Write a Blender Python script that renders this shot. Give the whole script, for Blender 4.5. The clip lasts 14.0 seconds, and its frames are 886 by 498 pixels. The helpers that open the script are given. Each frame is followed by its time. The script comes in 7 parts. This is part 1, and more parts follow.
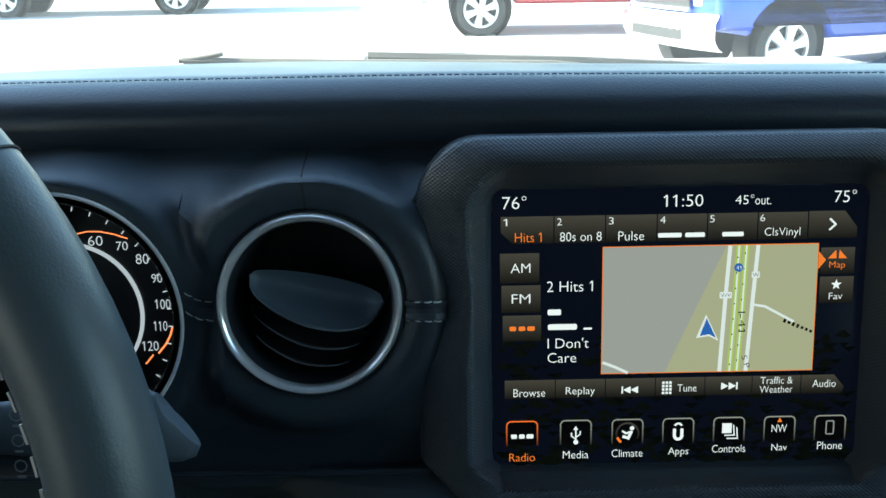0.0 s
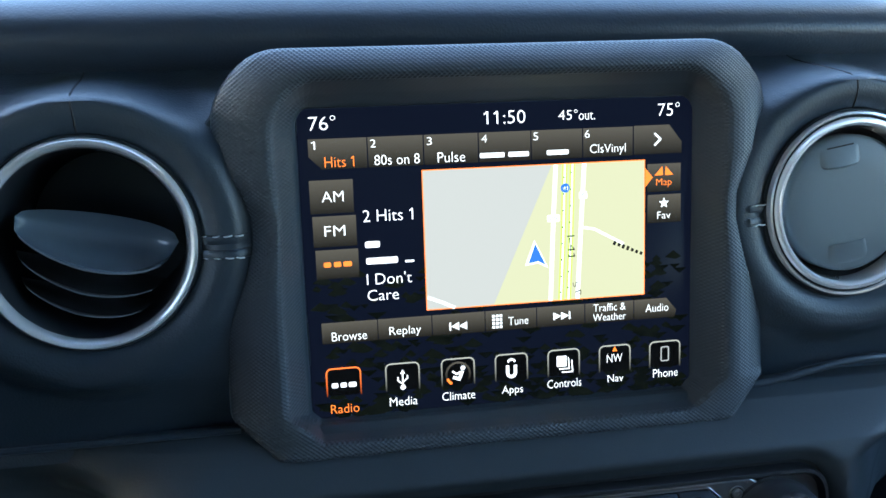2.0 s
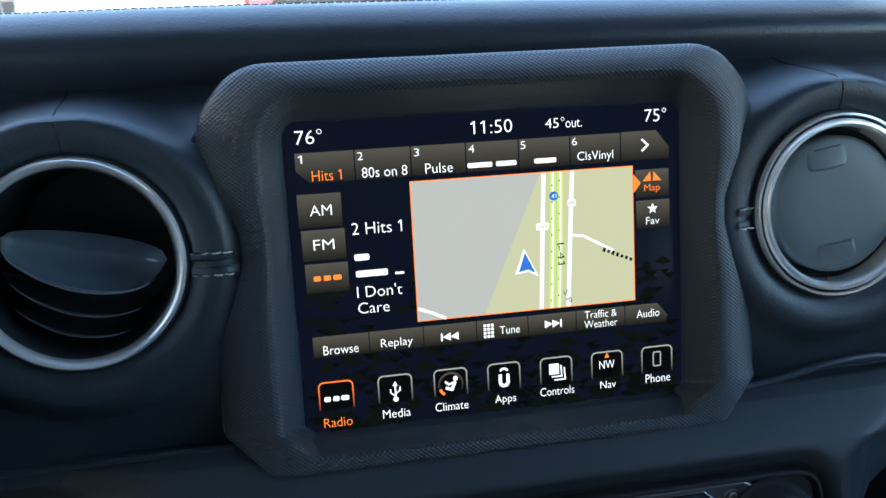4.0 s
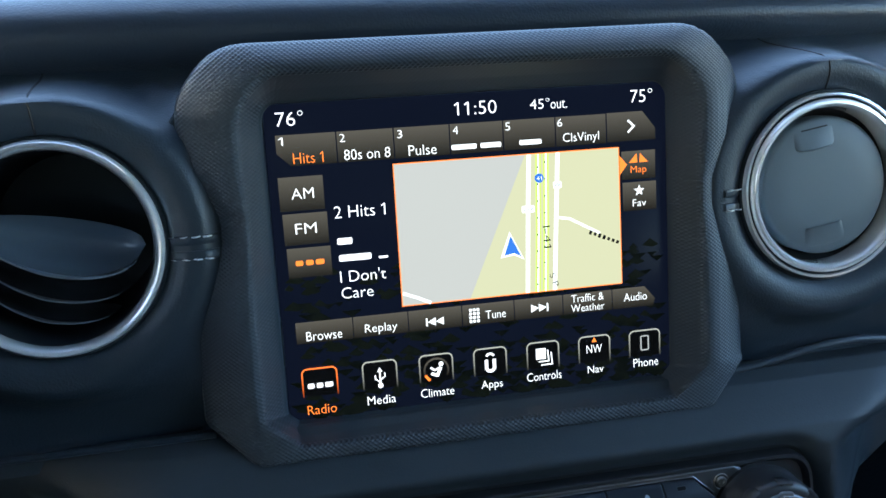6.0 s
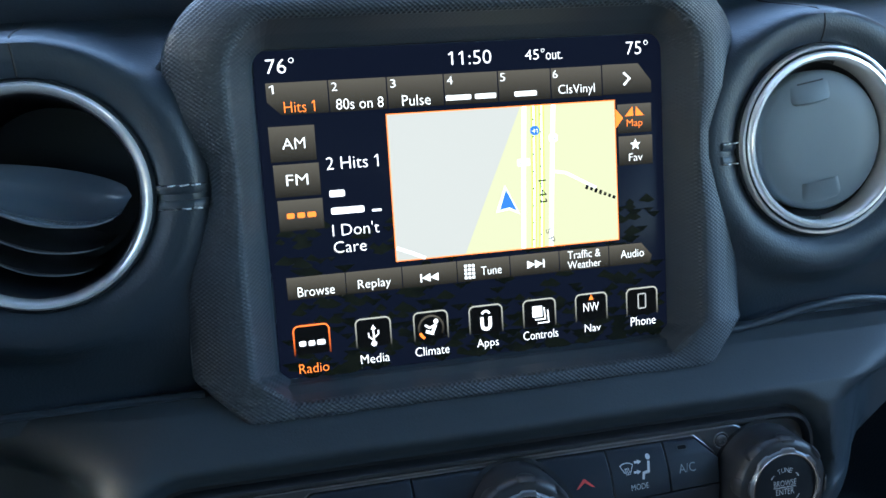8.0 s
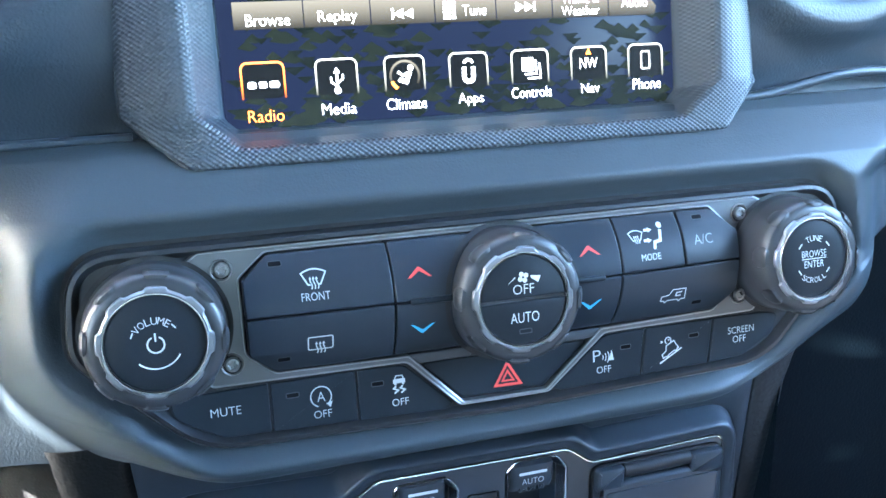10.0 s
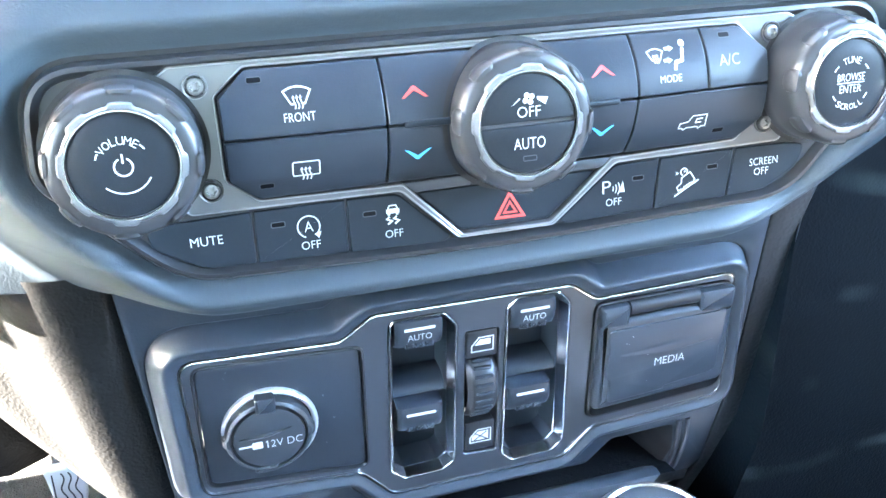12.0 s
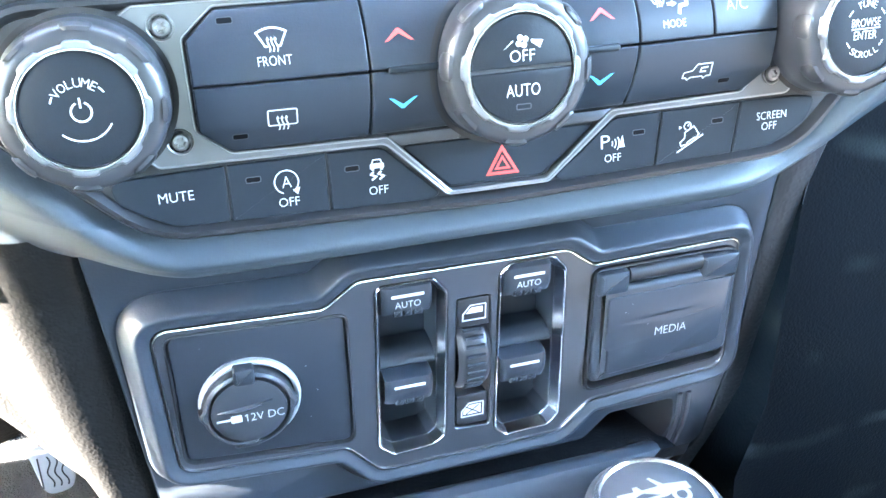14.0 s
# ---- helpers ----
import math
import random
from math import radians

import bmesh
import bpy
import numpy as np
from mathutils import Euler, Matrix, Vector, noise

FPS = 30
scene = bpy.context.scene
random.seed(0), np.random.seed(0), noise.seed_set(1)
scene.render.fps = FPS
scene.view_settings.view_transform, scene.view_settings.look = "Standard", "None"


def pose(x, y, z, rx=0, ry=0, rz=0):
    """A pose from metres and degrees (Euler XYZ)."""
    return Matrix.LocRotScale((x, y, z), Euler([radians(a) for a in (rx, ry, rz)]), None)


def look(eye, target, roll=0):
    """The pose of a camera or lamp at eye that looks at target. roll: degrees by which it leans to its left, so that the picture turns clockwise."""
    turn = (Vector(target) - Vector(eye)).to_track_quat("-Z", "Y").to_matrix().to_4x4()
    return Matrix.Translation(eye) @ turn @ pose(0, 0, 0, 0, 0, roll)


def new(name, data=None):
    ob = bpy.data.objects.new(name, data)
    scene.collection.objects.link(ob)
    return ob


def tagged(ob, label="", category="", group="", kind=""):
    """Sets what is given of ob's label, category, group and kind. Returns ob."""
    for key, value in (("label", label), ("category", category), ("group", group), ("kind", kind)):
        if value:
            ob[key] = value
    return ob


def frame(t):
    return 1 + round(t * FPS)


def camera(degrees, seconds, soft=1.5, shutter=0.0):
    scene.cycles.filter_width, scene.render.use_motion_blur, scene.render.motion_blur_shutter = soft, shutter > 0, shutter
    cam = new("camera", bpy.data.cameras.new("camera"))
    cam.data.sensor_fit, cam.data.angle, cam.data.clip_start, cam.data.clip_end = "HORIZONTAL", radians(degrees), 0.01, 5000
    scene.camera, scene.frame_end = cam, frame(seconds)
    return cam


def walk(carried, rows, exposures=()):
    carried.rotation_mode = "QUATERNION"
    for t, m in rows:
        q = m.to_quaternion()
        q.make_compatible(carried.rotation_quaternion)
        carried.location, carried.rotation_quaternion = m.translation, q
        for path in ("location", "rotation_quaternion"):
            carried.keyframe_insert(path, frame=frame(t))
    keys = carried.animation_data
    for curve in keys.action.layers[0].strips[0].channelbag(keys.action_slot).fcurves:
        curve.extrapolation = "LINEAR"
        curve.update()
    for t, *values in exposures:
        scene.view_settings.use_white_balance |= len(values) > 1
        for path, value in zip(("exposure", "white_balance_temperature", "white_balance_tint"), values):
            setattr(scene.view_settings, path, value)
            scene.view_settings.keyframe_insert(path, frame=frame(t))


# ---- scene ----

# The dashboard's own frame: x to the passenger's side, y towards the engine, z along the display's face.
DASH = pose(0, 0, 1.28, -9)
cam = camera(52.15, 14.0, 1.55)
# seconds, eye, point looked at, lean; in the dashboard's frame
PATH = [
    (0, (-0.1130, -0.4156, 0.1057), (-0.1052, 0.5696, -0.0656), -0.96),
    (0.5, (-0.0998, -0.3986, 0.0874), (-0.0174, 0.5805, -0.0984), -1.08),
    (1, (-0.0973, -0.3933, 0.0674), (0.0328, 0.5859, -0.0886), -1.56),
    (1.5, (-0.0952, -0.3841, 0.0640), (0.0679, 0.5881, -0.1039), -1.58),
    (2, (-0.0950, -0.3835, 0.0639), (0.0773, 0.5874, -0.1023), -1.90),
    (4.3, (-0.0930, -0.3813, 0.0687), (0.0893, 0.5878, -0.0972), -3.22),
    (4.5, (-0.0923, -0.3793, 0.0617), (0.0938, 0.5907, -0.0950), -3.19),
    (5, (-0.0908, -0.3772, 0.0606), (0.1009, 0.5915, -0.0974), -3.30),
    (5.5, (-0.0903, -0.3762, 0.0600), (0.0962, 0.5920, -0.1070), -3.40),
    (6, (-0.0914, -0.3780, 0.0609), (0.1021, 0.5885, -0.1080), -3.43),
    (6.5, (-0.0920, -0.3796, 0.0615), (0.0957, 0.5887, -0.1034), -3.59),
    (7, (-0.0923, -0.3803, 0.0617), (0.1004, 0.5866, -0.1054), -3.44),
    (7.2, (-0.0927, -0.3805, 0.0620), (0.0995, 0.5859, -0.1085), -3.44),
    (9.3, (-0.1109, -0.3435, -0.0462), (0.1787, 0.6060, -0.1665), -4.62),
    (9.5, (-0.1100, -0.3399, -0.0531), (0.1798, 0.6087, -0.1798), -4.83),
    (10, (-0.1080, -0.3246, -0.0718), (0.1728, 0.6231, -0.2236), -3.81),
    (10.5, (-0.1069, -0.3163, -0.0810), (0.1593, 0.6208, -0.3067), -3.46),
    (11, (-0.1048, -0.3128, -0.0782), (0.1500, 0.6150, -0.3507), -3.52),
    (11.5, (-0.1065, -0.3084, -0.0770), (0.1440, 0.6120, -0.3769), -3.48),
    (12, (-0.0980, -0.3032, -0.0826), (0.1508, 0.6107, -0.4032), -3.54),
    (12.5, (-0.0945, -0.2950, -0.0932), (0.1545, 0.6126, -0.4312), -3.48),
    (13, (-0.0911, -0.2885, -0.1002), (0.1560, 0.6162, -0.4473), -3.57),
    (13.5, (-0.0923, -0.2895, -0.0978), (0.1569, 0.6181, -0.4357), -3.60),
    (14, (-0.0925, -0.2888, -0.0974), (0.1597, 0.6191, -0.4324), -3.62),
]
EXPOSURES = [(0.0, 2.4, 6000, -4), (0.5, 1.8, 6050, -12), (1.0, 2.5, 6050, -9), (1.5, 3.35, 5700, 2), (2.0, 3.6, 5700, 4), (4.4, 3.1, 5850, 5), (5.5, 3.45, 5800, 5), (7.2, 3.45, 5800, 5), (9.3, 5.15, 5450, 4), (10.0, 6.3, 5700, 6), (11.0, 7.45, 6250, 7), (12.5, 7.65, 6450, 8), (14.0, 7.8, 6500, 8)]
walk(cam, [(t, DASH @ look(eye, target, roll)) for t, eye, target, roll in PATH], EXPOSURES)

# ---- light ----
SUN_TO = Vector((-0.87, 0.02, 0.435)).normalized()
world = bpy.data.worlds.new("sky")
scene.world = world
world.use_nodes = True
sky = world.node_tree.nodes.new("ShaderNodeTexSky")
sky.sky_type, sky.sun_disc = "NISHITA", False
sky.sun_elevation = math.asin(SUN_TO.z)
sky.sun_rotation = math.atan2(SUN_TO.x, SUN_TO.y)
world.node_tree.links.new(sky.outputs[0], world.node_tree.nodes["Background"].inputs[0])
world.node_tree.nodes["Background"].inputs[1].default_value = 0.15
sun = new("sun", bpy.data.lights.new("sun", "SUN"))
sun.data.energy, sun.data.angle, sun.data.color = 5.0, radians(0.6), (1.0, 0.91, 0.80)
sun.matrix_world = look(SUN_TO * 20, (0, 0, 0))

# ---- materials ----
def material(name, colour, rough=0.5, metal=0.0, bump=None, vary=0.0, vary_scale=12.0, coat=0.0, emit=None, spec=0.5, rough_vary=0.0):
    """A surface: base colour, gloss, a relief (kind, size in metres, height) and stains at a large scale."""
    m = bpy.data.materials.new(name)
    m.use_nodes = True
    nt, b = m.node_tree, m.node_tree.nodes["Principled BSDF"]
    col = (*colour, 1.0)
    b.inputs["Base Color"].default_value = col
    b.inputs["Roughness"].default_value = rough
    b.inputs["Metallic"].default_value = metal
    b.inputs["Specular IOR Level"].default_value = spec
    b.inputs["Coat Weight"].default_value = coat
    b.inputs["Coat Roughness"].default_value = 0.08
    coords = nt.nodes.new("ShaderNodeTexCoord")
    if vary or rough_vary:
        n = nt.nodes.new("ShaderNodeTexNoise")
        n.inputs["Scale"].default_value, n.inputs["Detail"].default_value = vary_scale, 6.0
        nt.links.new(coords.outputs["Object"], n.inputs["Vector"])
        if vary:
            mix = nt.nodes.new("ShaderNodeMix")
            mix.data_type = "RGBA"
            mix.inputs[6].default_value = (*[c * (1 - vary) for c in colour], 1)
            mix.inputs[7].default_value = (*[min(1, c * (1 + vary)) for c in colour], 1)
            nt.links.new(n.outputs["Fac"], mix.inputs[0])
            nt.links.new(mix.outputs[2], b.inputs["Base Color"])
        if rough_vary:
            r = nt.nodes.new("ShaderNodeMapRange")
            r.inputs["To Min"].default_value, r.inputs["To Max"].default_value = rough - rough_vary, rough + rough_vary
            nt.links.new(n.outputs["Fac"], r.inputs["Value"])
            nt.links.new(r.outputs[0], b.inputs["Roughness"])
    if bump:
        kind, size, height = bump
        if kind == "grain":
            v = nt.nodes.new("ShaderNodeTexVoronoi")
            v.feature = "SMOOTH_F1"
            v.inputs["Scale"].default_value = 1 / size
            v.inputs["Smoothness"].default_value = 0.6
            w = nt.nodes.new("ShaderNodeTexNoise")
            w.inputs["Scale"].default_value, w.inputs["Detail"].default_value = 0.35 / size, 3.0
            add = nt.nodes.new("ShaderNodeVectorMath")
            add.operation = "MULTIPLY_ADD"
            add.inputs[1].default_value = (size * 1.5,) * 3
            nt.links.new(w.outputs["Color"], add.inputs[0])
            nt.links.new(coords.outputs["Object"], w.inputs["Vector"])
            nt.links.new(coords.outputs["Object"], add.inputs[2])
            nt.links.new(add.outputs[0], v.inputs["Vector"])
            source = v.outputs["Distance"]
        else:
            n2 = nt.nodes.new("ShaderNodeTexNoise")
            n2.inputs["Scale"].default_value, n2.inputs["Detail"].default_value = 1 / size, 4.0
            nt.links.new(coords.outputs["Object"], n2.inputs["Vector"])
            source = n2.outputs["Fac"]
        bp = nt.nodes.new("ShaderNodeBump")
        bp.inputs["Strength"].default_value, bp.inputs["Distance"].default_value = 1.0, height
        nt.links.new(source, bp.inputs["Height"])
        nt.links.new(bp.outputs[0], b.inputs["Normal"])
    if emit:
        b.inputs["Emission Color"].default_value = (*emit[:3], 1)
        b.inputs["Emission Strength"].default_value = emit[3]
    return m


LEATHER = material("black_leather", (0.026, 0.037, 0.050), 0.42, bump=("grain", 0.0010, 0.00010), vary=0.25, rough_vary=0.06)
VINYL = material("black_vinyl_pad", (0.030, 0.040, 0.056), 0.33, bump=("grain", 0.0013, 0.00012), vary=0.2, rough_vary=0.08)
SOFT = material("dark_grey_soft_plastic", (0.037, 0.048, 0.058), 0.44, spec=0.40, bump=("noise", 0.0009, 0.00012), vary=0.15, rough_vary=0.06)
COARSE = material("coarse_grained_plastic", (0.0085, 0.0084, 0.0085), 0.48, spec=0.25, bump=("grain", 0.0014, 0.00020), vary=0.2, rough_vary=0.08)
BEZEL = material("knurled_bezel_plastic", (0.040, 0.050, 0.062), 0.33, spec=0.40, vary=0.10, rough_vary=0.04)
BUTTON = material("matt_black_button", (0.013, 0.017, 0.022), 0.42, spec=0.15, bump=("noise", 0.0006, 0.00005), vary=0.15, rough_vary=0.05)
PIANO = material("satin_black_panel", (0.018, 0.019, 0.022), 0.32, vary=0.15, rough_vary=0.05)
DEEP = material("black_recess", (0.006, 0.006, 0.007), 0.6, vary=0.2)
SATIN = material("satin_gunmetal_trim", (0.16, 0.162, 0.170), 0.36, metal=0.85, vary=0.06, rough_vary=0.06)
DARKSATIN = material("dark_satin_trim", (0.13, 0.135, 0.15), 0.36, metal=0.7, vary=0.08, rough_vary=0.06)
CHROME = material("bright_chrome", (0.86, 0.86, 0.87), 0.22, metal=1.0, vary=0.03, rough_vary=0.04)
RUBBER = material("grip_rubber", (0.028, 0.029, 0.033), 0.36, vary=0.15, rough_vary=0.06)
FASCIA = material("satin_console_plastic", (0.027, 0.034, 0.044), 0.40, spec=0.42, bump=("noise", 0.0009, 0.00008), vary=0.12, rough_vary=0.06)
LOWKEY = material("console_key_plastic", (0.023, 0.028, 0.036), 0.36, spec=0.35, bump=("noise", 0.0007, 0.00006), vary=0.15, rough_vary=0.06)
KNOBFACE = material("knob_face_plastic", (0.012, 0.015, 0.019), 0.46, spec=0.16, bump=("noise", 0.0005, 0.00004), vary=0.1)
WHITEPRINT = material("white_print", (0.52, 0.53, 0.54), 0.5)
REDPRINT = material("red_print", (0.60, 0.055, 0.045), 0.5)
BLUEPRINT = material("blue_print", (0.10, 0.48, 0.80), 0.5)
GREYPRINT = material("grey_print", (0.30, 0.31, 0.33), 0.5)
THREAD = material("pale_grey_thread", (0.66, 0.68, 0.70), 0.7, bump=("noise", 0.0006, 0.0001), vary=0.1)
DARKTHREAD = material("dark_blue_thread", (0.03, 0.05, 0.09), 0.7)


def glow(name, colour, strength, base=(0.004, 0.004, 0.005)):
    return material(name, base, 0.25, emit=(*colour, strength * 0.62), spec=0.2)

# ---- building tools ----
from mathutils import geometry

ORIGIN = {}


def thing(name, at, label, category, group="", kind=""):
    """An empty at the thing's base, in the dashboard's frame; its parts keep the dashboard's coordinates."""
    ob = new(name)
    ob.empty_display_size = 0.02
    ob.matrix_world = DASH @ Matrix.Translation(at)
    ORIGIN[ob.name] = Vector(at)
    return tagged(ob, label, category, group, kind)


def mesh_of(name, bm, mat, sharp=38):
    bmesh.ops.recalc_face_normals(bm, faces=bm.faces[:])
    me = bpy.data.meshes.new(name)
    bm.to_mesh(me)
    bm.free()
    for m in mat if isinstance(mat, (list, tuple)) else [mat]:
        me.materials.append(m)
    me.polygons.foreach_set("use_smooth", [True] * len(me.polygons))
    me.set_sharp_from_angle(angle=radians(sharp))
    return me


def part(name, bm, mat, parent, label="", sharp=38):
    ob = new(name, mesh_of(name, bm, mat, sharp))
    ob.parent = parent
    if parent.name in ORIGIN:
        ob.location = -ORIGIN[parent.name]
    return tagged(ob, label)


def setting(name, bm, mat, label, category, kind="structure", sharp=38):
    ob = new(name, mesh_of(name, bm, mat, sharp))
    ob.matrix_world = DASH
    return tagged(ob, label, category, kind=kind)


def rpoly(corners, seg=5):
    """A polygon (x, z, radius) with rounded corners, as a list of (x, z)."""
    out, n = [], len(corners)
    for i, c in enumerate(corners):
        p, r = Vector(c[:2]), (c[2] if len(c) > 2 else 0.0)
        a, b = Vector(corners[i - 1][:2]) - p, Vector(corners[(i + 1) % n][:2]) - p
        la, lb = a.length, b.length
        a, b = a / la, b / lb
        half = max(1e-3, a.angle(b) / 2)
        cut = min(r / math.tan(half), 0.48 * la, 0.48 * lb)
        if r <= 0:
            out.append(tuple(p))
            continue
        s, e = p + a * cut, p + b * cut
        for k in range(seg + 1):
            t = k / seg
            out.append(tuple((1 - t) ** 2 * s + 2 * t * (1 - t) * p + t * t * e))
    return out


def ring_pts(cx, cz, r, n=48, r2=None, start=0.0):
    return [(cx + r * math.cos(start + math.tau * k / n), cz + (r2 or r) * math.sin(start + math.tau * k / n)) for k in range(n)]


def area2(poly):
    return sum(poly[i - 1][0] * p[1] - p[0] * poly[i - 1][1] for i, p in enumerate(poly))


def inset(poly, d):
    """The outline moved inwards by d (outwards when negative)."""
    n, sign, out = len(poly), (1 if area2(poly) > 0 else -1), []
    for i in range(n):
        a, j = Vector(poly[i]), i - 1
        while (a - Vector(poly[j])).length < 2e-5 and j > i - n:
            j -= 1
        k = i + 1
        while (Vector(poly[k % n]) - a).length < 2e-5 and k < i + n:
            k += 1
        u, v = (a - Vector(poly[j])).normalized(), (Vector(poly[k % n]) - a).normalized()
        m = Vector((-u.y - v.y, u.x + v.x)) * sign
        m = m.normalized() if m.length > 1e-6 else Vector((-u.y, u.x)) * sign
        c = max(0.5, m.dot(Vector((-u.y, u.x)) * sign))
        out.append(tuple(a + m * d / c))
    return out


def loft(bm, loops, cap0=False, cap1=False, closed=True):
    rows = [[bm.verts.new(v) for v in loop] for loop in loops]
    for a, b in zip(rows, rows[1:]):
        n = len(a)
        for k in range(n if closed else n - 1):
            bm.faces.new((a[k], a[(k + 1) % n], b[(k + 1) % n], b[k]))
    if cap0:
        bm.faces.new(rows[0])
    if cap1:
        bm.faces.new(rows[-1])
    return bm


def at_y(poly, y):
    return [(x, y, z) for x, z in poly]


def plate(poly, front, back, bevel=0.0006, bm=None, dish=0.0):
    """A plate with a rounded front edge, its face towards the driver (lower y)."""
    bm = bm or bmesh.new()
    loops = [at_y(poly, back), at_y(poly, front + bevel), at_y(inset(poly, bevel * 0.35), front + bevel * 0.35), at_y(inset(poly, bevel), front)]
    if dish:
        loops += [at_y(inset(poly, bevel + abs(dish) * 1.5), front + dish)]
    return loft(bm, loops, cap1=True)


def holed(outer, holes, front, back, bevel=0.0005, bm=None):
    """A plate with openings right through it."""
    bm = bm or bmesh.new()
    faces = [inset(outer, bevel)] + [inset(h, -bevel) for h in holes]
    flat = [p for loop in faces for p in loop]
    verts = [bm.verts.new((x, front, z)) for x, z in flat]
    from_tess = tessellate([[Vector((x, z, 0)) for x, z in loop] for loop in faces])
    for tri in from_tess:
        if len(set(tri)) == 3:
            try:
                bm.faces.new([verts[i] for i in tri])
            except ValueError:
                pass
    i = 0
    for src, loop in zip([outer] + list(holes), faces):
        n = len(loop)
        top = verts[i:i + n]
        mid = [bm.verts.new((x, front + bevel, z)) for x, z in src]
        low = [bm.verts.new((x, back, z)) for x, z in src]
        for k in range(n):
            j = (k + 1) % n
            bm.faces.new((top[k], top[j], mid[j], mid[k]))
            bm.faces.new((mid[k], mid[j], low[j], low[k]))
        i += n
    return bm


def tessellate(loops):
    return geometry.tessellate_polygon(loops)


def lathe(bm, centre, profile, n=48, grip=None, cap0=False, cap1=True):
    """A turned body about an axis along y: profile of (radius, y); grip(angle, radius, y) may alter the radius."""
    cx, cz = centre
    loops = []
    for r, y in profile:
        loop = []
        for k in range(n):
            a = math.tau * k / n
            rr = grip(a, r, y) if grip else r
            loop.append((cx + rr * math.cos(a), y, cz + rr * math.sin(a)))
        loops.append(loop)
    return loft(bm, loops, cap0, cap1)


def tube(bm, pts, r, n=6, caps=True):
    """A round rod along a line of points."""
    loops = []
    pts = [Vector(p) for p in pts]
    for i, p in enumerate(pts):
        d = (pts[min(i + 1, len(pts) - 1)] - pts[max(i - 1, 0)]).normalized()
        u = d.cross(Vector((0.31, 0.83, 0.46))).normalized()
        v = d.cross(u)
        loops.append([p + r * (math.cos(math.tau * k / n) * u + math.sin(math.tau * k / n) * v) for k in range(n)])
    return loft(bm, loops, caps, caps)


def box(bm, a, b):
    (x0, y0, z0), (x1, y1, z1) = a, b
    v = [bm.verts.new(p) for p in ((x0, y0, z0), (x1, y0, z0), (x1, y1, z0), (x0, y1, z0), (x0, y0, z1), (x1, y0, z1), (x1, y1, z1), (x0, y1, z1))]
    for f in ((0, 1, 2, 3), (4, 5, 6, 7), (0, 1, 5, 4), (1, 2, 6, 5), (2, 3, 7, 6), (3, 0, 4, 7)):
        bm.faces.new([v[i] for i in f])
    return bm


def rbox(bm, a, b, r=0.001):
    """A box with rounded upright and front edges."""
    (x0, y0, z0), (x1, y1, z1) = a, b
    return plate(rpoly([(x0, z0, r), (x1, z0, r), (x1, z1, r), (x0, z1, r)], 3), y0, y1, min(r, (y1 - y0) / 2), bm)


def move_verts(bm, fn):
    for v in bm.verts:
        v.co = fn(v.co)
    return bm


def split(bm, zs=(), xs=()):
    for axis, vals in ((Vector((0, 0, 1)), zs), (Vector((1, 0, 0)), xs)):
        for s in vals:
            bmesh.ops.bisect_plane(bm, geom=bm.verts[:] + bm.edges[:] + bm.faces[:], plane_co=axis * s, plane_no=axis, dist=1e-6)
    return bm


FONT_CACHE = {}


def glyphs(text):
    """Flat outlines of a text as (verts, faces), scaled to a unit box."""
    if text not in FONT_CACHE:
        cu = bpy.data.curves.new("lettering", "FONT")
        cu.body, cu.resolution_u, cu.offset = text, 3, -0.010
        ob = new("lettering", cu)
        bpy.context.view_layer.update()
        me = bpy.data.meshes.new_from_object(ob.evaluated_get(bpy.context.evaluated_depsgraph_get()))
        vs = np.array([v.co[:2] for v in me.vertices])
        fs = [tuple(p.vertices) for p in me.polygons]
        # a flag on each figure one, which this font draws as a bare stem
        if "1" in text:
            nb = {}
            for f in fs:
                for i in f:
                    nb.setdefault(i, set()).update(f)
            tall, seen = [], set()
            for i in nb:
                if i in seen:
                    continue
                isle, todo = set(), [i]
                while todo:
                    j = todo.pop()
                    if j not in isle:
                        isle.add(j)
                        todo += nb[j]
                seen |= isle
                q = vs[list(isle)]
                size = q.max(0) - q.min(0)
                if len(isle) <= 6 and size[1] > 0.60 and size[0] < 0.2:
                    tall.append((q[:, 0].min(), q[:, 1].max(), size[1]))
            for (x0, top, h), ch in zip(sorted(tall), [c for c in text if c in "1Il"]):
                if ch == "1":
                    n0 = len(vs)
                    vs = np.vstack([vs, [(x0 + 0.01, top), (x0 - 0.21 * h, top - 0.17 * h), (x0 - 0.21 * h, top - 0.28 * h), (x0 + 0.01, top - 0.145 * h)]])
                    fs.append((n0, n0 + 1, n0 + 2, n0 + 3))
        lo, hi = vs.min(0), vs.max(0)
        FONT_CACHE[text] = ((vs - lo) / (hi - lo) - 0.5, fs)
        bpy.data.objects.remove(ob)
        bpy.data.curves.remove(cu)
        bpy.data.meshes.remove(me)
    return FONT_CACHE[text]


def letters(bm, text, x, z, w, h, y, turn=0.0, slant=0.0):
    """Lettering w wide and h high, centred on (x, z), facing the driver at depth y."""
    vs, fs = glyphs(text)
    c, s = math.cos(radians(turn)), math.sin(radians(turn))
    verts = []
    for a, b in vs:
        a, b = a * w + slant * b * h, b * h
        verts.append(bm.verts.new((x + c * a - s * b, y, z + s * a + c * b)))
    for f in fs:
        try:
            bm.faces.new([verts[i] for i in f])
        except ValueError:
            pass
    return bm


def flat(bm, poly, y):
    bm.faces.new([bm.verts.new((x, y, z)) for x, z in poly])
    return bm


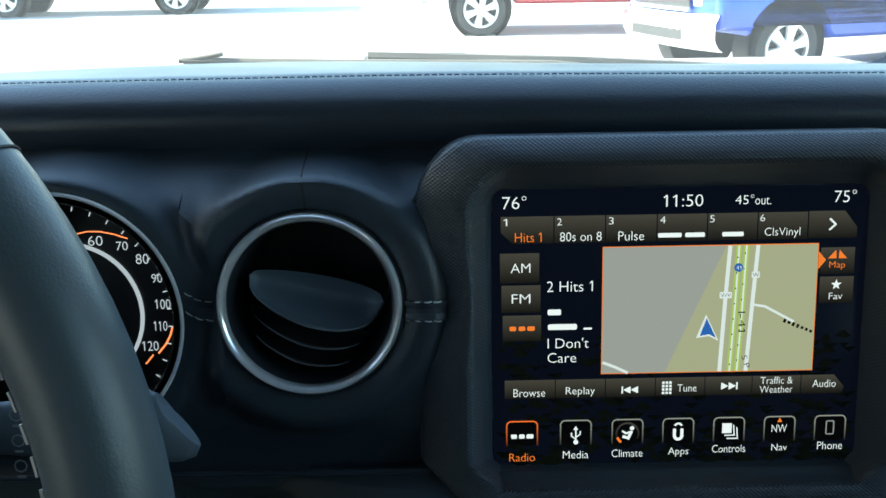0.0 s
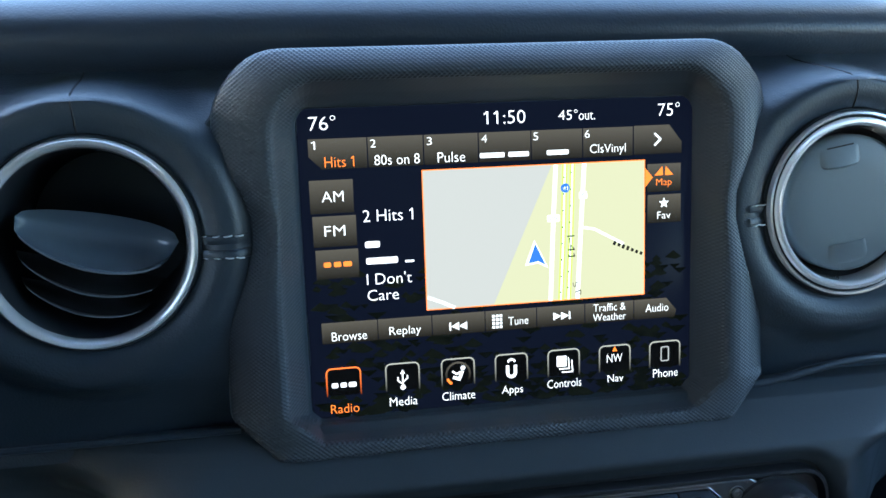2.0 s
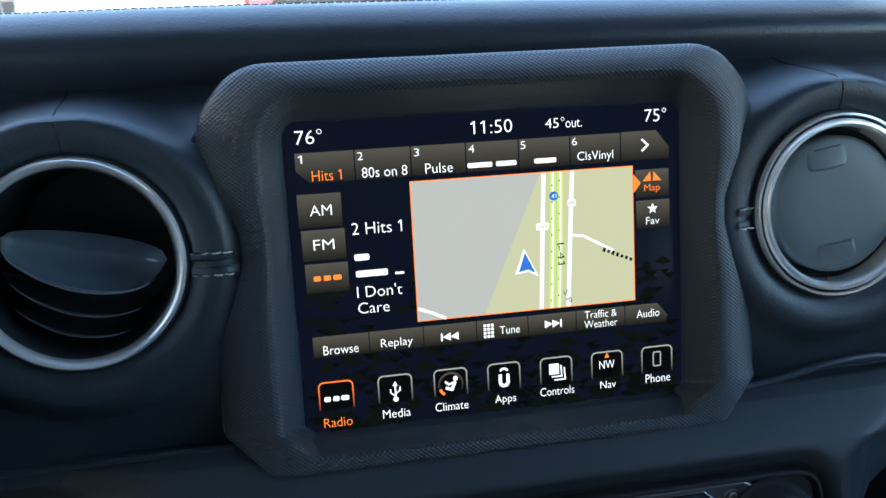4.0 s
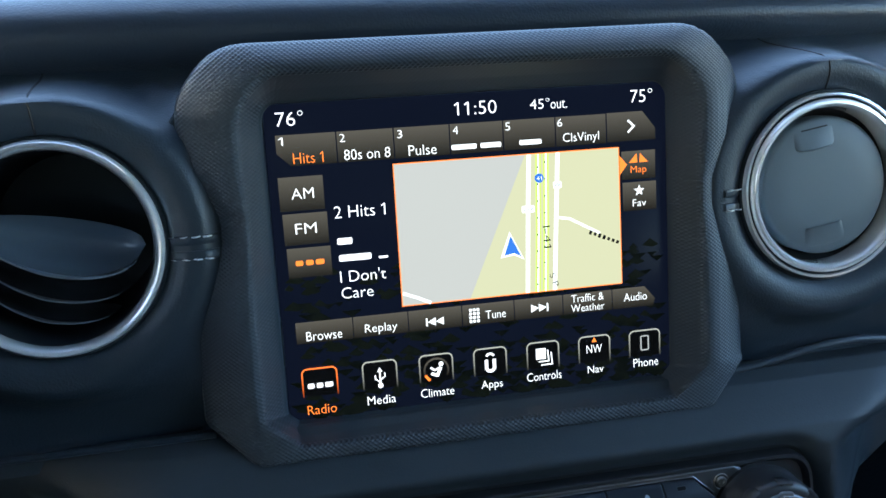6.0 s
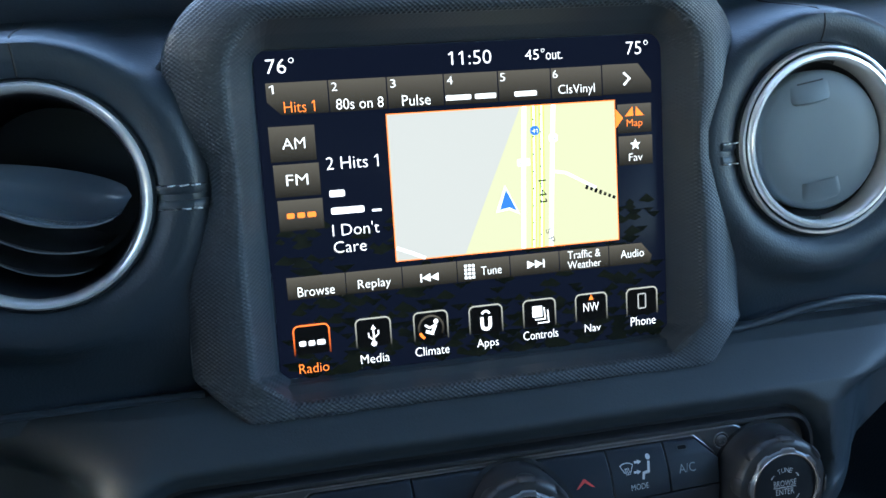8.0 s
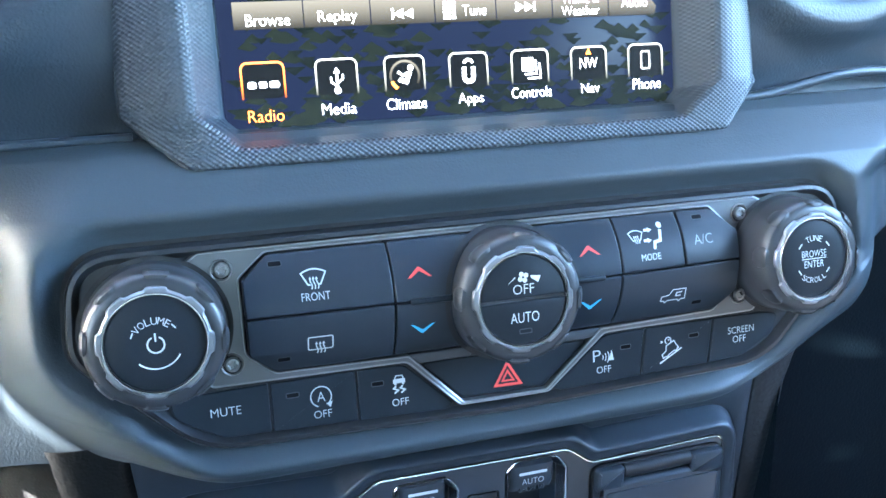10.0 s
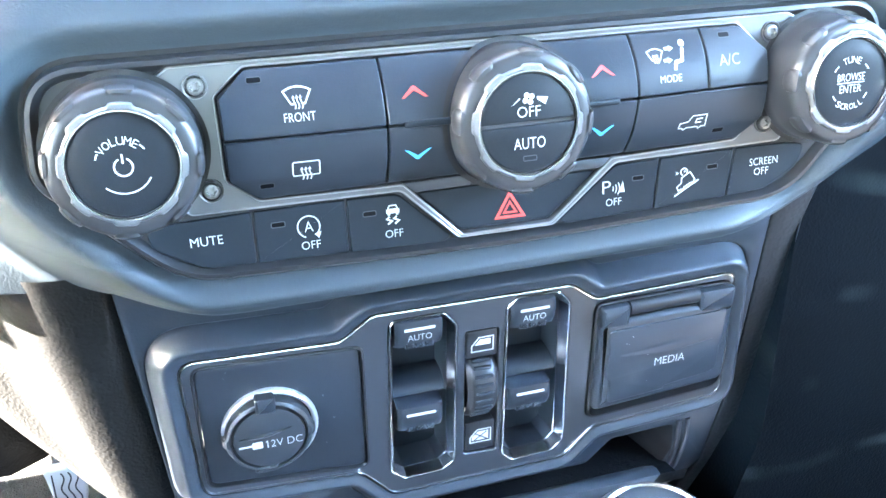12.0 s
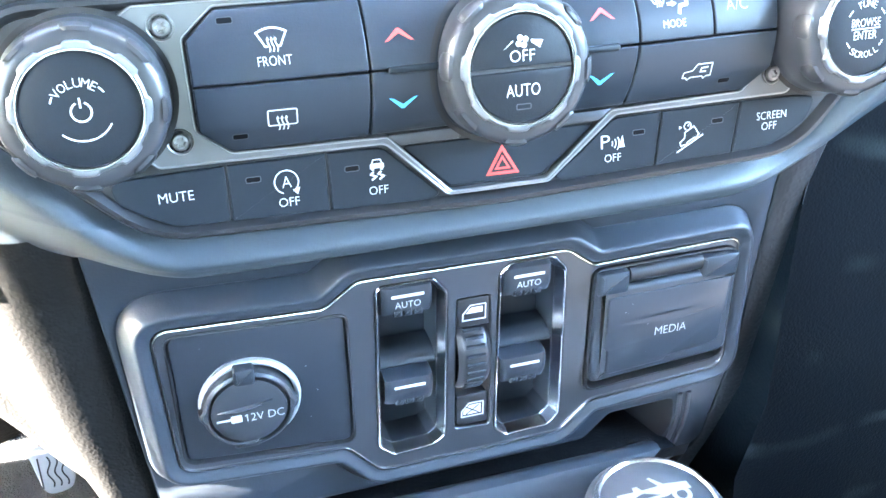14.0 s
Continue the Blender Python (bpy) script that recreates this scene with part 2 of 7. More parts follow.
def rect(x, z, w, h, r=0.0, seg=3):
    return rpoly([(x - w / 2, z - h / 2, r), (x + w / 2, z - h / 2, r), (x + w / 2, z + h / 2, r), (x - w / 2, z + h / 2, r)], seg) if r else [(x - w / 2, z - h / 2), (x + w / 2, z - h / 2), (x + w / 2, z + h / 2), (x - w / 2, z + h / 2)]


def stroke(bm, pts, width, y, closed=False):
    """A flat line of even width through (x, z) points."""
    n = len(pts)
    left, right = [], []
    for i, p in enumerate(pts):
        a = Vector(pts[i - 1] if (closed or i) else pts[0])
        b = Vector(pts[(i + 1) % n] if (closed or i < n - 1) else pts[-1])
        p = Vector(p)
        d1, d2 = (p - a), (b - p)
        d1 = d1.normalized() if d1.length > 1e-9 else d2.normalized()
        d2 = d2.normalized() if d2.length > 1e-9 else d1
        t = (d1 + d2).normalized()
        nrm = Vector((-t.y, t.x))
        k = width / 2 / max(0.4, nrm.dot(Vector((-d1.y, d1.x))))
        left.append(bm.verts.new((p.x + nrm.x * k, y, p.y + nrm.y * k)))
        right.append(bm.verts.new((p.x - nrm.x * k, y, p.y - nrm.y * k)))
    for i in range(n if closed else n - 1):
        j = (i + 1) % n
        bm.faces.new((left[i], left[j], right[j], right[i]))
    return bm


def arc(cx, cz, r, a0, a1, n=12):
    return [(cx + r * math.cos(radians(a0 + (a1 - a0) * k / n)), cz + r * math.sin(radians(a0 + (a1 - a0) * k / n))) for k in range(n + 1)]


def smooth(t):
    t = min(1.0, max(0.0, t))
    return t * t * (3 - 2 * t)


def span(a, b, n):
    return [a + (b - a) * k / (n - 1) for k in range(n)]


# ---- the dashboard's body ----
VENT_L, VENT_R = (-0.1715, 0.0105), (0.1630, 0.0090)
DIAL = (-0.318, -0.012)
WELL = (-0.2915, 0.003)
CLIMATE_OUT = [(-0.1425, -0.1092, 0.018), (0.1470, -0.1100, 0.018), (0.1490, -0.1420, 0.014), (0.1125, -0.1802, 0.034), (0.0025, -0.1828, 0.060), (-0.1065, -0.1795, 0.032), (-0.1450, -0.1430, 0.014)]
CLIMATE_RIM = rpoly(CLIMATE_OUT, 8)


def face_y(x, z):
    """Depth of the leather face: it leans back towards the top, and swells round each vent."""
    y = -0.004 + 0.052 * smooth((z - 0.046) / 0.045) + 0.010 * smooth((-0.045 - z) / 0.03)
    y += 0.010 * smooth((abs(x) - 0.26) / 0.2) + 0.10 * smooth((-0.385 - x) / 0.11)
    if abs(x - 0.0006) < 0.094 and -0.078 < z < 0.070:
        return 0.035
    for cx, cz in (VENT_L, VENT_R):
        d = math.hypot(x - cx, z - cz)
        if d < 0.075:
            swell = smooth((0.0685 - d) / 0.0125)
            y = y * (1 - swell) + (-0.0114 + 0.0034 * ((d - 0.0535) / 0.0095) ** 2 * (d < 0.0535)) * swell
    d = math.hypot(x - WELL[0], z - WELL[1])
    if d < 0.10:
        swell = smooth((0.083 - d) / 0.02)
        y = y * (1 - swell) + (-0.006 + 0.012 * smooth((d - 0.066) / 0.012)) * swell
    return y


def polar_face(bm, cx, cz, hole, edge, n=72, rings=14):
    """A round patch of the face about a hole, from radius hole to the square of half-width edge."""
    rows = []
    for i in range(rings + 1):
        t = i / rings
        row = []
        for k in range(n):
            a = math.tau * k / n
            out = edge / max(abs(math.cos(a)), abs(math.sin(a)))
            r = hole + (out - hole) * t
            x, z = cx + r * math.cos(a), cz + r * math.sin(a)
            row.append((x, face_y(x, z), z))
        rows.append(row)
    rows.insert(0, [(x, y + 0.03, z) for x, y, z in rows[0]])
    return loft(bm, rows)


E_V = 0.0600
bm = bmesh.new()
polar_face(bm, *VENT_L, 0.0425, E_V)
polar_face(bm, *VENT_R, 0.0425, E_V)
setting("dash_face", bm, LEATHER, "black grained leather dashboard face with round vent collars", "dashboard")
x0, x1, x2, x3 = VENT_L[0] - E_V, VENT_L[0] + E_V, VENT_R[0] - E_V, VENT_R[0] + E_V
def cut_sheet(bm, xa, xb, za, zb, nx, nz):
    return loft(bm, [[(x, face_y(x, z), z) for x in span(xa, xb, nx)] for z in span(za, zb, nz)], closed=False)
def face_piece(name, pieces):
    bm = bmesh.new()
    for p in pieces:
        cut_sheet(bm, *p)
    setting(name, bm, LEATHER, "black grained leather covering of the dashboard face", "dashboard")
face_piece("dash_face_middle", [(x1, x2, -0.085, 0.0935, 60, 60)])
face_piece("dash_face_low_left", [(x0, x1, -0.085, VENT_L[1] - E_V, 40, 12)])
face_piece("dash_face_high_left", [(x0, x1, VENT_L[1] + E_V, 0.0935, 40, 12)])
face_piece("dash_face_low_right", [(x2, x3, -0.085, VENT_R[1] - E_V, 40, 12)])
face_piece("dash_face_high_right", [(x2, x3, VENT_R[1] + E_V, 0.0935, 40, 12)])
face_piece("dash_face_passenger", [(x3, 0.70, -0.085, 0.0935, 30, 40)])
bm = bmesh.new()
DC = WELL
XD = x0
rows = []
for i in range(37):
    t = i / 36
    row = []
    for k in range(240):
        a = math.tau * k / 240
        ca, sa = math.cos(a), math.sin(a)
        out = min((XD - DC[0]) / max(ca, 1e-6) if ca > 0 else 9, 0.42 / max(-ca, 1e-6) if ca < 0 else 9, 0.0935 / max(sa, 1e-6) if sa > 0 else 9, 0.085 / max(-sa, 1e-6) if sa < 0 else 9)
        r = 0.0598 + (max(out, 0.0602) - 0.0598) * t if ca > -0.2 else 0.0598 + (out - 0.0598) * t
        x, z = DC[0] + r * ca, DC[1] + r * sa
        if ca > 0:
            x = min(x, XD + 0.0005)
        row.append((x, face_y(x, z), z))
    rows.append(row)
loft(bm, rows)
setting("dash_face_panel", bm, LEATHER, "black grained leather covering of the dashboard face", "dashboard")

# the dark carrier behind the covering
bm = bmesh.new()
box(bm, (-0.70, 0.060, -0.090), (0.70, 0.066, 0.090))
setting("dash_carrier", bm, DEEP, "dark carrier behind the dashboard covering", "dashboard")

# The padded roll along the top, with its sewn seam, running back to the windscreen.
ROLL = [(0.075, 0.0710), (0.050, 0.0735), (0.0385, 0.0782), (0.0312, 0.0830), (0.0276, 0.0878), (0.0266, 0.0922), (0.0280, 0.0966), (0.0316, 0.1010), (0.0370, 0.1052), (0.0445, 0.1090), (0.054, 0.1119), (0.0552, 0.1115), (0.0564, 0.1122), (0.075, 0.1140), (0.12, 0.1172), (0.20, 0.1205), (0.27, 0.1225), (0.32, 0.121), (0.36, 0.114), (0.40, 0.10)]
def roll_at(x, y, z):
    sag = 0.006 * (x / 0.35) ** 2 if x > 0 else 0.001 * (x / 0.35) ** 2
    crown = 0.004 * math.exp(-((x + 0.24) / 0.16) ** 2) * smooth((y - 0.06) / 0.12)
    rise = (0.0008 + 0.0022 * smooth((0.10 - x) / 0.25)) * smooth((z - 0.080) / 0.02)
    return (x, y + 0.02 * (x / 0.5) ** 2, z - sag + crown + rise)
bm = bmesh.new()
loft(bm, [[roll_at(x, y, z) for y, z in ROLL] for x in span(-0.72, 0.72, 61)], closed=False)
setting("dash_top_pad", bm, VINYL, "black padded dashboard top with a sewn front seam", "dashboard top")
bm = bmesh.new()
x = -0.60
while x < 0.60:
    for off, rise in ((0.0508, 0.1113),):
        tube(bm, [roll_at(x, off, rise), roll_at(x + 0.0014, off, rise + 0.00022), roll_at(x + 0.0028, off, rise)], 0.00032, 5)
    x += 0.0038
tagged(setting("dash_top_stitching", bm, DARKTHREAD, "dark thread stitching along the dashboard top seam", "stitching"), kind="stuff")

# The lower body: a shelf under the face and the swelling centre section round the climate panel.
def bulge_bottom(x):
    low = -0.197 + (0.036 if x > 0 else 0.012) * smooth((abs(x) - 0.085) / 0.10) + 0.070 * smooth((x - 0.160) / 0.13)
    return min(-0.098, low + 0.09 * smooth((-0.205 - x) / 0.06))
def rim_distance(x, z):
    """How far a point lies outside the climate panel's outline (0 inside it)."""
    p, n, best, inside = Vector((x, z)), len(CLIMATE_RIM), 9.0, False
    for i in range(n):
        a, b = Vector(CLIMATE_RIM[i - 1]), Vector(CLIMATE_RIM[i])
        ab = b - a
        t = min(1.0, max(0.0, (p - a).dot(ab) / max(ab.length_squared, 1e-12)))
        best = min(best, (a + ab * t - p).length)
        if (a.y > z) != (b.y > z) and x < a.x + (z - a.y) / (b.y - a.y) * (b.x - a.x):
            inside = not inside
    return 0.0 if inside else best
def bulge(x, s):
    """A point of the lower body: s from 0 (top, at the face) to 1 (underneath)."""
    side = smooth((0.183 - abs(x)) / 0.036) if x < 0 else 0.30 + 0.70 * smooth((0.205 - x) / 0.06)
    low = bulge_bottom(x)
    prof = [(0.030, -0.0735), (-0.004, -0.0752), (-0.0105, -0.0800), (-0.0175, -0.0895), (-0.0232, -0.0985), (-0.0255, -0.1075), (-0.0255, -0.14), (-0.0260, -0.172), (-0.0268, low + 0.020), (-0.0258, low + 0.0125), (-0.0220, low + 0.0060), (-0.0140, low + 0.0015), (0.022, low - 0.003), (0.06, low - 0.004)]
    prof = [(y, max(z, low + 0.020 + 0.002 * (8 - j)) if j < 8 else z) for j, (y, z) in enumerate(prof)]
    k = min(len(prof) - 1.001, s * (len(prof) - 1))
    i = int(k)
    f = k - i
    p0, p1, p2, p3 = (Vector(prof[max(0, min(len(prof) - 1, i + j))]) for j in (-1, 0, 1, 2))
    if i < 8:
        y, z = p1.lerp(p2, f)
    else:
        y, z = 0.5 * (2 * p1 + (p2 - p0) * f + (2 * p0 - 5 * p1 + 4 * p2 - p3) * f * f + (3 * p1 - p0 - 3 * p2 + p3) * f * f * f)
    k = smooth((z + 0.112) / 0.03)
    cut = -0.683 * (x + 0.105) - 0.730 * (z + 0.1785)
    off = 0.006 * math.log(math.exp(min(40.0, (-x - 0.146) / 0.006)) + math.exp(min(40.0, (cut - 0.002) / 0.006)))
    side = smooth((0.039 + 0.06 * k - off) / (0.036 + 0.085 * k)) if x < 0 else smooth((0.215 + 0.13 * k - x) / (0.062 + 0.10 * k))
    y = y if y > 0.02 else 0.02 + (y - 0.02) * side
    y += 0.055 * smooth((-0.196 - x) / 0.04) * smooth((-0.122 - z) / 0.03)
    y += 0.0085 * (1 - smooth(rim_distance(x, z) / 0.0105)) * smooth((0.002 - y) / 0.016)
    return (x, y, z)
bm = bmesh.new()
xs = span(-0.40, -0.20, 10) + span(-0.1975, -0.095, 110) + span(-0.09, 0.095, 30) + span(0.10, 0.22, 50) + span(0.23, 0.70, 16)
loft(bm, [[bulge(x, k / 150) for x in xs] for k in range(151)], closed=False)
setting("dash_centre_section", bm, SOFT, "dark grey soft-touch centre section of the dashboard", "dashboard")
# shelf seam: a thin trim line between face and lower body
bm = bmesh.new()
tube(bm, [(x, -0.0035, -0.0742) for x in span(-0.42, -0.118, 20)], 0.0016, 8)
tube(bm, [(x, -0.0040 + 0.004 * smooth((x - 0.17) / 0.05), -0.0752 + 0.0078 * smooth((x - 0.115) / 0.062) - 0.020 * smooth((x - 0.180) / 0.10)) for x in span(0.112, 0.34, 40)], 0.0021, 10)
setting("dash_trim_strip", bm, LEATHER, "narrow textured strip under the dashboard face", "trim")


def lean(co):
    """The lower panel falls away towards its foot."""
    return Vector((co.x, co.y + (-0.218 - co.z) * 0.2, co.z))


bm = bmesh.new()
fascia = [(-0.1335, -0.185, 0.002), (0.1395, -0.185, 0.002), (0.1368, -0.2038, 0.004), (0.1352, -0.2352, 0.004), (0.1326, -0.2877, 0.010), (0.1229, -0.3353, 0.010), (0.1121, -0.3449, 0.008), (0.095, -0.352, 0.004), (-0.1215, -0.36, 0.004), (-0.1246, -0.303, 0.002)]
FRAME = [(-0.1155, -0.2222, 0.007), (-0.0548, -0.2244, 0.008), (-0.0425, -0.2152, 0.008), (0.0405, -0.2160, 0.008), (0.0518, -0.2247, 0.008), (0.1170, -0.2229, 0.006), (0.1200, -0.2885, 0.008), (0.0560, -0.2925, 0.008), (0.0430, -0.3062, 0.008), (-0.0365, -0.3070, 0.008), (-0.0500, -0.2912, 0.008), (-0.1135, -0.2870, 0.007)]
def hump_at(d):
    """The surround's outline grown by d, its corners rounded to suit."""
    raw, sign = [c[:2] for c in FRAME], (1 if area2([c[:2] for c in FRAME]) > 0 else -1)
    out = []
    for i, (c, q) in enumerate(zip(FRAME, inset(raw, -d))):
        u, v = Vector(raw[i]) - Vector(raw[i - 1]), Vector(raw[(i + 1) % len(raw)]) - Vector(raw[i])
        convex = (u.x * v.y - u.y * v.x) * sign > 0
        out.append((*q, c[2] + d if convex else max(0.006, c[2] - 0.3 * d)))
    return rpoly(out, 12)
tray = rpoly([(-0.105, -0.3230, 0.004), (0.0600, -0.3215, 0.006), (0.0720, -0.3095, 0.006), (0.1045, -0.3085, 0.003), (0.1060, -0.3230, 0.008), (0.096, -0.342, 0.008), (-0.105, -0.362, 0.004)], 4)
holed(rpoly(fascia, 3), [hump_at(0.0115), tray], 0.021, 0.060, 0.0008, bm)
hump_rows = [(0.0117, 0.0222)]
for k in range(19):
    t = k / 18
    hump_rows.append((0.0115 - 0.0110 * t, 0.0212 - 0.0116 * math.sin(math.pi / 2 * min(1.0, t / 0.66)) ** 1.3 + 0.0022 * smooth((t - 0.55) / 0.45)))
hump_rows += [(0.0002, 0.0150), (0.0, 0.0300)]
loft(bm, [at_y(hump_at(d), y) for d, y in hump_rows])
move_verts(bm, lean)
setting("console_fascia", bm, FASCIA, "dark plastic lower console fascia with a raised surround", "console", sharp=62)
# tray under the switches
bm = bmesh.new()
loft(bm, [at_y(tray, 0.0218), at_y(inset(tray, 0.001), 0.024), at_y(inset(tray, 0.003), 0.12)], cap1=True)
move_verts(bm, lean)
setting("console_tray", bm, DEEP, "black storage tray recess below the switches", "tray")
# grained strip beside the fascia
bm = bmesh.new()
strip = [(0.1405, -0.185), (0.1605, -0.185), (0.1546, -0.2066), (0.1524, -0.2329), (0.1411, -0.3129), (0.1347, -0.3285), (0.118, -0.36), (0.108, -0.355), (0.1240, -0.3360), (0.1336, -0.2885), (0.1362, -0.2352), (0.1378, -0.2040)]
plate(strip, 0.022, 0.07, 0.001, bm)
move_verts(bm, lean)
STRIP = material("dark_grained_strip", (0.011, 0.014, 0.018), 0.48, spec=0.35, bump=("grain", 0.0020, 0.00025), vary=0.2)
setting("console_side_strip", bm, STRIP, "grained plastic strip along the console side", "console")

# ---- display unit ----
def bezel_loop(o, top, bot, notch, cut, y, r=0.008):
    """One outline of the bezel: half-width, top, bottom, depth of the side notches, corner cut."""
    cx, cz = cut
    tx, tz, bx, bz = cx * 0.95, cz * 0.86, cx * 1.1, cz * 0.75
    pts = [(-o, top - tz, r * 3.6), (-o + tx, top, r * 3.6), (o - tx, top, r * 3.6), (o, top - tz, r * 3.6), (o, 0.036, r * 0.5), (o - notch, 0.0175, r * 0.5), (o - notch, 0.0060, r * 0.5), (o, -0.022, r * 0.5), (o, bot + bz, r * 0.6), (o - bx, bot, r * 0.6), (-o + bx, bot, r * 0.6), (-o, bot + bz, r * 0.6), (-o, -0.022, r * 0.5), (-o + notch, 0.0060, r * 0.5), (-o + notch, 0.0175, r * 0.5), (-o, 0.036, r * 0.5)]
    return at_y(rpoly(pts, 5), y)


screen_unit = thing("touchscreen_unit", (0.0, 0.0, -0.086), "infotainment touchscreen in a chunky dark grey knurled bezel", "touchscreen")
bm = bmesh.new()
# half-width, top, foot, depth of the side notches, share of the corner cut, depth, depth along the foot
BEZEL_STEPS = [(0.1228, 0.0856, -0.0862, 0.0110, 1.00, 0.0140, 0.0140), (0.1227, 0.0855, -0.0866, 0.0110, 1.00, 0.0020, -0.0110), (0.1217, 0.0851, -0.0866, 0.0108, 1.00, -0.0020, -0.0145),
               (0.1190, 0.0840, -0.0860, 0.0100, 0.98, -0.0050, -0.0158), (0.1145, 0.0818, -0.0850, 0.0084, 0.94, -0.0085, -0.0160), (0.1100, 0.0795, -0.0840, 0.0066, 0.90, -0.0115, -0.0158),
               (0.1060, 0.0774, -0.0830, 0.0050, 0.86, -0.0135, -0.0156), (0.1030, 0.0758, -0.0820, 0.0036, 0.82, -0.0144, -0.0152), (0.1005, 0.0744, -0.0812, 0.0024, 0.77, -0.0146, -0.0148),
               (0.0985, 0.0730, -0.0806, 0.0014, 0.71, -0.0138, -0.0138), (0.0970, 0.0716, -0.0800, 0.0008, 0.65, -0.0122, -0.0122), (0.0925, 0.0664, -0.0772, 0.0, 0.42, -0.0058, -0.0058),
               (0.0886, 0.0612, -0.0745, 0.0, 0.24, -0.0006, -0.0006), (0.0878, 0.0605, -0.0738, 0.0, 0.20, 0.0010, 0.0010)]
BEZEL_LOOPS = []
for o, top, bot, notch, k, y, foot in BEZEL_STEPS:
    loop = bezel_loop(o, top, bot, notch, (0.018 * k, 0.025 * k), y, 0.003 + 0.005 * k)
    BEZEL_LOOPS.append([(px, y + (foot - y) * smooth((-0.060 - pz) / 0.020), pz) for px, _, pz in loop])
# The moulded knurling: the outlines are resampled finely and small lozenges raised, in rows across the face.
PITCH_X, PITCH_Z, STEP = 0.0022, 0.0017, 0.00028
loops = np.array(BEZEL_LOOPS)
ring = np.vstack([loops[6], loops[6][:1]])
arc_u = np.concatenate([[0], np.cumsum(np.linalg.norm(np.diff(ring, axis=0), axis=1))])
n_u = round(arc_u[-1] / STEP)
at_u = np.interp(np.linspace(0, arc_u[-1], n_u, endpoint=False), arc_u, np.arange(len(arc_u)))
k0, f = at_u.astype(int) % len(loops[0]), (at_u % 1)[None, :, None]
fine = loops[:, k0] * (1 - f) + loops[:, (k0 + 1) % len(loops[0])] * f
arc_v = np.concatenate([[0], np.cumsum(np.linalg.norm(np.diff(fine, axis=0), axis=2).mean(1))])
n_v = round(arc_v[-1] / STEP) + 1
at_v = np.interp(np.linspace(0, arc_v[-1], n_v), arc_v, np.arange(len(arc_v)))
i0 = np.minimum(at_v.astype(int), len(loops) - 2)
f = (at_v - i0)[:, None, None]
skin = fine[i0] * (1 - f) + fine[i0 + 1] * f
du = np.roll(skin, -3, 1) - np.roll(skin, 3, 1)
dv = np.gradient(skin, axis=0)
normal = np.cross(du, dv)
normal /= np.linalg.norm(normal, axis=2)[..., None]
if normal[n_v // 2, :, 1].mean() > 0:
    normal = -normal
along, across = skin[..., 0] / PITCH_X, skin[..., 2] / PITCH_Z
rise = 0.5 + 0.5 * np.cos(np.pi * along * 2) * np.cos(np.pi * across * 2)
v_m = np.linspace(0, arc_v[-1], n_v)
at_ridge = np.interp(10.0, np.arange(len(arc_v)), arc_v)
fade = np.clip((v_m - 0.017) / 0.005, 0, 1) * np.clip((arc_v[-1] - 0.003 - v_m) / 0.002, 0, 1) * np.where(v_m > at_ridge, 0.55, 1.0)
# the wall under and over the glass is left smooth
level = np.clip(np.where(skin[..., 2] > 0, (skin[..., 2] - 0.060) / 0.004, (-0.0735 - skin[..., 2]) / 0.001), 0, 1) * (v_m > at_ridge)[:, None]
skin = skin + normal * (rise * fade[:, None] * (1 - 0.85 * level) * 0.00050)[..., None] + np.array([0.0006, 0, 0])
idx = np.arange(n_u * n_v).reshape(n_v, n_u)
quads = np.stack([idx[:-1], idx[1:], np.roll(idx, -1, 1)[1:], np.roll(idx, -1, 1)[:-1]], axis=-1).reshape(-1, 4)
bm.free()
me = bpy.data.meshes.new("bezel")
me.from_pydata(skin.reshape(-1, 3).tolist(), [], quads.tolist())
me.materials.append(BEZEL)
me.polygons.foreach_set("use_smooth", [True] * len(me.polygons))
bez = new("bezel", me)
bez.parent = screen_unit
bez.location = -ORIGIN[screen_unit.name]
tagged(bez, "chunky knurled dark plastic bezel")
bm = bmesh.new()
holed(rpoly([(-0.1242, 0.0560, 0.004), (-0.1050, 0.0822, 0.006), (0.1062, 0.0822, 0.006), (0.1254, 0.0560, 0.004), (0.1240, 0.030, 0.004), (0.1240, -0.050, 0.004), (-0.1230, -0.050, 0.004), (-0.1230, 0.030, 0.004)], 3), [rect(0.0006, 0.010, 0.200, 0.080)], 0.0005, 0.012, 0.001, bm)
part("back_flange", bm, LEATHER, screen_unit, "dark flange behind the bezel")
SX = 0.0012
bm = bmesh.new()
plate(rect(SX, -0.0066, 0.1760, 0.1345, 0.004), 0.0004, 0.02, 0.0003, bm)
GLASS = material("display_glass", (0.003, 0.004, 0.006), 0.22, spec=0.06, emit=(0.12, 0.17, 0.40, 0.0036))
glass = part("display_glass", bm, GLASS, screen_unit, "dark glass display")

def shaded_glow(name, colour, high, low):
    """A screen colour that fades from the top of a key to its foot, as the display draws it."""
    m = glow(name, colour, high)
    nt = m.node_tree
    b = nt.nodes["Principled BSDF"]
    co, sep, ramp = nt.nodes.new("ShaderNodeTexCoord"), nt.nodes.new("ShaderNodeSeparateXYZ"), nt.nodes.new("ShaderNodeMapRange")
    nt.links.new(co.outputs["Generated"], sep.inputs[0])
    nt.links.new(sep.outputs["Z"], ramp.inputs["Value"])
    ramp.inputs["To Min"].default_value, ramp.inputs["To Max"].default_value = low * 0.7, high * 0.7
    nt.links.new(ramp.outputs[0], b.inputs["Emission Strength"])
    return m


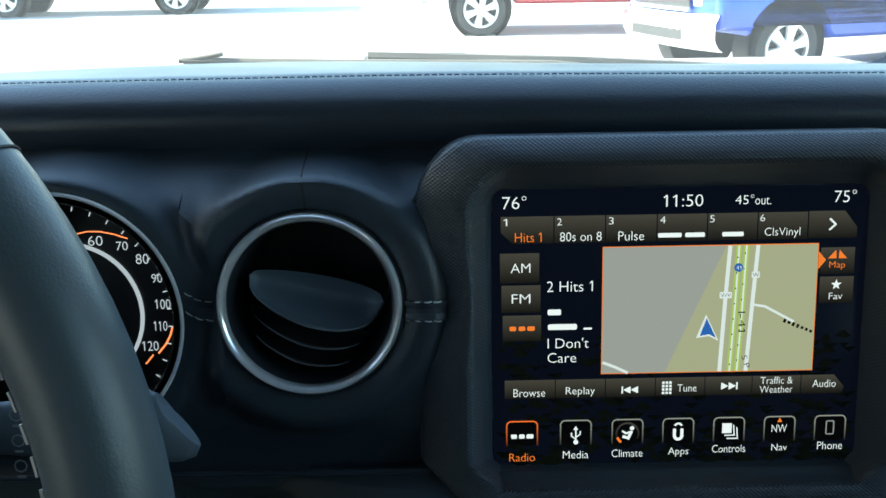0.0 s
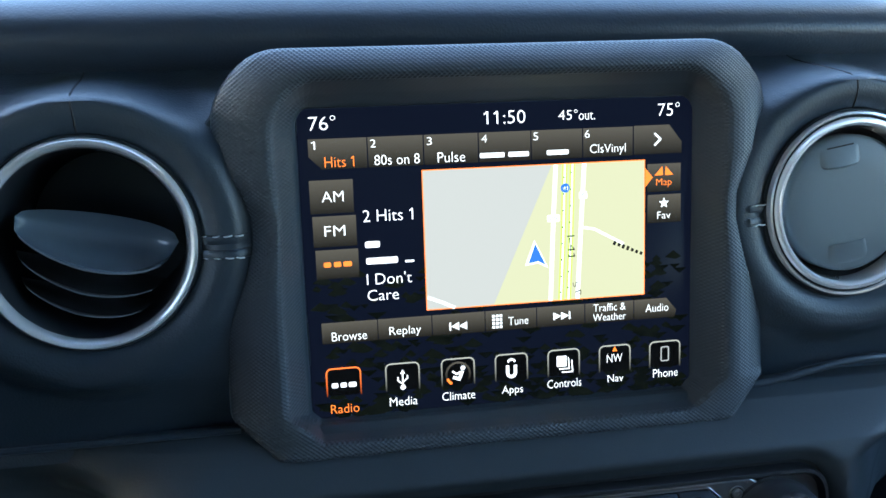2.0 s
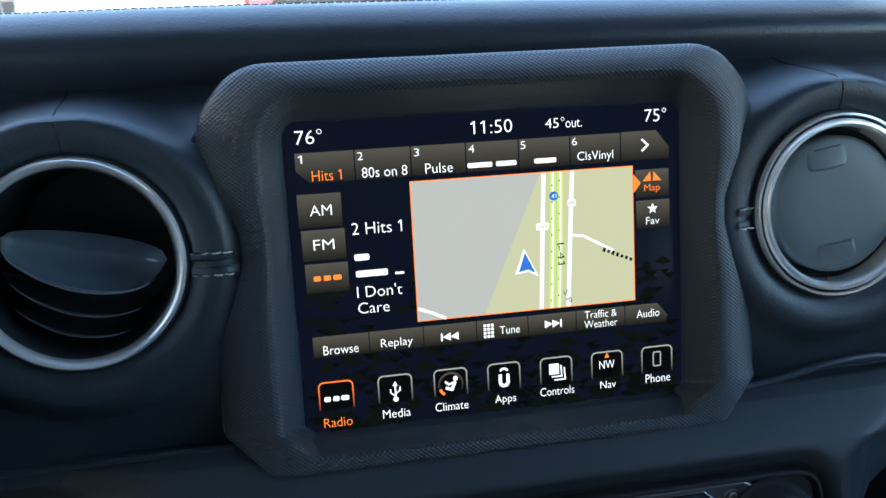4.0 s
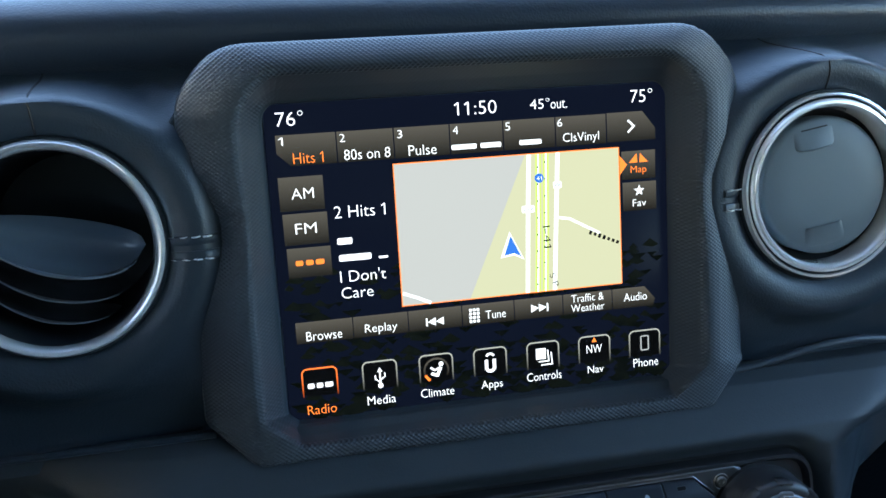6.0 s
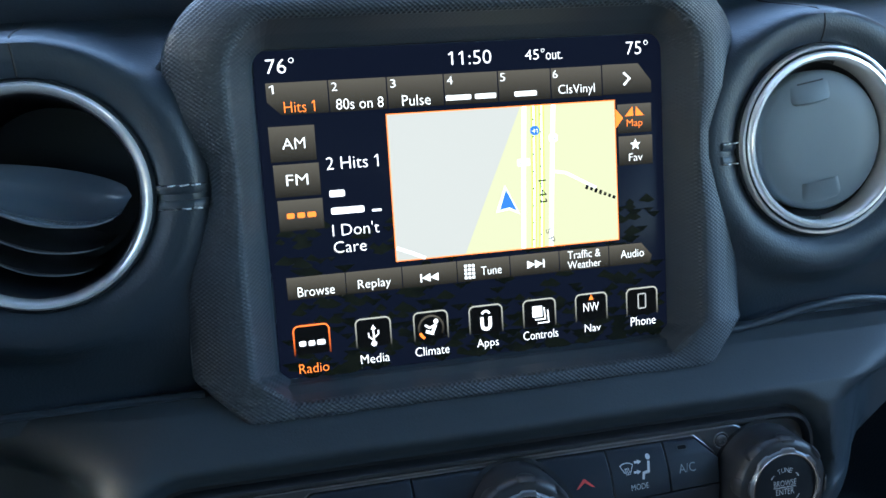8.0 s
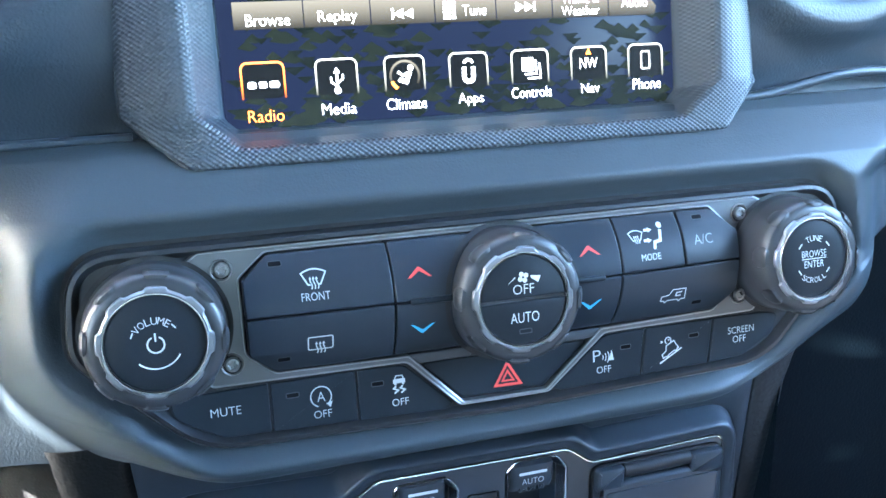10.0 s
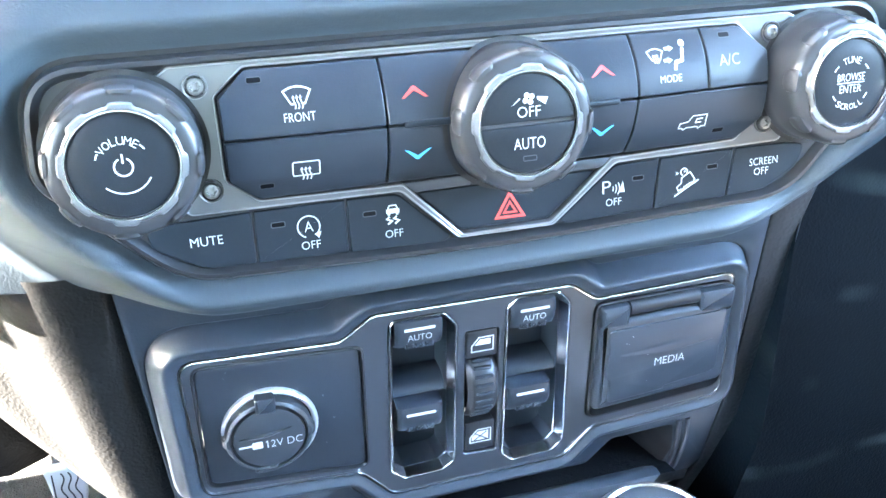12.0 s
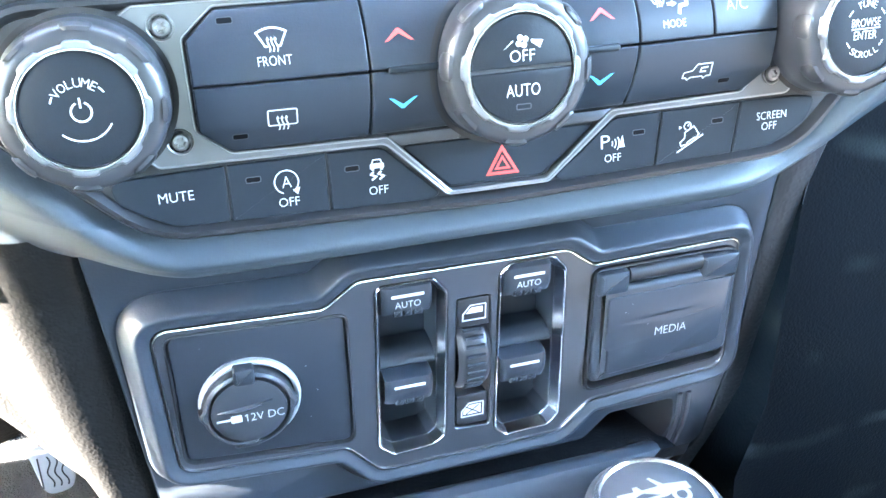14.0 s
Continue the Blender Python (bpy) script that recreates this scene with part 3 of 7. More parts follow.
UI_TAB = shaded_glow("tab_grey", (0.46, 0.40, 0.30), 0.036, 0.0045)
UI_TEXT = glow("text_white", (1.0, 0.99, 0.96), 0.2845)
UI_ORANGE = glow("text_orange", (1.0, 0.22, 0.03), 0.2845)
UI_GREY = glow("map_grey", (0.575, 0.552, 0.490), 0.1859)
UI_GREEN = glow("map_green", (0.68, 0.645, 0.385), 0.1859)
UI_ROAD = glow("map_road", (0.98, 0.99, 0.93), 0.2394)
UI_LIME = glow("map_lime", (0.66, 0.84, 0.16), 0.1979)
UI_BLACK = glow("map_ink", (0.02, 0.02, 0.02), 0.0148)
UI_BLUE = glow("map_arrow_blue", (0.05, 0.18, 0.60), 0.2099)
UI_CAMO = glow("camouflage_green", (0.085, 0.120, 0.070), 0.0080)
UI_CAMO2 = glow("camouflage_dark", (0.035, 0.055, 0.035), 0.0090)
UI_DIM = shaded_glow("icon_frame_grey", (0.72, 0.70, 0.58), 0.115, 0.006)
UI_FRAME = shaded_glow("icon_frame_orange", (1.0, 0.18, 0.03), 0.27, 0.02)
UI_FAINT = glow("icon_grey", (0.75, 0.75, 0.70), 0.115)

Y1, Y2, Y3, Y4 = 0.0001, -0.0002, -0.0004, -0.0006


def words(name, rows, mat, y=Y3, parent=None, label=""):
    for text, x, z, w, h in rows:
        bm = bmesh.new()
        letters(bm, text, x, z, w, h, y)
        part(name, bm, mat, parent or glass, label)


def bars(name, rows, mat, y=Y3, parent=None):
    """Unreadable or withheld writing: plain bars."""
    for x, z, w, h in rows:
        bm = bmesh.new()
        flat(bm, rect(x, z, w, h, h * 0.3), y)
        part(name, bm, mat, parent or glass)


mm = 0.001
# camouflage ground towards the foot of the screen
rng = random.Random(4)
bm = bmesh.new()
for k in range(230):
    x, z = rng.uniform(-83, 85), -73 + 66 * rng.random() ** 1.7
    s = rng.uniform(2, 5)
    if z < -8:
        flat(bm, [((x - s) * mm, (z - 0.8) * mm), (x * mm, (z + s * 0.55) * mm), ((x + s) * mm, (z - 0.8) * mm), ((x + s * .3) * mm, (z - 1.9) * mm)], Y1 + 0.0001 - k * 6e-7)
part("camouflage_pattern", bm, UI_CAMO, glass, "dark green camouflage pattern on the display")
bm = bmesh.new()
for k in range(190):
    x, z = rng.uniform(-83, 85), -73 + 60 * rng.random() ** 1.5
    s = rng.uniform(2, 5)
    flat(bm, [((x - s) * mm, (z + 0.8) * mm), (x * mm, (z - s * 0.5) * mm), ((x + s) * mm, (z + 0.8) * mm)], Y1 - 0.00002 - k * 6e-7)
part("camouflage_pattern", bm, UI_CAMO2, glass)
# preset tabs along the top
edges = [-83, -58, -34, -10, 13.5, 37, 60.5]
for i in range(6):
    a, b = edges[i] + 0.25, edges[i + 1] - 0.25
    poly = [(a, 35.2), (b, 35.2), (b, 48.0), (a, 48.0)] if i else [(a, 40.5), (a + 5.5, 35.2), (b, 35.2), (b, 48.0), (a, 48.0)]
    bm = bmesh.new()
    flat(bm, [(x * mm, z * mm) for x, z in poly], Y2)
    part("preset_tab", bm, UI_TAB, glass)
bm = bmesh.new()
flat(bm, [(x * mm, z * mm) for x, z in ((60.8, 35.4), (83.5, 35.4), (83.5, 40.5), (77.5, 48.2), (60.8, 48.2))], Y2)
part("preset_tab", bm, UI_TAB, glass)
# source keys, map and favourite keys
for x, z, w, h in ((-74, 23.6, 18.4, 14.2), (-73.4, 8.8, 18.4, 13.2), (-73, -5.4, 18.2, 12.6), (75.2, 24.6, 16, 12.6), (75.4, 10.6, 16, 12.8)):
    bm = bmesh.new()
    flat(bm, rect(x * mm, z * mm, w * mm, h * mm), Y2)
    part("screen_key", bm, UI_TAB, glass)
edges = [-81.5, -57, -33, -9, 14.8, 37.5, 61, 82]
for i in range(7):
    a, b = edges[i] + 0.2, edges[i + 1] - 0.2
    poly = [(a, -40.3), (b, -40.3), (b, -31.0), (a, -31.0)] if i < 6 else [(a, -40.3), (b - 1, -40.3), (b, -37), (b - 5, -31.0), (a, -31.0)]
    bm = bmesh.new()
    flat(bm, [(x * mm, z * mm) for x, z in poly], Y2)
    part("function_tab", bm, UI_TAB, glass)
# map
bm = bmesh.new()
flat(bm, rect(0.0155, 0.0022, 0.1014, 0.0618), Y2 + 0.0001)
part("map_border", bm, UI_ORANGE, glass, "thin orange frame round the map")
bm = bmesh.new()
flat(bm, [(-0.0348, -0.0283), (-0.0048, -0.0283), (0.0228, 0.0327), (-0.0348, 0.0327)], Y2)
map_view = part("map_view", bm, UI_GREY, glass, "navigation map of pale grey and green land with roads")
bm = bmesh.new()
flat(bm, [(-0.0048, -0.0283), (0.0658, -0.0283), (0.0658, 0.0327), (0.0228, 0.0327)], Y2)
part("map_land", bm, UI_GREEN, map_view)
for pts, w, mat in (([(0.0245, 0.0327), (0.0232, 0.010), (0.0214, -0.0283)], 0.0019, UI_ROAD), ([(0.0376, 0.0327), (0.0362, 0.010), (0.0340, -0.0283)], 0.0019, UI_ROAD),
                    ([(0.0287, 0.0327), (0.0276, 0.0), (0.0262, -0.0283)], 0.0026, UI_LIME), ([(0.0322, 0.0327), (0.0311, 0.0), (0.0297, -0.0283)], 0.0026, UI_LIME),
                    ([(0.0287, 0.0327), (0.0276, 0.0), (0.0262, -0.0283)], 0.0008, UI_ROAD), ([(0.0322, 0.0327), (0.0311, 0.0), (0.0297, -0.0283)], 0.0008, UI_ROAD),
                    ([(0.0362, 0.0042), (0.042, 0.0032), (0.050, -0.0012), (0.0560, -0.0045)], 0.0012, UI_ROAD), ([(-0.0346, -0.0228), (-0.028, -0.0255), (-0.0225, -0.0282)], 0.0014, UI_ROAD)):
    bm = bmesh.new()
    stroke(bm, pts, w, Y3 + (0.00008 if mat is UI_LIME else 0))
    part("map_road", bm, mat, map_view)
bm = bmesh.new()
for k in range(8):
    z = 0.027 - k * 0.0074
    for xo in (0.0284, 0.0318):
        flat(bm, ring_pts(xo - 0.0024 * (0.033 - z) / 0.061, z + (0.002 if xo > 0.03 else 0), 0.00036, 8), Y4)
part("map_road_arrows", bm, UI_BLACK, map_view)
bm = bmesh.new()
flat(bm, [(0.0144, -0.0011), (0.0196, -0.0123), (0.0160, -0.0103), (0.0108, -0.0110)], Y4)
flat(bm, [(0.0142, -0.0002), (0.0205, -0.0132), (0.0158, -0.0108), (0.0097, -0.0116)], Y4 + 0.0001)
part("map_arrow", bm, UI_ROAD, map_view)
bm = bmesh.new()
flat(bm, [(0.0145, -0.0020), (0.0191, -0.0116), (0.0158, -0.0098), (0.0114, -0.0106)], Y4 - 0.0001)
part("map_arrow", bm, UI_BLUE, map_view, "blue position arrow")
bm = bmesh.new()
flat(bm, ring_pts(0.0287, 0.0222, 0.0021, 14), Y4)
part("route_shield", bm, UI_BLUE, map_view, "round blue route shield")
words("map_lettering", [("41", 0.0287, 0.0221, 0.0024, 0.0017)], UI_TEXT, Y4 - 0.0001, map_view)
for x, z, t, w in ((0.0231, 0.0090, "VVV", 0.0058), (0.0369, 0.0186, "W", 0.0038)):
    bm = bmesh.new()
    flat(bm, rect(x, z, w, 0.0031, 0.0006), Y4)
    part("route_badge", bm, UI_ROAD, map_view)
    words("map_lettering", [(t, x, z, w * 0.8, 0.0018)], UI_BLACK, Y4 - 0.0001, map_view)
for t, x, z, w, h, tn in (("I-41", 0.0312, -0.0040, 0.0098, 0.0033, -88), ("S P", 0.0338, -0.0236, 0.0062, 0.0026, -72)):
    bm = bmesh.new()
    letters(bm, t, x, z, w, h, Y4 - 0.0001, tn)
    part("map_lettering", bm, UI_BLACK, map_view)
bm = bmesh.new()
for k in range(7):
    stroke(bm, [(0.0510 + k * 0.0021, -0.0036 - k * 0.0009), (0.0522 + k * 0.0021, -0.0041 - k * 0.0009)], 0.0019 if k in (0, 2, 3) else 0.0014, Y4)
part("map_lettering", bm, UI_BLACK, map_view)
bm = bmesh.new()
flat(bm, [(0.0662, 0.0292), (0.0697, 0.0250), (0.0662, 0.0206)], Y3)
part("map_pointer", bm, UI_ORANGE, glass)
# lettering
words("screen_lettering", [(t, x * mm, z * mm, w * mm, h * mm) for t, x, z, w, h in (
    ("76°", -76.4, 54.6, 11.2, 6.0), ("11:50", 1.9, 54.2, 18.4, 5.6), ("45°", 30.4, 54.2, 8.8, 4.4), ("out.", 39.0, 53.4, 7.4, 3.3), ("75°", 77.2, 55.0, 10.2, 5.8),
    ("1", -80.6, 45.4, 1.7, 3.3), ("2", -55.5, 45.3, 2.3, 3.3), ("3", -31.4, 45.3, 2.2, 3.3), ("4", -7.4, 45.3, 2.4, 3.3), ("5", 15.6, 45.4, 2.2, 3.3), ("6", 39.1, 45.5, 2.2, 3.3),
    ("80s on 8", -45.5, 38.2, 19.4, 4.3), ("Pulse", -22.0, 38.1, 12.0, 4.3), ("ClsVinyl", 48.6, 38.3, 16.6, 5.0),
    ("AM", -73.6, 23.7, 9.2, 4.4), ("FM", -73.4, 9.0, 8.8, 4.4), ("2 Hits 1", -50.4, 14.6, 21.6, 5.1), ("I Don't", -51.0, -12.9, 19.6, 5.0), ("Care", -54.0, -20.1, 13.6, 4.8),
    ("Fav", 75.2, 7.6, 6.4, 3.2), ("Browse", -69.5, -37.3, 15.2, 4.0), ("Replay", -45.0, -37.2, 14.0, 4.8), ("Tune", 6.2, -36.3, 9.2, 3.7),
    ("Traffic &", 49.2, -33.3, 15.4, 3.5), ("Weather", 49.2, -37.8, 15.8, 3.4), ("Audio", 72.2, -35.3, 11.2, 3.7),
    ("Media", -47.0, -69.0, 12.4, 3.9), ("Climate", -22.0, -68.7, 15.0, 3.9), ("Apps", 2.9, -68.7, 9.8, 4.7), ("Controls", 27.4, -67.4, 16.2, 3.9), ("Nav", 52.0, -67.2, 7.6, 3.5), ("Phone", 76.6, -66.8, 12.2, 4.0), ("NW", 51.6, -57.6, 7.4, 3.9))], UI_TEXT)
words("screen_lettering", [("Hits 1", -0.0700, 0.0382, 0.0124, 0.0044), ("Map", 0.0751, 0.0222, 0.0074, 0.0040), ("Radio", -0.0730, -0.0699, 0.0124, 0.0041)], UI_ORANGE)
bars("screen_text_bar", [(-0.0040, 0.0381, 0.0110, 0.0021), (0.0078, 0.0381, 0.0092, 0.0021), (0.0255, 0.0381, 0.0100, 0.0021), (-0.0577, 0.0022, 0.0064, 0.0028), (-0.0538, -0.0050, 0.0138, 0.0028), (-0.0418, -0.0060, 0.0040, 0.0010)], UI_TEXT)
bars("source_mark", [(-0.0773, -0.0055, 0.0031, 0.0022), (-0.0730, -0.0055, 0.0031, 0.0022), (-0.0687, -0.0055, 0.0036, 0.0022)], UI_ORANGE)
bars("source_mark", [(-0.0769, -0.0592, 0.0028, 0.0022), (-0.0731, -0.0592, 0.0027, 0.0022), (-0.0692, -0.0592, 0.0034, 0.0022)], UI_TEXT)


def icon(name, draw, mat=UI_TEXT):
    bm = bmesh.new()
    draw(bm)
    part(name, bm, mat, glass)


icon("arrow_icon", lambda b: stroke(b, [(0.0705, 0.0446), (0.0733, 0.0419), (0.0705, 0.0392)], 0.0009, Y3))
def tri(b, x, z, w, h):
    flat(b, [(x - w / 2, z), (x + w / 2, z + h / 2), (x + w / 2, z - h / 2)], Y3)
def skip(b, x, z, d):
    flat(b, rect(x - d * 0.0040, z, 0.0007, 0.0036), Y3)
    for o in (-0.0018, 0.0018):
        tri(b, x + d * o, z, d * 0.0036, 0.0036)
icon("skip_icon", lambda b: skip(b, -0.0209, -0.0367, 1))
icon("skip_icon", lambda b: skip(b, 0.0262, -0.0357, -1))
def grid_icon(b):
    for i in range(3):
        for j in range(4):
            flat(b, rect(-0.0035 + (i - 1) * 0.0017, -0.0360 + (j - 1.5) * 0.0017, 0.0012, 0.0012), Y3)
icon("keypad_icon", grid_icon)
def star(b):
    flat(b, [(0.0752 + r * math.sin(math.tau * k / 10), 0.0131 + r * math.cos(math.tau * k / 10)) for k, r in enumerate((0.0026, 0.0011) * 5)], Y3)
icon("star_icon", star)
def road_icon(b):
    flat(b, [(0.0706, 0.0257), (0.0743, 0.0298), (0.0746, 0.0257)], Y3)
    flat(b, [(0.0796, 0.0257), (0.0759, 0.0298), (0.0756, 0.0257)], Y3)
icon("map_icon", road_icon, UI_ORANGE)
# framed icons along the foot
CX = [-73, -47, -22, 2.6, 27.2, 51.7, 76.2]
def hood(b, x, z, w, h, fade=0.85):
    r = 0.0022
    pts = [(x - w / 2, z - h / 2)] + arc(x - w / 2 + r, z + h / 2 - r, r, 180, 90, 5) + arc(x + w / 2 - r, z + h / 2 - r, r, 90, 0, 5) + [(x + w / 2, z - h / 2)]
    stroke(b, pts, 0.00065, Y3)
for i, x in enumerate(CX):
    icon("icon_frame", lambda b: hood(b, x * mm, -0.0578, 0.0148, 0.0124), UI_FRAME if i == 0 else UI_DIM)
    bm = bmesh.new()
    flat(bm, rect(x * mm, -0.0580, 0.0142, 0.0118, 0.002), Y2)
    part("icon_ground", bm, UI_BLACK, glass)
def usb(b):
    x, z = -0.0470, -0.0590
    stroke(b, [(x, z - 0.0036), (x, z + 0.0030)], 0.0007, Y3)
    flat(b, [(x - 0.0012, z + 0.0026), (x, z + 0.0046), (x + 0.0012, z + 0.0026)], Y3)
    flat(b, ring_pts(x, z - 0.0036, 0.0012, 10), Y3)
    stroke(b, [(x, z - 0.0022), (x - 0.0021, z - 0.0004), (x - 0.0021, z + 0.0012)], 0.0006, Y3)
    stroke(b, [(x, z - 0.0012), (x + 0.0021, z + 0.0004), (x + 0.0021, z + 0.0020)], 0.0006, Y3)
icon("usb_icon", usb)
def seat(b):
    x, z = -0.0220, -0.0590
    flat(b, ring_pts(x + 0.0022, z + 0.0030, 0.0011, 10), Y4)
    stroke(b, [(x + 0.0020, z + 0.0016), (x + 0.0004, z - 0.0020), (x - 0.0024, z - 0.0010)], 0.0014, Y4)
    stroke(b, [(x + 0.0012, z + 0.0012), (x - 0.0008, z + 0.0004), (x - 0.0026, z + 0.0018)], 0.0009, Y4)
icon("climate_icon", seat)
icon("climate_icon_ring", lambda b: stroke(b, arc(-0.0220, -0.0588, 0.0054, -30, 200, 14), 0.0009, Y3), UI_TAB)
icon("climate_icon_mark", lambda b: stroke(b, arc(-0.0220, -0.0588, 0.0052, 200, 235, 4), 0.0012, Y3), UI_ORANGE)
def apps(b):
    x, z = 0.0026, -0.0585
    stroke(b, [(x - 0.0018, z + 0.0018)] + arc(x, z - 0.0018, 0.0018, 180, 360, 8) + [(x + 0.0018, z + 0.0018)], 0.0015, Y3)
    stroke(b, arc(x, z + 0.0026, 0.0018, 20, 160, 6), 0.0010, Y3)
icon("apps_icon", apps)
def cards(b):
    x, z = 0.0262, -0.0570
    flat(b, rect(x, z, 0.0046, 0.0050), Y3)
    stroke(b, [(x + 0.0032, z + 0.0016), (x + 0.0036, z - 0.0036), (x - 0.0012, z - 0.0036)], 0.0006, Y3)
    stroke(b, [(x + 0.0048, z + 0.0004), (x + 0.0052, z - 0.0052), (x, z - 0.0052)], 0.0006, Y3)
icon("controls_icon", cards)
icon("compass_icon", lambda b: flat(b, [(0.0505, -0.0544), (0.0517, -0.0520), (0.0529, -0.0544)], Y3), UI_ORANGE)
icon("phone_icon", lambda b: stroke(b, rect(0.0762, -0.0576, 0.0036, 0.0066, 0.0006), 0.0006, Y3, True), UI_FAINT)

# ---- climate panel ----
XC = 0.0005


def swell(x, z):
    """The upper keys swell towards the driver along their middle."""
    k = max(0.0, 1 - ((z + 0.1350) / 0.0207) ** 2)
    return k * (0.0060 + 0.0045 * max(0.0, 1 - ((x - 0.003) / 0.10) ** 2))


def swollen(bm, keep=0.0):
    split(bm, [-0.1152 - 0.0020 * k for k in range(21)])
    return move_verts(bm, lambda c: Vector((c.x, c.y - swell(c.x, c.z), c.z)))


climate = thing("climate_panel", (XC, -0.02, -0.181), "dark climate control panel with three knobs and a satin metal trim", "control panel")
bm = bmesh.new()
out = CLIMATE_RIM
loft(bm, [at_y(inset(out, -0.0004), -0.008), at_y(out, -0.0232), at_y(inset(out, 0.0008), -0.0246), at_y(inset(out, 0.0022), -0.0248), at_y(inset(out, 0.0036), -0.0232), at_y(inset(out, 0.0042), -0.0218)], cap1=True)
PANEL = material("satin_panel_plastic", (0.038, 0.039, 0.043), 0.36, metal=0.6, bump=("noise", 0.0008, 0.00005), vary=0.12, rough_vary=0.06)
panel = part("panel_base", bm, PANEL, climate, "dark grey panel with a raised rim")
# a near-black strip puts shade into the groove, which is lit otherwise
bm = bmesh.new()
loft(bm, [at_y(inset(out, 0.0004), -0.0178), at_y(inset(out, -0.0017), -0.0182)])
part("panel_gap", bm, DEEP, climate, "dark gap round the panel")

plate_out = [(-0.1066, -0.1150, 0.002), (-0.1020, -0.1120, 0.003), (0.1075, -0.1124, 0.003), (0.1130, -0.1155, 0.003), (0.1125, -0.1520, 0.004), (0.1065, -0.1583, 0.003), (0.0420, -0.1586, 0.004), (0.0182, -0.1778, 0.004), (-0.0165, -0.1775, 0.004), (-0.0352, -0.1588, 0.004), (-0.0840, -0.1582, 0.003), (-0.1015, -0.1580, 0.003), (-0.1055, -0.1540, 0.003)]
plate_in = [(-0.0895, -0.1225, 0.002), (-0.0805, -0.1146, 0.002), (0.0870, -0.1152, 0.002), (0.0967, -0.1240, 0.002), (0.0962, -0.1475, 0.002), (0.0880, -0.1551, 0.003), (0.0402, -0.1561, 0.003), (0.0172, -0.1760, 0.003), (-0.0152, -0.1757, 0.003), (-0.0340, -0.1560, 0.003), (-0.0802, -0.1551, 0.003), (-0.0893, -0.1478, 0.003)]
bm = bmesh.new()
holed(rpoly(plate_out, 5), [rpoly(plate_in, 5)], -0.0246, -0.0200, 0.0009, bm)
SCREW = material("grey_screw_steel", (0.30, 0.295, 0.29), 0.32, metal=0.9, vary=0.1)
trim_plate = part("trim_plate", bm, SATIN, climate, "satin gunmetal trim plate with four screws")
EDGELINE = material("satin_edge_line", (0.38, 0.38, 0.39), 0.34, metal=0.9, vary=0.05)
for outline in (inset(rpoly(plate_out, 5), 0.0006), inset(rpoly(plate_in, 5), -0.0006)):
    bm = bmesh.new()
    tube(bm, at_y(outline + outline[:1], -0.0243), 0.00042, 8)
    part("bright_edge", bm, EDGELINE, trim_plate, "bright thin edge")
for x, z in ((-0.0949, -0.1186), (-0.0944, -0.1505), (0.1008, -0.1188), (0.1000, -0.1506)):
    bm = bmesh.new()
    lathe(bm, (x, z), [(0.0038, -0.0240), (0.0038, -0.0250), (0.0036, -0.0253), (0.0033, -0.0251), (0.0031, -0.0240)], 28)
    screw = part("screw", bm, SCREW, climate, "steel star screw in a bright collar")
    bm = bmesh.new()
    lathe(bm, (x, z), [(0.0032, -0.0246), (0.0020, -0.0246)], 28, cap1=False)
    part("collar_gap", bm, DEEP, screw)
    bm = bmesh.new()
    lathe(bm, (x, z), [(0.0025, -0.0240), (0.0025, -0.0254), (0.0021, -0.0260), (0.0014, -0.0261), (0.0011, -0.0252), (0.0, -0.0250)], 36, lambda a, r, y: r * (1 + (0.20 * math.cos(6 * a) if 0.0005 < r < 0.0016 else 0)), cap1=False)
    part("screw_head", bm, SCREW, screw)


FILLER = material("grey_filler_plastic", (0.050, 0.054, 0.062), 0.42, metal=0.3, vary=0.1)
KEYTOP = material("satin_key_plastic", (0.021, 0.026, 0.034), 0.36, spec=0.24, bump=("noise", 0.0006, 0.00004), vary=0.15, rough_vary=0.05)


def key(corners, y=-0.0252, bulge_on=True, label="", mat=BUTTON, back=-0.019):
    bm = bmesh.new()
    plate(rpoly(corners, 3), y, back, 0.0005, bm)
    if bulge_on:
        swollen(bm)
    return part("key", bm, KEYTOP if bulge_on and mat is BUTTON else mat, climate, label, 20)


def key_print(parent, draw, mat=WHITEPRINT, name="print"):
    """Printed marks on a key that follow its swell."""
    bm = bmesh.new()
    draw(bm)
    move_verts(bm, lambda c: Vector((c.x, c.y - swell(c.x, c.z), c.z)))
    return part(name, bm, mat, parent)


def low_print(parent, draw, mat=WHITEPRINT, name="print"):
    bm = bmesh.new()
    draw(bm)
    return part(name, bm, mat, parent)


YP, YL = -0.02535, -0.02185
TOP, MIDUP, MIDLOW, LOW = -0.1151, -0.1347, -0.1353, -0.1549
k_front = key([(-0.0890, MIDUP, 0.0006), (-0.0402, MIDUP, 0.0006), (-0.0402, TOP, 0.0006), (-0.0805, TOP, 0.001), (-0.0890, -0.1226, 0.001)], label="black front defrost key")
k_rear = key([(-0.0890, -0.1477, 0.002), (-0.0804, LOW, 0.002), (-0.0402, LOW, 0.0006), (-0.0402, MIDLOW, 0.0006), (-0.0890, MIDLOW, 0.0006)], label="black rear defrost key")
k_up_l = key([(-0.0396, MIDUP, 0.0006), (-0.0140, MIDUP, 0), (-0.0100, TOP, 0.0006), (-0.0396, TOP, 0.0006)])
k_dn_l = key([(-0.0396, MIDLOW, 0.0006), (-0.0140, MIDLOW, 0), (-0.0115, -0.1530, 0.001), (-0.0140, LOW, 0.001), (-0.0340, LOW, 0.001), (-0.0396, LOW, 0.001)])
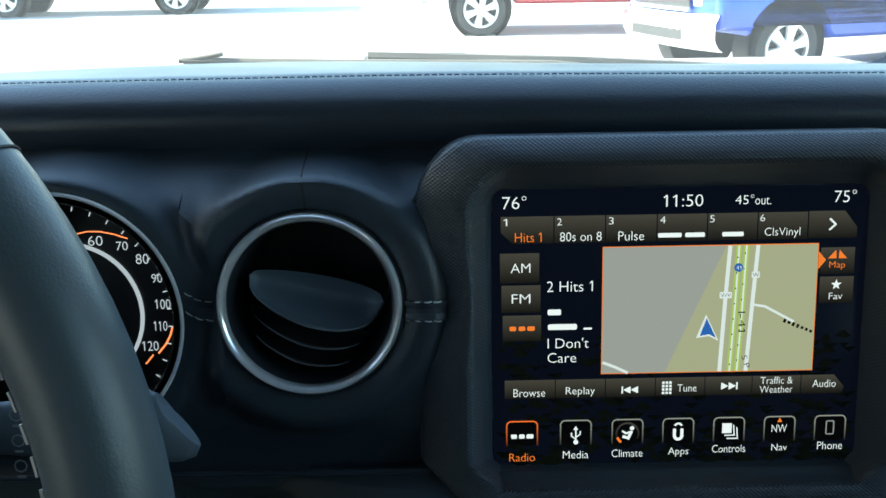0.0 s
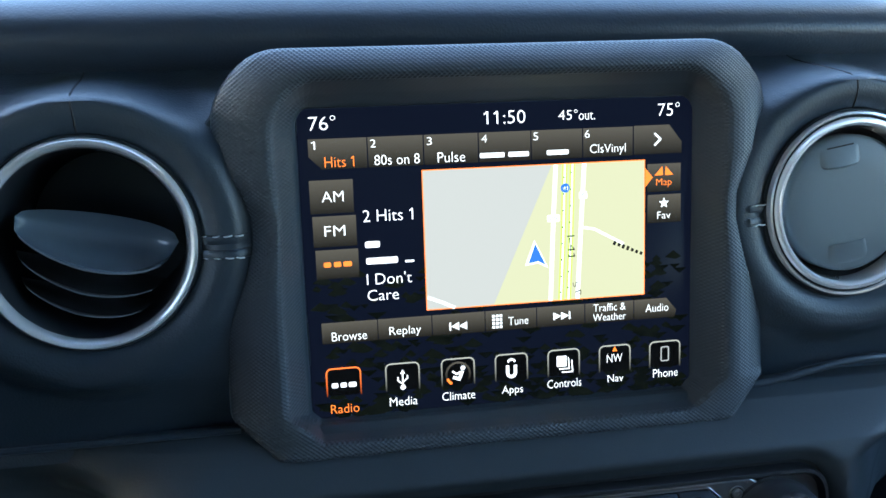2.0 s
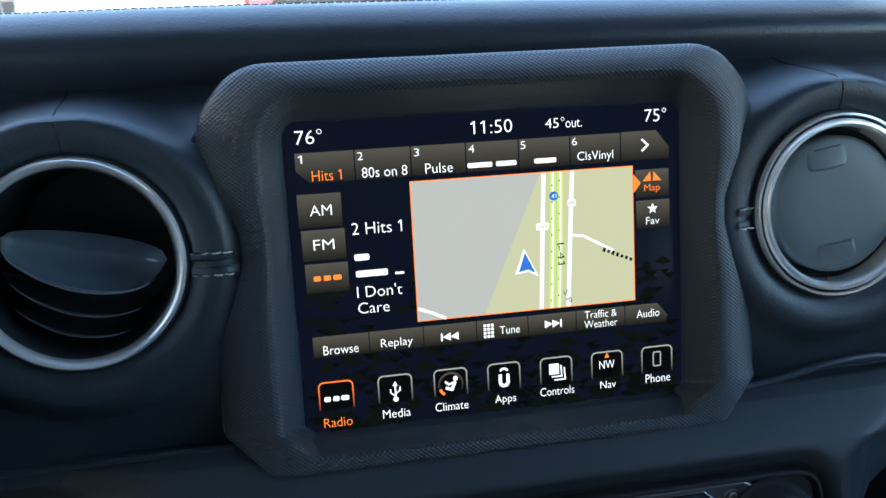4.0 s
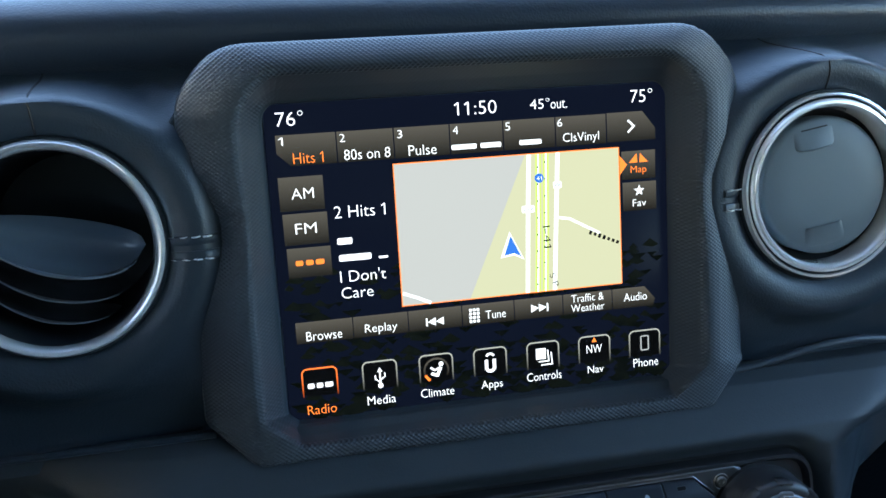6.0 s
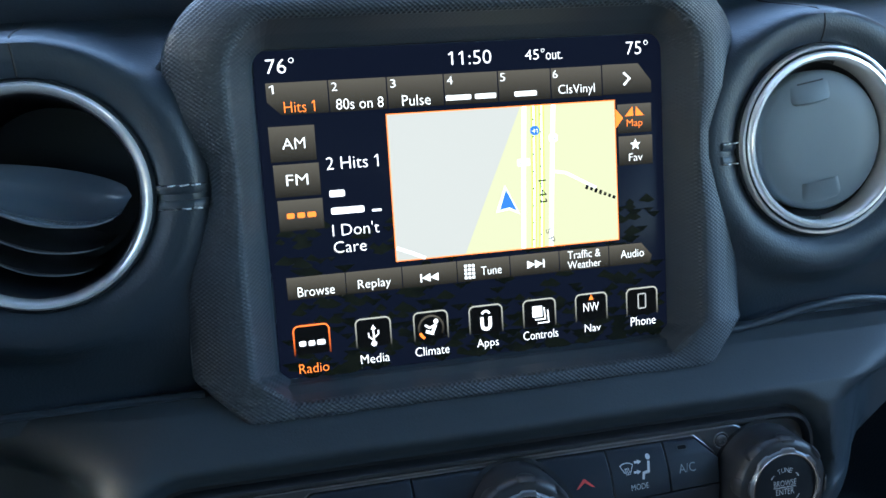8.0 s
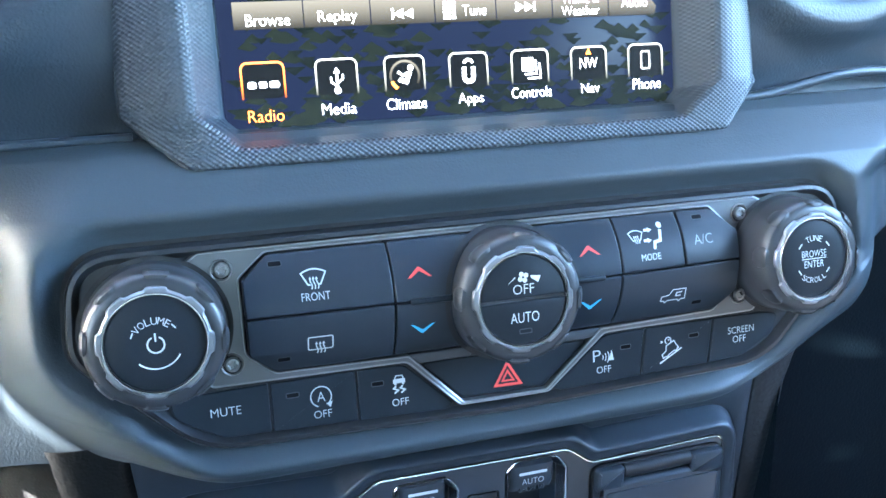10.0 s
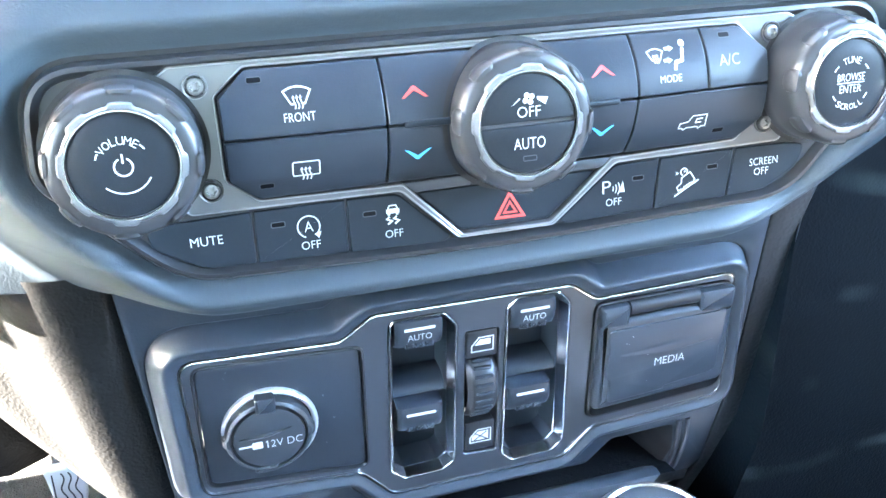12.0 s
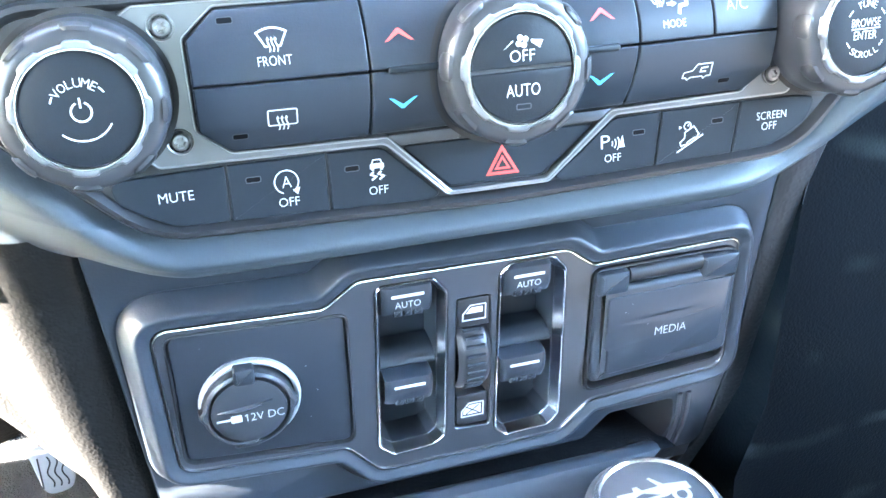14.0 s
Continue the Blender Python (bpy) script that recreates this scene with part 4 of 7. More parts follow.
k_up_r = key([(0.0200, MIDUP, 0), (0.0447, MIDUP, 0.0006), (0.0447, TOP, 0.0006), (0.0150, TOP, 0.0006)])
k_dn_r = key([(0.0200, MIDLOW, 0), (0.0445, MIDLOW, 0.0006), (0.0435, LOW, 0.001), (0.0200, LOW, 0.001), (0.0170, -0.1520, 0.001)])
k_mode = key([(0.0453, MIDUP, 0.0006), (0.0715, MIDUP, 0.0006), (0.0713, TOP, 0.0006), (0.0453, TOP, 0.0006)])
k_ac = key([(0.0721, MIDUP, 0.0006), (0.0960, MIDUP, 0.0006), (0.0962, -0.1242, 0.001), (0.0868, -0.1156, 0.001), (0.0719, TOP, 0.0006)])
k_car = key([(0.0441, LOW, 0.001), (0.0878, -0.1546, 0.002), (0.0957, -0.1474, 0.002), (0.0960, MIDLOW, 0.0006), (0.0451, MIDLOW, 0.0006)])
k_haz = key([(-0.0300, -0.1603, 0.001), (0.0362, -0.1606, 0.001), (0.0166, -0.1754, 0.003), (-0.0147, -0.1752, 0.003)], -0.0225, False, "black hazard key with a red triangle")
for a, b in ((-0.0318, -0.0110), (0.0180, 0.0390)):
    bm = bmesh.new()
    plate(rpoly([(a, -0.1597, 0.0008), (b, -0.1597, 0.0008), (b + (0.0 if a < 0 else 0.002), -0.1560, 0.0008), (a - (0.003 if a < 0 else 0.0), -0.1560, 0.0008)], 3), -0.0240, -0.019, 0.0004, bm)
    part("filler_strip", bm, FILLER, climate)
# lower keys
k_mute = key([(-0.1160, -0.1603, 0.005), (-0.1050, -0.1598, 0.002), (-0.0834, -0.1594, 0.0008), (-0.0835, -0.1764, 0.0008), (-0.0990, -0.1762, 0.004), (-0.1145, -0.1675, 0.006)], -0.0228, False)
k_stop = key([(-0.0828, -0.1594, 0.0006), (-0.0535, -0.1594, 0.0006), (-0.0535, -0.1774, 0.0006), (-0.0829, -0.1765, 0.0006)], -0.0228, False)
k_esc = key([(-0.0529, -0.1594, 0.0006), (-0.0372, -0.1597, 0.003), (-0.0348, -0.1606, 0.003), (-0.0178, -0.1768, 0.002), (-0.0215, -0.1786, 0.003), (-0.0529, -0.1775, 0.0006)], -0.0228, False)
k_park = key([(0.0236, -0.1784, 0.003), (0.0205, -0.1768, 0.002), (0.0410, -0.1606, 0.003), (0.0435, -0.1597, 0.003), (0.0596, -0.1595, 0.0006), (0.0571, -0.1777, 0.0006)], -0.0228, False)
k_hill = key([(0.0602, -0.1595, 0.0006), (0.0896, -0.1594, 0.0006), (0.0866, -0.1770, 0.0006), (0.0577, -0.1777, 0.0006)], -0.0228, False)
k_scr = key([(0.0902, -0.1594, 0.0006), (0.1110, -0.1597, 0.003), (0.1205, -0.1605, 0.004), (0.1165, -0.1690, 0.008), (0.1030, -0.1762, 0.006), (0.0872, -0.1770, 0.0006)], -0.0228, False)
YQ = -0.0230


LEDGREY = material("unlit_indicator", (0.030, 0.033, 0.038), 0.35)
LEDSLOT = material("indicator_slot", (0.003, 0.003, 0.004), 0.6, spec=0.08)


def led(parent, x, z, swell_on=True):
    y, draw = (YP if swell_on else YQ), (key_print if swell_on else low_print)
    draw(parent, lambda b: flat(b, rect(x, z, 0.0042, 0.0015, 0.0005), y), LEDSLOT, "indicator")
    draw(parent, lambda b: stroke(b, rect(x, z, 0.0044, 0.0017, 0.0006), 0.00028, y - 0.00008, True), LEDGREY, "indicator_edge")


led(k_front, -0.0780, -0.1180), led(k_rear, -0.0778, -0.1502), led(k_ac, 0.0800, -0.1178), led(k_car, 0.0784, -0.1502)
led(k_stop, -0.0755, -0.1646, False), led(k_esc, -0.0458, -0.1651, False), led(k_park, 0.0511, -0.1654, False), led(k_hill, 0.0807, -0.1649, False)


def heat(b, x, z, s, y):
    for o in (-1, 0, 1):
        stroke(b, [(x + o * s * 0.50 + s * 0.13 * math.sin(t * 5.5), z + s * (t - 0.5) * 1.6) for t in span(0, 1, 7)], s * 0.17, y)
        flat(b, [(x + o * s * 0.50 - s * 0.22 - s * 0.09, z + s * 0.66), (x + o * s * 0.50 - s * 0.09, z + s * 1.06), (x + o * s * 0.50 + s * 0.13, z + s * 0.66)], y)


def front_icon(b, x, z, s, y):
    top = [(x + s * 1.46 * u, z + s * (1.02 - 0.42 * u * u)) for u in span(-1, 1, 9)]
    stroke(b, [(x - s * 0.46, z - s * 0.72), (x - s * 0.74, z - s * 0.72)] + top + [(x + s * 0.74, z - s * 0.72), (x + s * 0.46, z - s * 0.72)], s * 0.17, y)
    heat(b, x, z - s * 0.62, s * 0.76, y - 0.0001)


key_print(k_front, lambda b: front_icon(b, -0.0660, -0.1236, 0.0028, YP))
key_print(k_front, lambda b: letters(b, "FRONT", -0.0660, -0.1294, 0.0094, 0.0026, YP), name="lettering")
def rear_icon(b):
    stroke(b, rect(-0.0656, -0.1455, 0.0082, 0.0046, 0.0006), 0.0004, YP, True)
    heat(b, -0.0656, -0.1474, 0.0024, YP - 0.0001)
key_print(k_rear, rear_icon)
for kk, x, z, d, mat in ((k_up_l, -0.0306, -0.1256, 1, REDPRINT), (k_dn_l, -0.0306, -0.1448, -1, BLUEPRINT), (k_up_r, 0.0326, -0.1252, 1, REDPRINT), (k_dn_r, 0.0323, -0.1446, -1, BLUEPRINT)):
    key_print(kk, lambda b: flat(b, [(x - 0.0043, z - d * 0.0016), (x - 0.0004, z + d * 0.0019), (x + 0.0004, z + d * 0.0019), (x + 0.0043, z - d * 0.0016), (x + 0.0031, z - d * 0.0014), (x, z + d * 0.0006), (x - 0.0031, z - d * 0.0014)], YP), mat, "chevron")
for x0, x1, z in ((-0.0350, -0.0190, -0.1350), (0.0215, 0.0378, -0.1350)):
    bm = bmesh.new()
    plate(rpoly([(x0, z - 0.0011, 0.001), (x1, z - 0.0011, 0.001), (x1, z + 0.0011, 0.001), (x0, z + 0.0011, 0.001)], 4), -0.0262, -0.02, 0.0005, bm)
    move_verts(bm, lambda c: Vector((c.x, c.y - swell(c.x, z), c.z)))
    part("grip_bar", bm, BUTTON, climate)
def mode_icon(b):
    front_icon(b, 0.0526, -0.1222, 0.0020, YP)
    x, z = 0.0626, -0.1226
    flat(b, ring_pts(x + 0.0006, z + 0.0035, 0.0011, 10), YP)
    stroke(b, [(x + 0.0005, z + 0.0020), (x - 0.0004, z - 0.0018), (x - 0.0028, z - 0.0022), (x - 0.0034, z - 0.0046)], 0.0011, YP)
    for zz, xx in ((-0.1204, 0.0040), (-0.1240, 0.0030)):
        flat(b, [(0.0540 + xx, zz + 0.0009), (0.0557 + xx, zz), (0.0540 + xx, zz - 0.0009)], YP)
        flat(b, rect(0.0532 + xx, zz, 0.0017, 0.0009), YP)
key_print(k_mode, mode_icon)
key_print(k_mode, lambda b: letters(b, "MODE", 0.0572, -0.1298, 0.0080, 0.0023, YP), name="lettering")
key_print(k_ac, lambda b: letters(b, "A/C", 0.0804, -0.1258, 0.0080, 0.0036, YP), GREYPRINT, name="lettering")
def car_icon(b):
    x, z = 0.0672, -0.1463
    stroke(b, [(x - 0.0052, z - 0.0014), (x - 0.0050, z + 0.0004), (x - 0.0020, z + 0.0008), (x - 0.0006, z + 0.0028), (x + 0.0050, z + 0.0028), (x + 0.0052, z - 0.0014), (x + 0.0036, z - 0.0014), (x + 0.0028, z - 0.0022), (x + 0.0020, z - 0.0014), (x - 0.0022, z - 0.0014), (x - 0.0032, z - 0.0022), (x - 0.0040, z - 0.0014)], 0.0004, YP, True)
    stroke(b, [(x + 0.0036, z + 0.0016), (x + 0.0012, z + 0.0014), (x + 0.0010, z + 0.0002), (x + 0.0032, z + 0.0002)], 0.0005, YP)
key_print(k_car, car_icon)
# hazard triangle
def haz(b):
    o = [(0.0030, -0.1634), (0.0089, -0.1736), (-0.0031, -0.1734)]
    c = (sum(p[0] for p in o) / 3, sum(p[1] for p in o) / 3)
    for s, w in ((0.82, 0.0010), (0.36, 0.0007)):
        stroke(b, [(c[0] + s * (p[0] - c[0]), c[1] + s * (p[1] - c[1])) for p in o], w, -0.0227, True)
low_print(k_haz, haz, REDPRINT, "warning_triangle")
low_print(k_mute, lambda b: letters(b, "MUTE", -0.0980, -0.1668, 0.0100, 0.0029, YQ), name="lettering")
def stop_icon(b):
    stroke(b, arc(-0.0659, -0.1666, 0.0036, -50, 250, 18), 0.0004, YQ)
    letters(b, "A", -0.0659, -0.1666, 0.0028, 0.0034, YQ)
    flat(b, [(-0.0643, -0.1692), (-0.0620, -0.1686), (-0.0629, -0.1708)], YQ)
    letters(b, "OFF", -0.0657, -0.1728, 0.0062, 0.0027, YQ)
low_print(k_stop, stop_icon)
def esc_icon(b):
    x, z = -0.0380, -0.1652
    flat(b, [(x - 0.0022, z - 0.0008), (x - 0.0022, z + 0.0006), (x - 0.0016, z + 0.0008), (x + 0.0016, z + 0.0008), (x + 0.0022, z + 0.0006), (x + 0.0022, z - 0.0008)], YQ)
    stroke(b, [(x - 0.0016, z + 0.0008), (x - 0.0011, z + 0.0019), (x + 0.0011, z + 0.0019), (x + 0.0016, z + 0.0008)], 0.0004, YQ)
    flat(b, rect(x - 0.0014, z - 0.0010, 0.0008, 0.0008), YQ), flat(b, rect(x + 0.0014, z - 0.0010, 0.0008, 0.0008), YQ)
    for o in (-0.0012, 0.0012):
        stroke(b, [(x + o, z - 0.0018), (x + o - 0.0009, z - 0.0026), (x + o + 0.0007, z - 0.0034), (x + o - 0.0007, z - 0.0044)], 0.0006, YQ)
    letters(b, "OFF", x, -0.1729, 0.0060, 0.0026, YQ)
low_print(k_esc, esc_icon)
def park_icon(b):
    letters(b, "P", 0.0390, -0.1673, 0.0032, 0.0044, YQ)
    for r in (0.0016, 0.0028, 0.0040):
        stroke(b, arc(0.0400, -0.1681, r, -35, 30, 5), 0.00035, YQ)
    flat(b, [(0.0438, -0.1697), (0.0452, -0.1657), (0.0460, -0.1697)], YQ)
    letters(b, "OFF", 0.0417, -0.1729, 0.0060, 0.0026, YQ)
low_print(k_park, park_icon)
def hill_icon(b):
    x, z = 0.0708, -0.1702
    stroke(b, [(x - 0.0052, z - 0.0040), (x + 0.0046, z + 0.0012)], 0.0005, YQ)
    c, s = math.cos(radians(28)), math.sin(radians(28))
    stroke(b, [(x + u * c - v * s, z + u * s + v * c) for u, v in ((-0.0042, -0.0002), (-0.0040, 0.0013), (-0.0018, 0.0017), (-0.0008, 0.0034), (0.0030, 0.0034), (0.0034, -0.0002), (0.0028, -0.0002), (0.0021, -0.0009), (0.0014, -0.0002), (-0.0016, -0.0002), (-0.0023, -0.0009), (-0.0030, -0.0002))], 0.0004, YQ, True)
    stroke(b, arc(x - 0.0014, z + 0.0047, 0.0013, -40, 250, 12), 0.0004, YQ)
    stroke(b, [(x - 0.0014, z + 0.0046), (x - 0.0008, z + 0.0052)], 0.0004, YQ)
    flat(b, [(x - 0.0046, z + 0.0050), (x - 0.0034, z + 0.0044), (x - 0.0046, z + 0.0038)], YQ)
low_print(k_hill, hill_icon)
low_print(k_scr, lambda b: (letters(b, "SCREEN", 0.1021, -0.1654, 0.0118, 0.0027, YQ), letters(b, "OFF", 0.1013, -0.1691, 0.0060, 0.0027, YQ)), name="lettering")


def arc_letters(b, text, cx, cz, r, mid, size, y, inner=False):
    step = size * 1.02 / r
    for i, ch in enumerate(text):
        a = radians(mid) + (step if inner else -step) * (i - (len(text) - 1) / 2)
        w = size * (0.3 if ch in "I" else 0.72 if ch in "LTE" else 0.92)
        letters(b, ch, cx + r * math.cos(a), cz + r * math.sin(a), w, size * 1.12, y, math.degrees(a) - 90 + (180 if inner else 0))


RINGMETAL = material("bright_satin_ring", (0.21, 0.215, 0.23), 0.34, metal=0.7, vary=0.05, rough_vary=0.05)


def knob(cx, cz, big, cap, depth, label):
    """A grippy knob: a tapering skirt with eight raised pads, a stepped bright ring and a flat cap."""
    k = part("knob", lathe(bmesh.new(), (cx, cz), [(big * 1.03, -0.0200), (big * 1.03, -0.0252), (big * 1.0, -0.0262), (big * 1.0, -0.0300), (big * 0.995, -0.0350), (big * 0.982, -depth + 0.0042), (big * 0.950, -depth + 0.0018), (big * 0.895, -depth + 0.0008), (cap + 0.0022, -depth + 0.0004), (cap + 0.0014, -depth + 0.0006)], 96), RUBBER, climate, label)
    # flat near-black ring over the keys: the shaded gap is drawn in colour
    gap = []
    for r in (big * 1.03, big * 1.03 + 0.0016):
        gap.append([(x, -0.0256 - swell(x, z) * (abs(cx) < 0.05), z) for x, z in ring_pts(cx, cz, r, 72)])
    part("knob_gap", loft(bmesh.new(), gap), DEEP, k, "dark gap round the knob")
    for i in range(8):
        mid = radians(84 + 45 * i)
        rows = []
        for y, half, r in ((-depth + 0.0098, 0.07, 0.955), (-depth + 0.0088, 0.10, 0.985), (-depth + 0.0050, 0.165, 1.004), (-depth + 0.0024, 0.165, 0.996), (-depth + 0.0008, 0.14, 0.950), (-depth + 0.0006, 0.11, 0.900)):
            row = []
            for t, e in ((-1.22, 0.0), (-1.0, 0.85), (-0.5, 1.0), (0.0, 1.0), (0.5, 1.0), (1.0, 0.85), (1.22, 0.0)):
                a = mid + t * half
                rr = big * (0.945 + (r - 0.945) * e) if r > 0.96 else big * r
                row.append((cx + rr * math.cos(a), y - 0.0003 * e, cz + rr * math.sin(a)))
            rows.append(row)
        part("grip_pad", loft(bmesh.new(), rows, closed=False), RUBBER, k)
    def step(a, r, y):
        c = math.cos(8 * (a - radians(84)))
        return r + (0.00045 * max(-1.0, min(1.0, 5 * c)) if r > cap + 0.0012 else 0)
    part("ring", lathe(bmesh.new(), (cx, cz), [(cap + 0.0024, -depth + 0.0016), (cap + 0.0022, -depth - 0.0001), (cap + 0.0018, -depth - 0.0006), (cap + 0.0011, -depth - 0.0008), (cap + 0.0004, -depth - 0.0005), (cap + 0.0001, -depth + 0.0012)], 160, step, cap1=False), RINGMETAL, k, "satin ring")
    part("ring_line", lathe(bmesh.new(), (cx, cz), [(cap + 0.0008, -depth - 0.0006), (cap + 0.0006, -depth - 0.0011), (cap + 0.0003, -depth - 0.0011), (cap + 0.0001, -depth - 0.0004)], 96, cap1=False), CHROME, k, "thin bright line")
    return k


KD = 0.0438
KNOB_L, KNOB_C, KNOB_R, CAP_L, CAP_C = (-0.1170, -0.1357), (0.0024, -0.1371), (0.1198, -0.1360), 0.0148, 0.0157
kv = knob(*KNOB_L, 0.0220, CAP_L, KD, "black volume knob with a scalloped grip")
kc = knob(*KNOB_C, 0.0230, CAP_C, KD, "black fan speed knob with a scalloped grip")
kr = knob(*KNOB_R, 0.0220, CAP_L, KD, "black tuning knob with a scalloped grip")
for k, c in ((kv, KNOB_L), (kr, KNOB_R)):
    r = CAP_L
    part("cap", lathe(bmesh.new(), c, [(r, -KD + 0.002), (r, -KD + 0.0002), (r - 0.0005, -KD - 0.0001), (r * 0.5, -KD - 0.0001)], 64), KNOBFACE, k)
YK = -KD - 0.00025
def volume(b):
    x, z = KNOB_L
    arc_letters(b, "VOLUME", x, z, 0.0070, 97, 0.0020, YK)
    for a in (40, 154):
        stroke(b, arc(x, z, 0.0074, a - 7, a + 7, 3), 0.0004, YK)
    stroke(b, arc(x, z - 0.0004, 0.0025, 115, 425, 16), 0.0005, YK)
    stroke(b, [(x, z + 0.0006), (x, z + 0.0032)], 0.0005, YK)
    stroke(b, arc(x, z, 0.0079, 226, 329, 14), 0.0004, YK)
low_print(kv, volume)
def tune(b):
    x, z = KNOB_R
    arc_letters(b, "TUNE", x, z, 0.0078, 90, 0.0019, YK)
    arc_letters(b, "SCROLL", x, z, 0.0082, 270, 0.0018, YK, True)
    for a in (40, 140, 218, 322):
        stroke(b, arc(x, z, 0.0079, a - 8, a + 8, 3), 0.0004, YK)
    letters(b, "BROWSE", x, z + 0.0019, 0.0108, 0.0026, YK)
    flat(b, rect(x, z, 0.0108, 0.0003), YK)
    letters(b, "ENTER", x, z - 0.0020, 0.0086, 0.0026, YK)
low_print(kr, tune)
# the fan knob's cap is split into two keys
for sgn in (1, -1):
    x, z = KNOB_C
    half = [(x + 0.0155 * math.cos(radians(a)), z + sgn * 0.0155 * math.sin(radians(a))) for a in span(2.0, 178.0, 30)]
    bm = bmesh.new()
    plate(half, -KD - 0.0004, -KD + 0.003, 0.0004, bm)
    cap = part("cap_key", bm, KNOBFACE, kc)
    y = -KD - 0.00062
def fan(b):
    x, z = KNOB_C[0], KNOB_C[1] + 0.0078
    for a in range(4):
        flat(b, ring_pts(x + 0.0012 * math.cos(a * math.pi / 2 + 0.5), z + 0.0012 * math.sin(a * math.pi / 2 + 0.5), 0.0009, 8, 0.0009), YK - 0.0005)
    flat(b, [(x - 0.0058, z - 0.0022), (x - 0.0030, z + 0.0004), (x - 0.0027, z + 0.0001)], YK - 0.0005)
    flat(b, [(x + 0.0027, z + 0.0004), (x + 0.0064, z + 0.0000), (x + 0.0054, z - 0.0022), (x + 0.0028, z - 0.0004)], YK - 0.0005)
    letters(b, "OFF", x, KNOB_C[1] + 0.0038, 0.0076, 0.0033, YK - 0.0005)
    letters(b, "AUTO", x, KNOB_C[1] - 0.0060, 0.0104, 0.0035, YK - 0.0005)
low_print(kc, fan)
low_print(kc, lambda b: stroke(b, rect(KNOB_C[0], KNOB_C[1] - 0.0108, 0.0044, 0.0015, 0.0004), 0.0003, YK - 0.0005, True), LEDGREY, "indicator")

# ---- lower console: socket, window switches, media hatch ----
GUNMETAL = material("satin_gunmetal_surround", (0.125, 0.134, 0.150), 0.30, metal=0.8, vary=0.08, rough_vary=0.06)


WELLGREY = material("switch_well_plastic", (0.028, 0.034, 0.044), 0.30, vary=0.12, rough_vary=0.05)
CAPBLACK = material("socket_cap_plastic", (0.030, 0.034, 0.040), 0.34, bump=("noise", 0.0006, 0.00005), vary=0.15, rough_vary=0.05)
PALERING = material("pale_satin_ring", (0.80, 0.81, 0.82), 0.32, metal=0.65, vary=0.05)


def leaned(bm):
    return move_verts(bm, lean)


fr = rpoly(FRAME, 9)
DCP = rpoly([(-0.1108, -0.2255, 0.005), (-0.0466, -0.2285, 0.004), (-0.0464, -0.2882, 0.004), (-0.1112, -0.2828, 0.005)], 5)
WELL_L = rpoly([(-0.0357, -0.2190, 0.004), (-0.0130, -0.2190, 0.004), (-0.0080, -0.2255, 0.004), (-0.0085, -0.2950, 0.004), (-0.0140, -0.2988, 0.004), (-0.0310, -0.2998, 0.004), (-0.0368, -0.2945, 0.004)], 4)
WELL_R = rpoly([(0.0128, -0.2218, 0.004), (0.0172, -0.2178, 0.004), (0.0350, -0.2178, 0.004), (0.0405, -0.2245, 0.004), (0.0420, -0.2955, 0.004), (0.0370, -0.3010, 0.004), (0.0178, -0.3020, 0.004), (0.0125, -0.2972, 0.004)], 4)
MID = rpoly([(-0.0043, -0.2302, 0.0015), (0.0097, -0.2304, 0.0015), (0.0104, -0.2940, 0.0015), (-0.0045, -0.2930, 0.0015)], 3)
HATCH = rpoly([(0.0518, -0.2270, 0.005), (0.1155, -0.2266, 0.005), (0.1192, -0.2830, 0.008), (0.0520, -0.2872, 0.005)], 4)
bank = thing("switch_bank", (0.004, 0.02, -0.298), "satin gunmetal switch surround with four window switches", "switch panel")
bm = bmesh.new()
holed(inset(fr, 0.0006), [DCP, WELL_L, WELL_R, MID, HATCH], 0.0120, 0.030, 0.0005, bm)
part("surround", leaned(bm), GUNMETAL, bank, "satin gunmetal surround")
bm = bmesh.new()
loft(bm, [at_y(inset(fr, 0.0002), 0.0128), at_y(inset(fr, 0.0002), 0.0114), at_y(inset(fr, 0.0007), 0.0112), at_y(inset(fr, 0.0009), 0.0120)])
part("bright_edge", leaned(bm), CHROME, bank, "thin bright edge line")
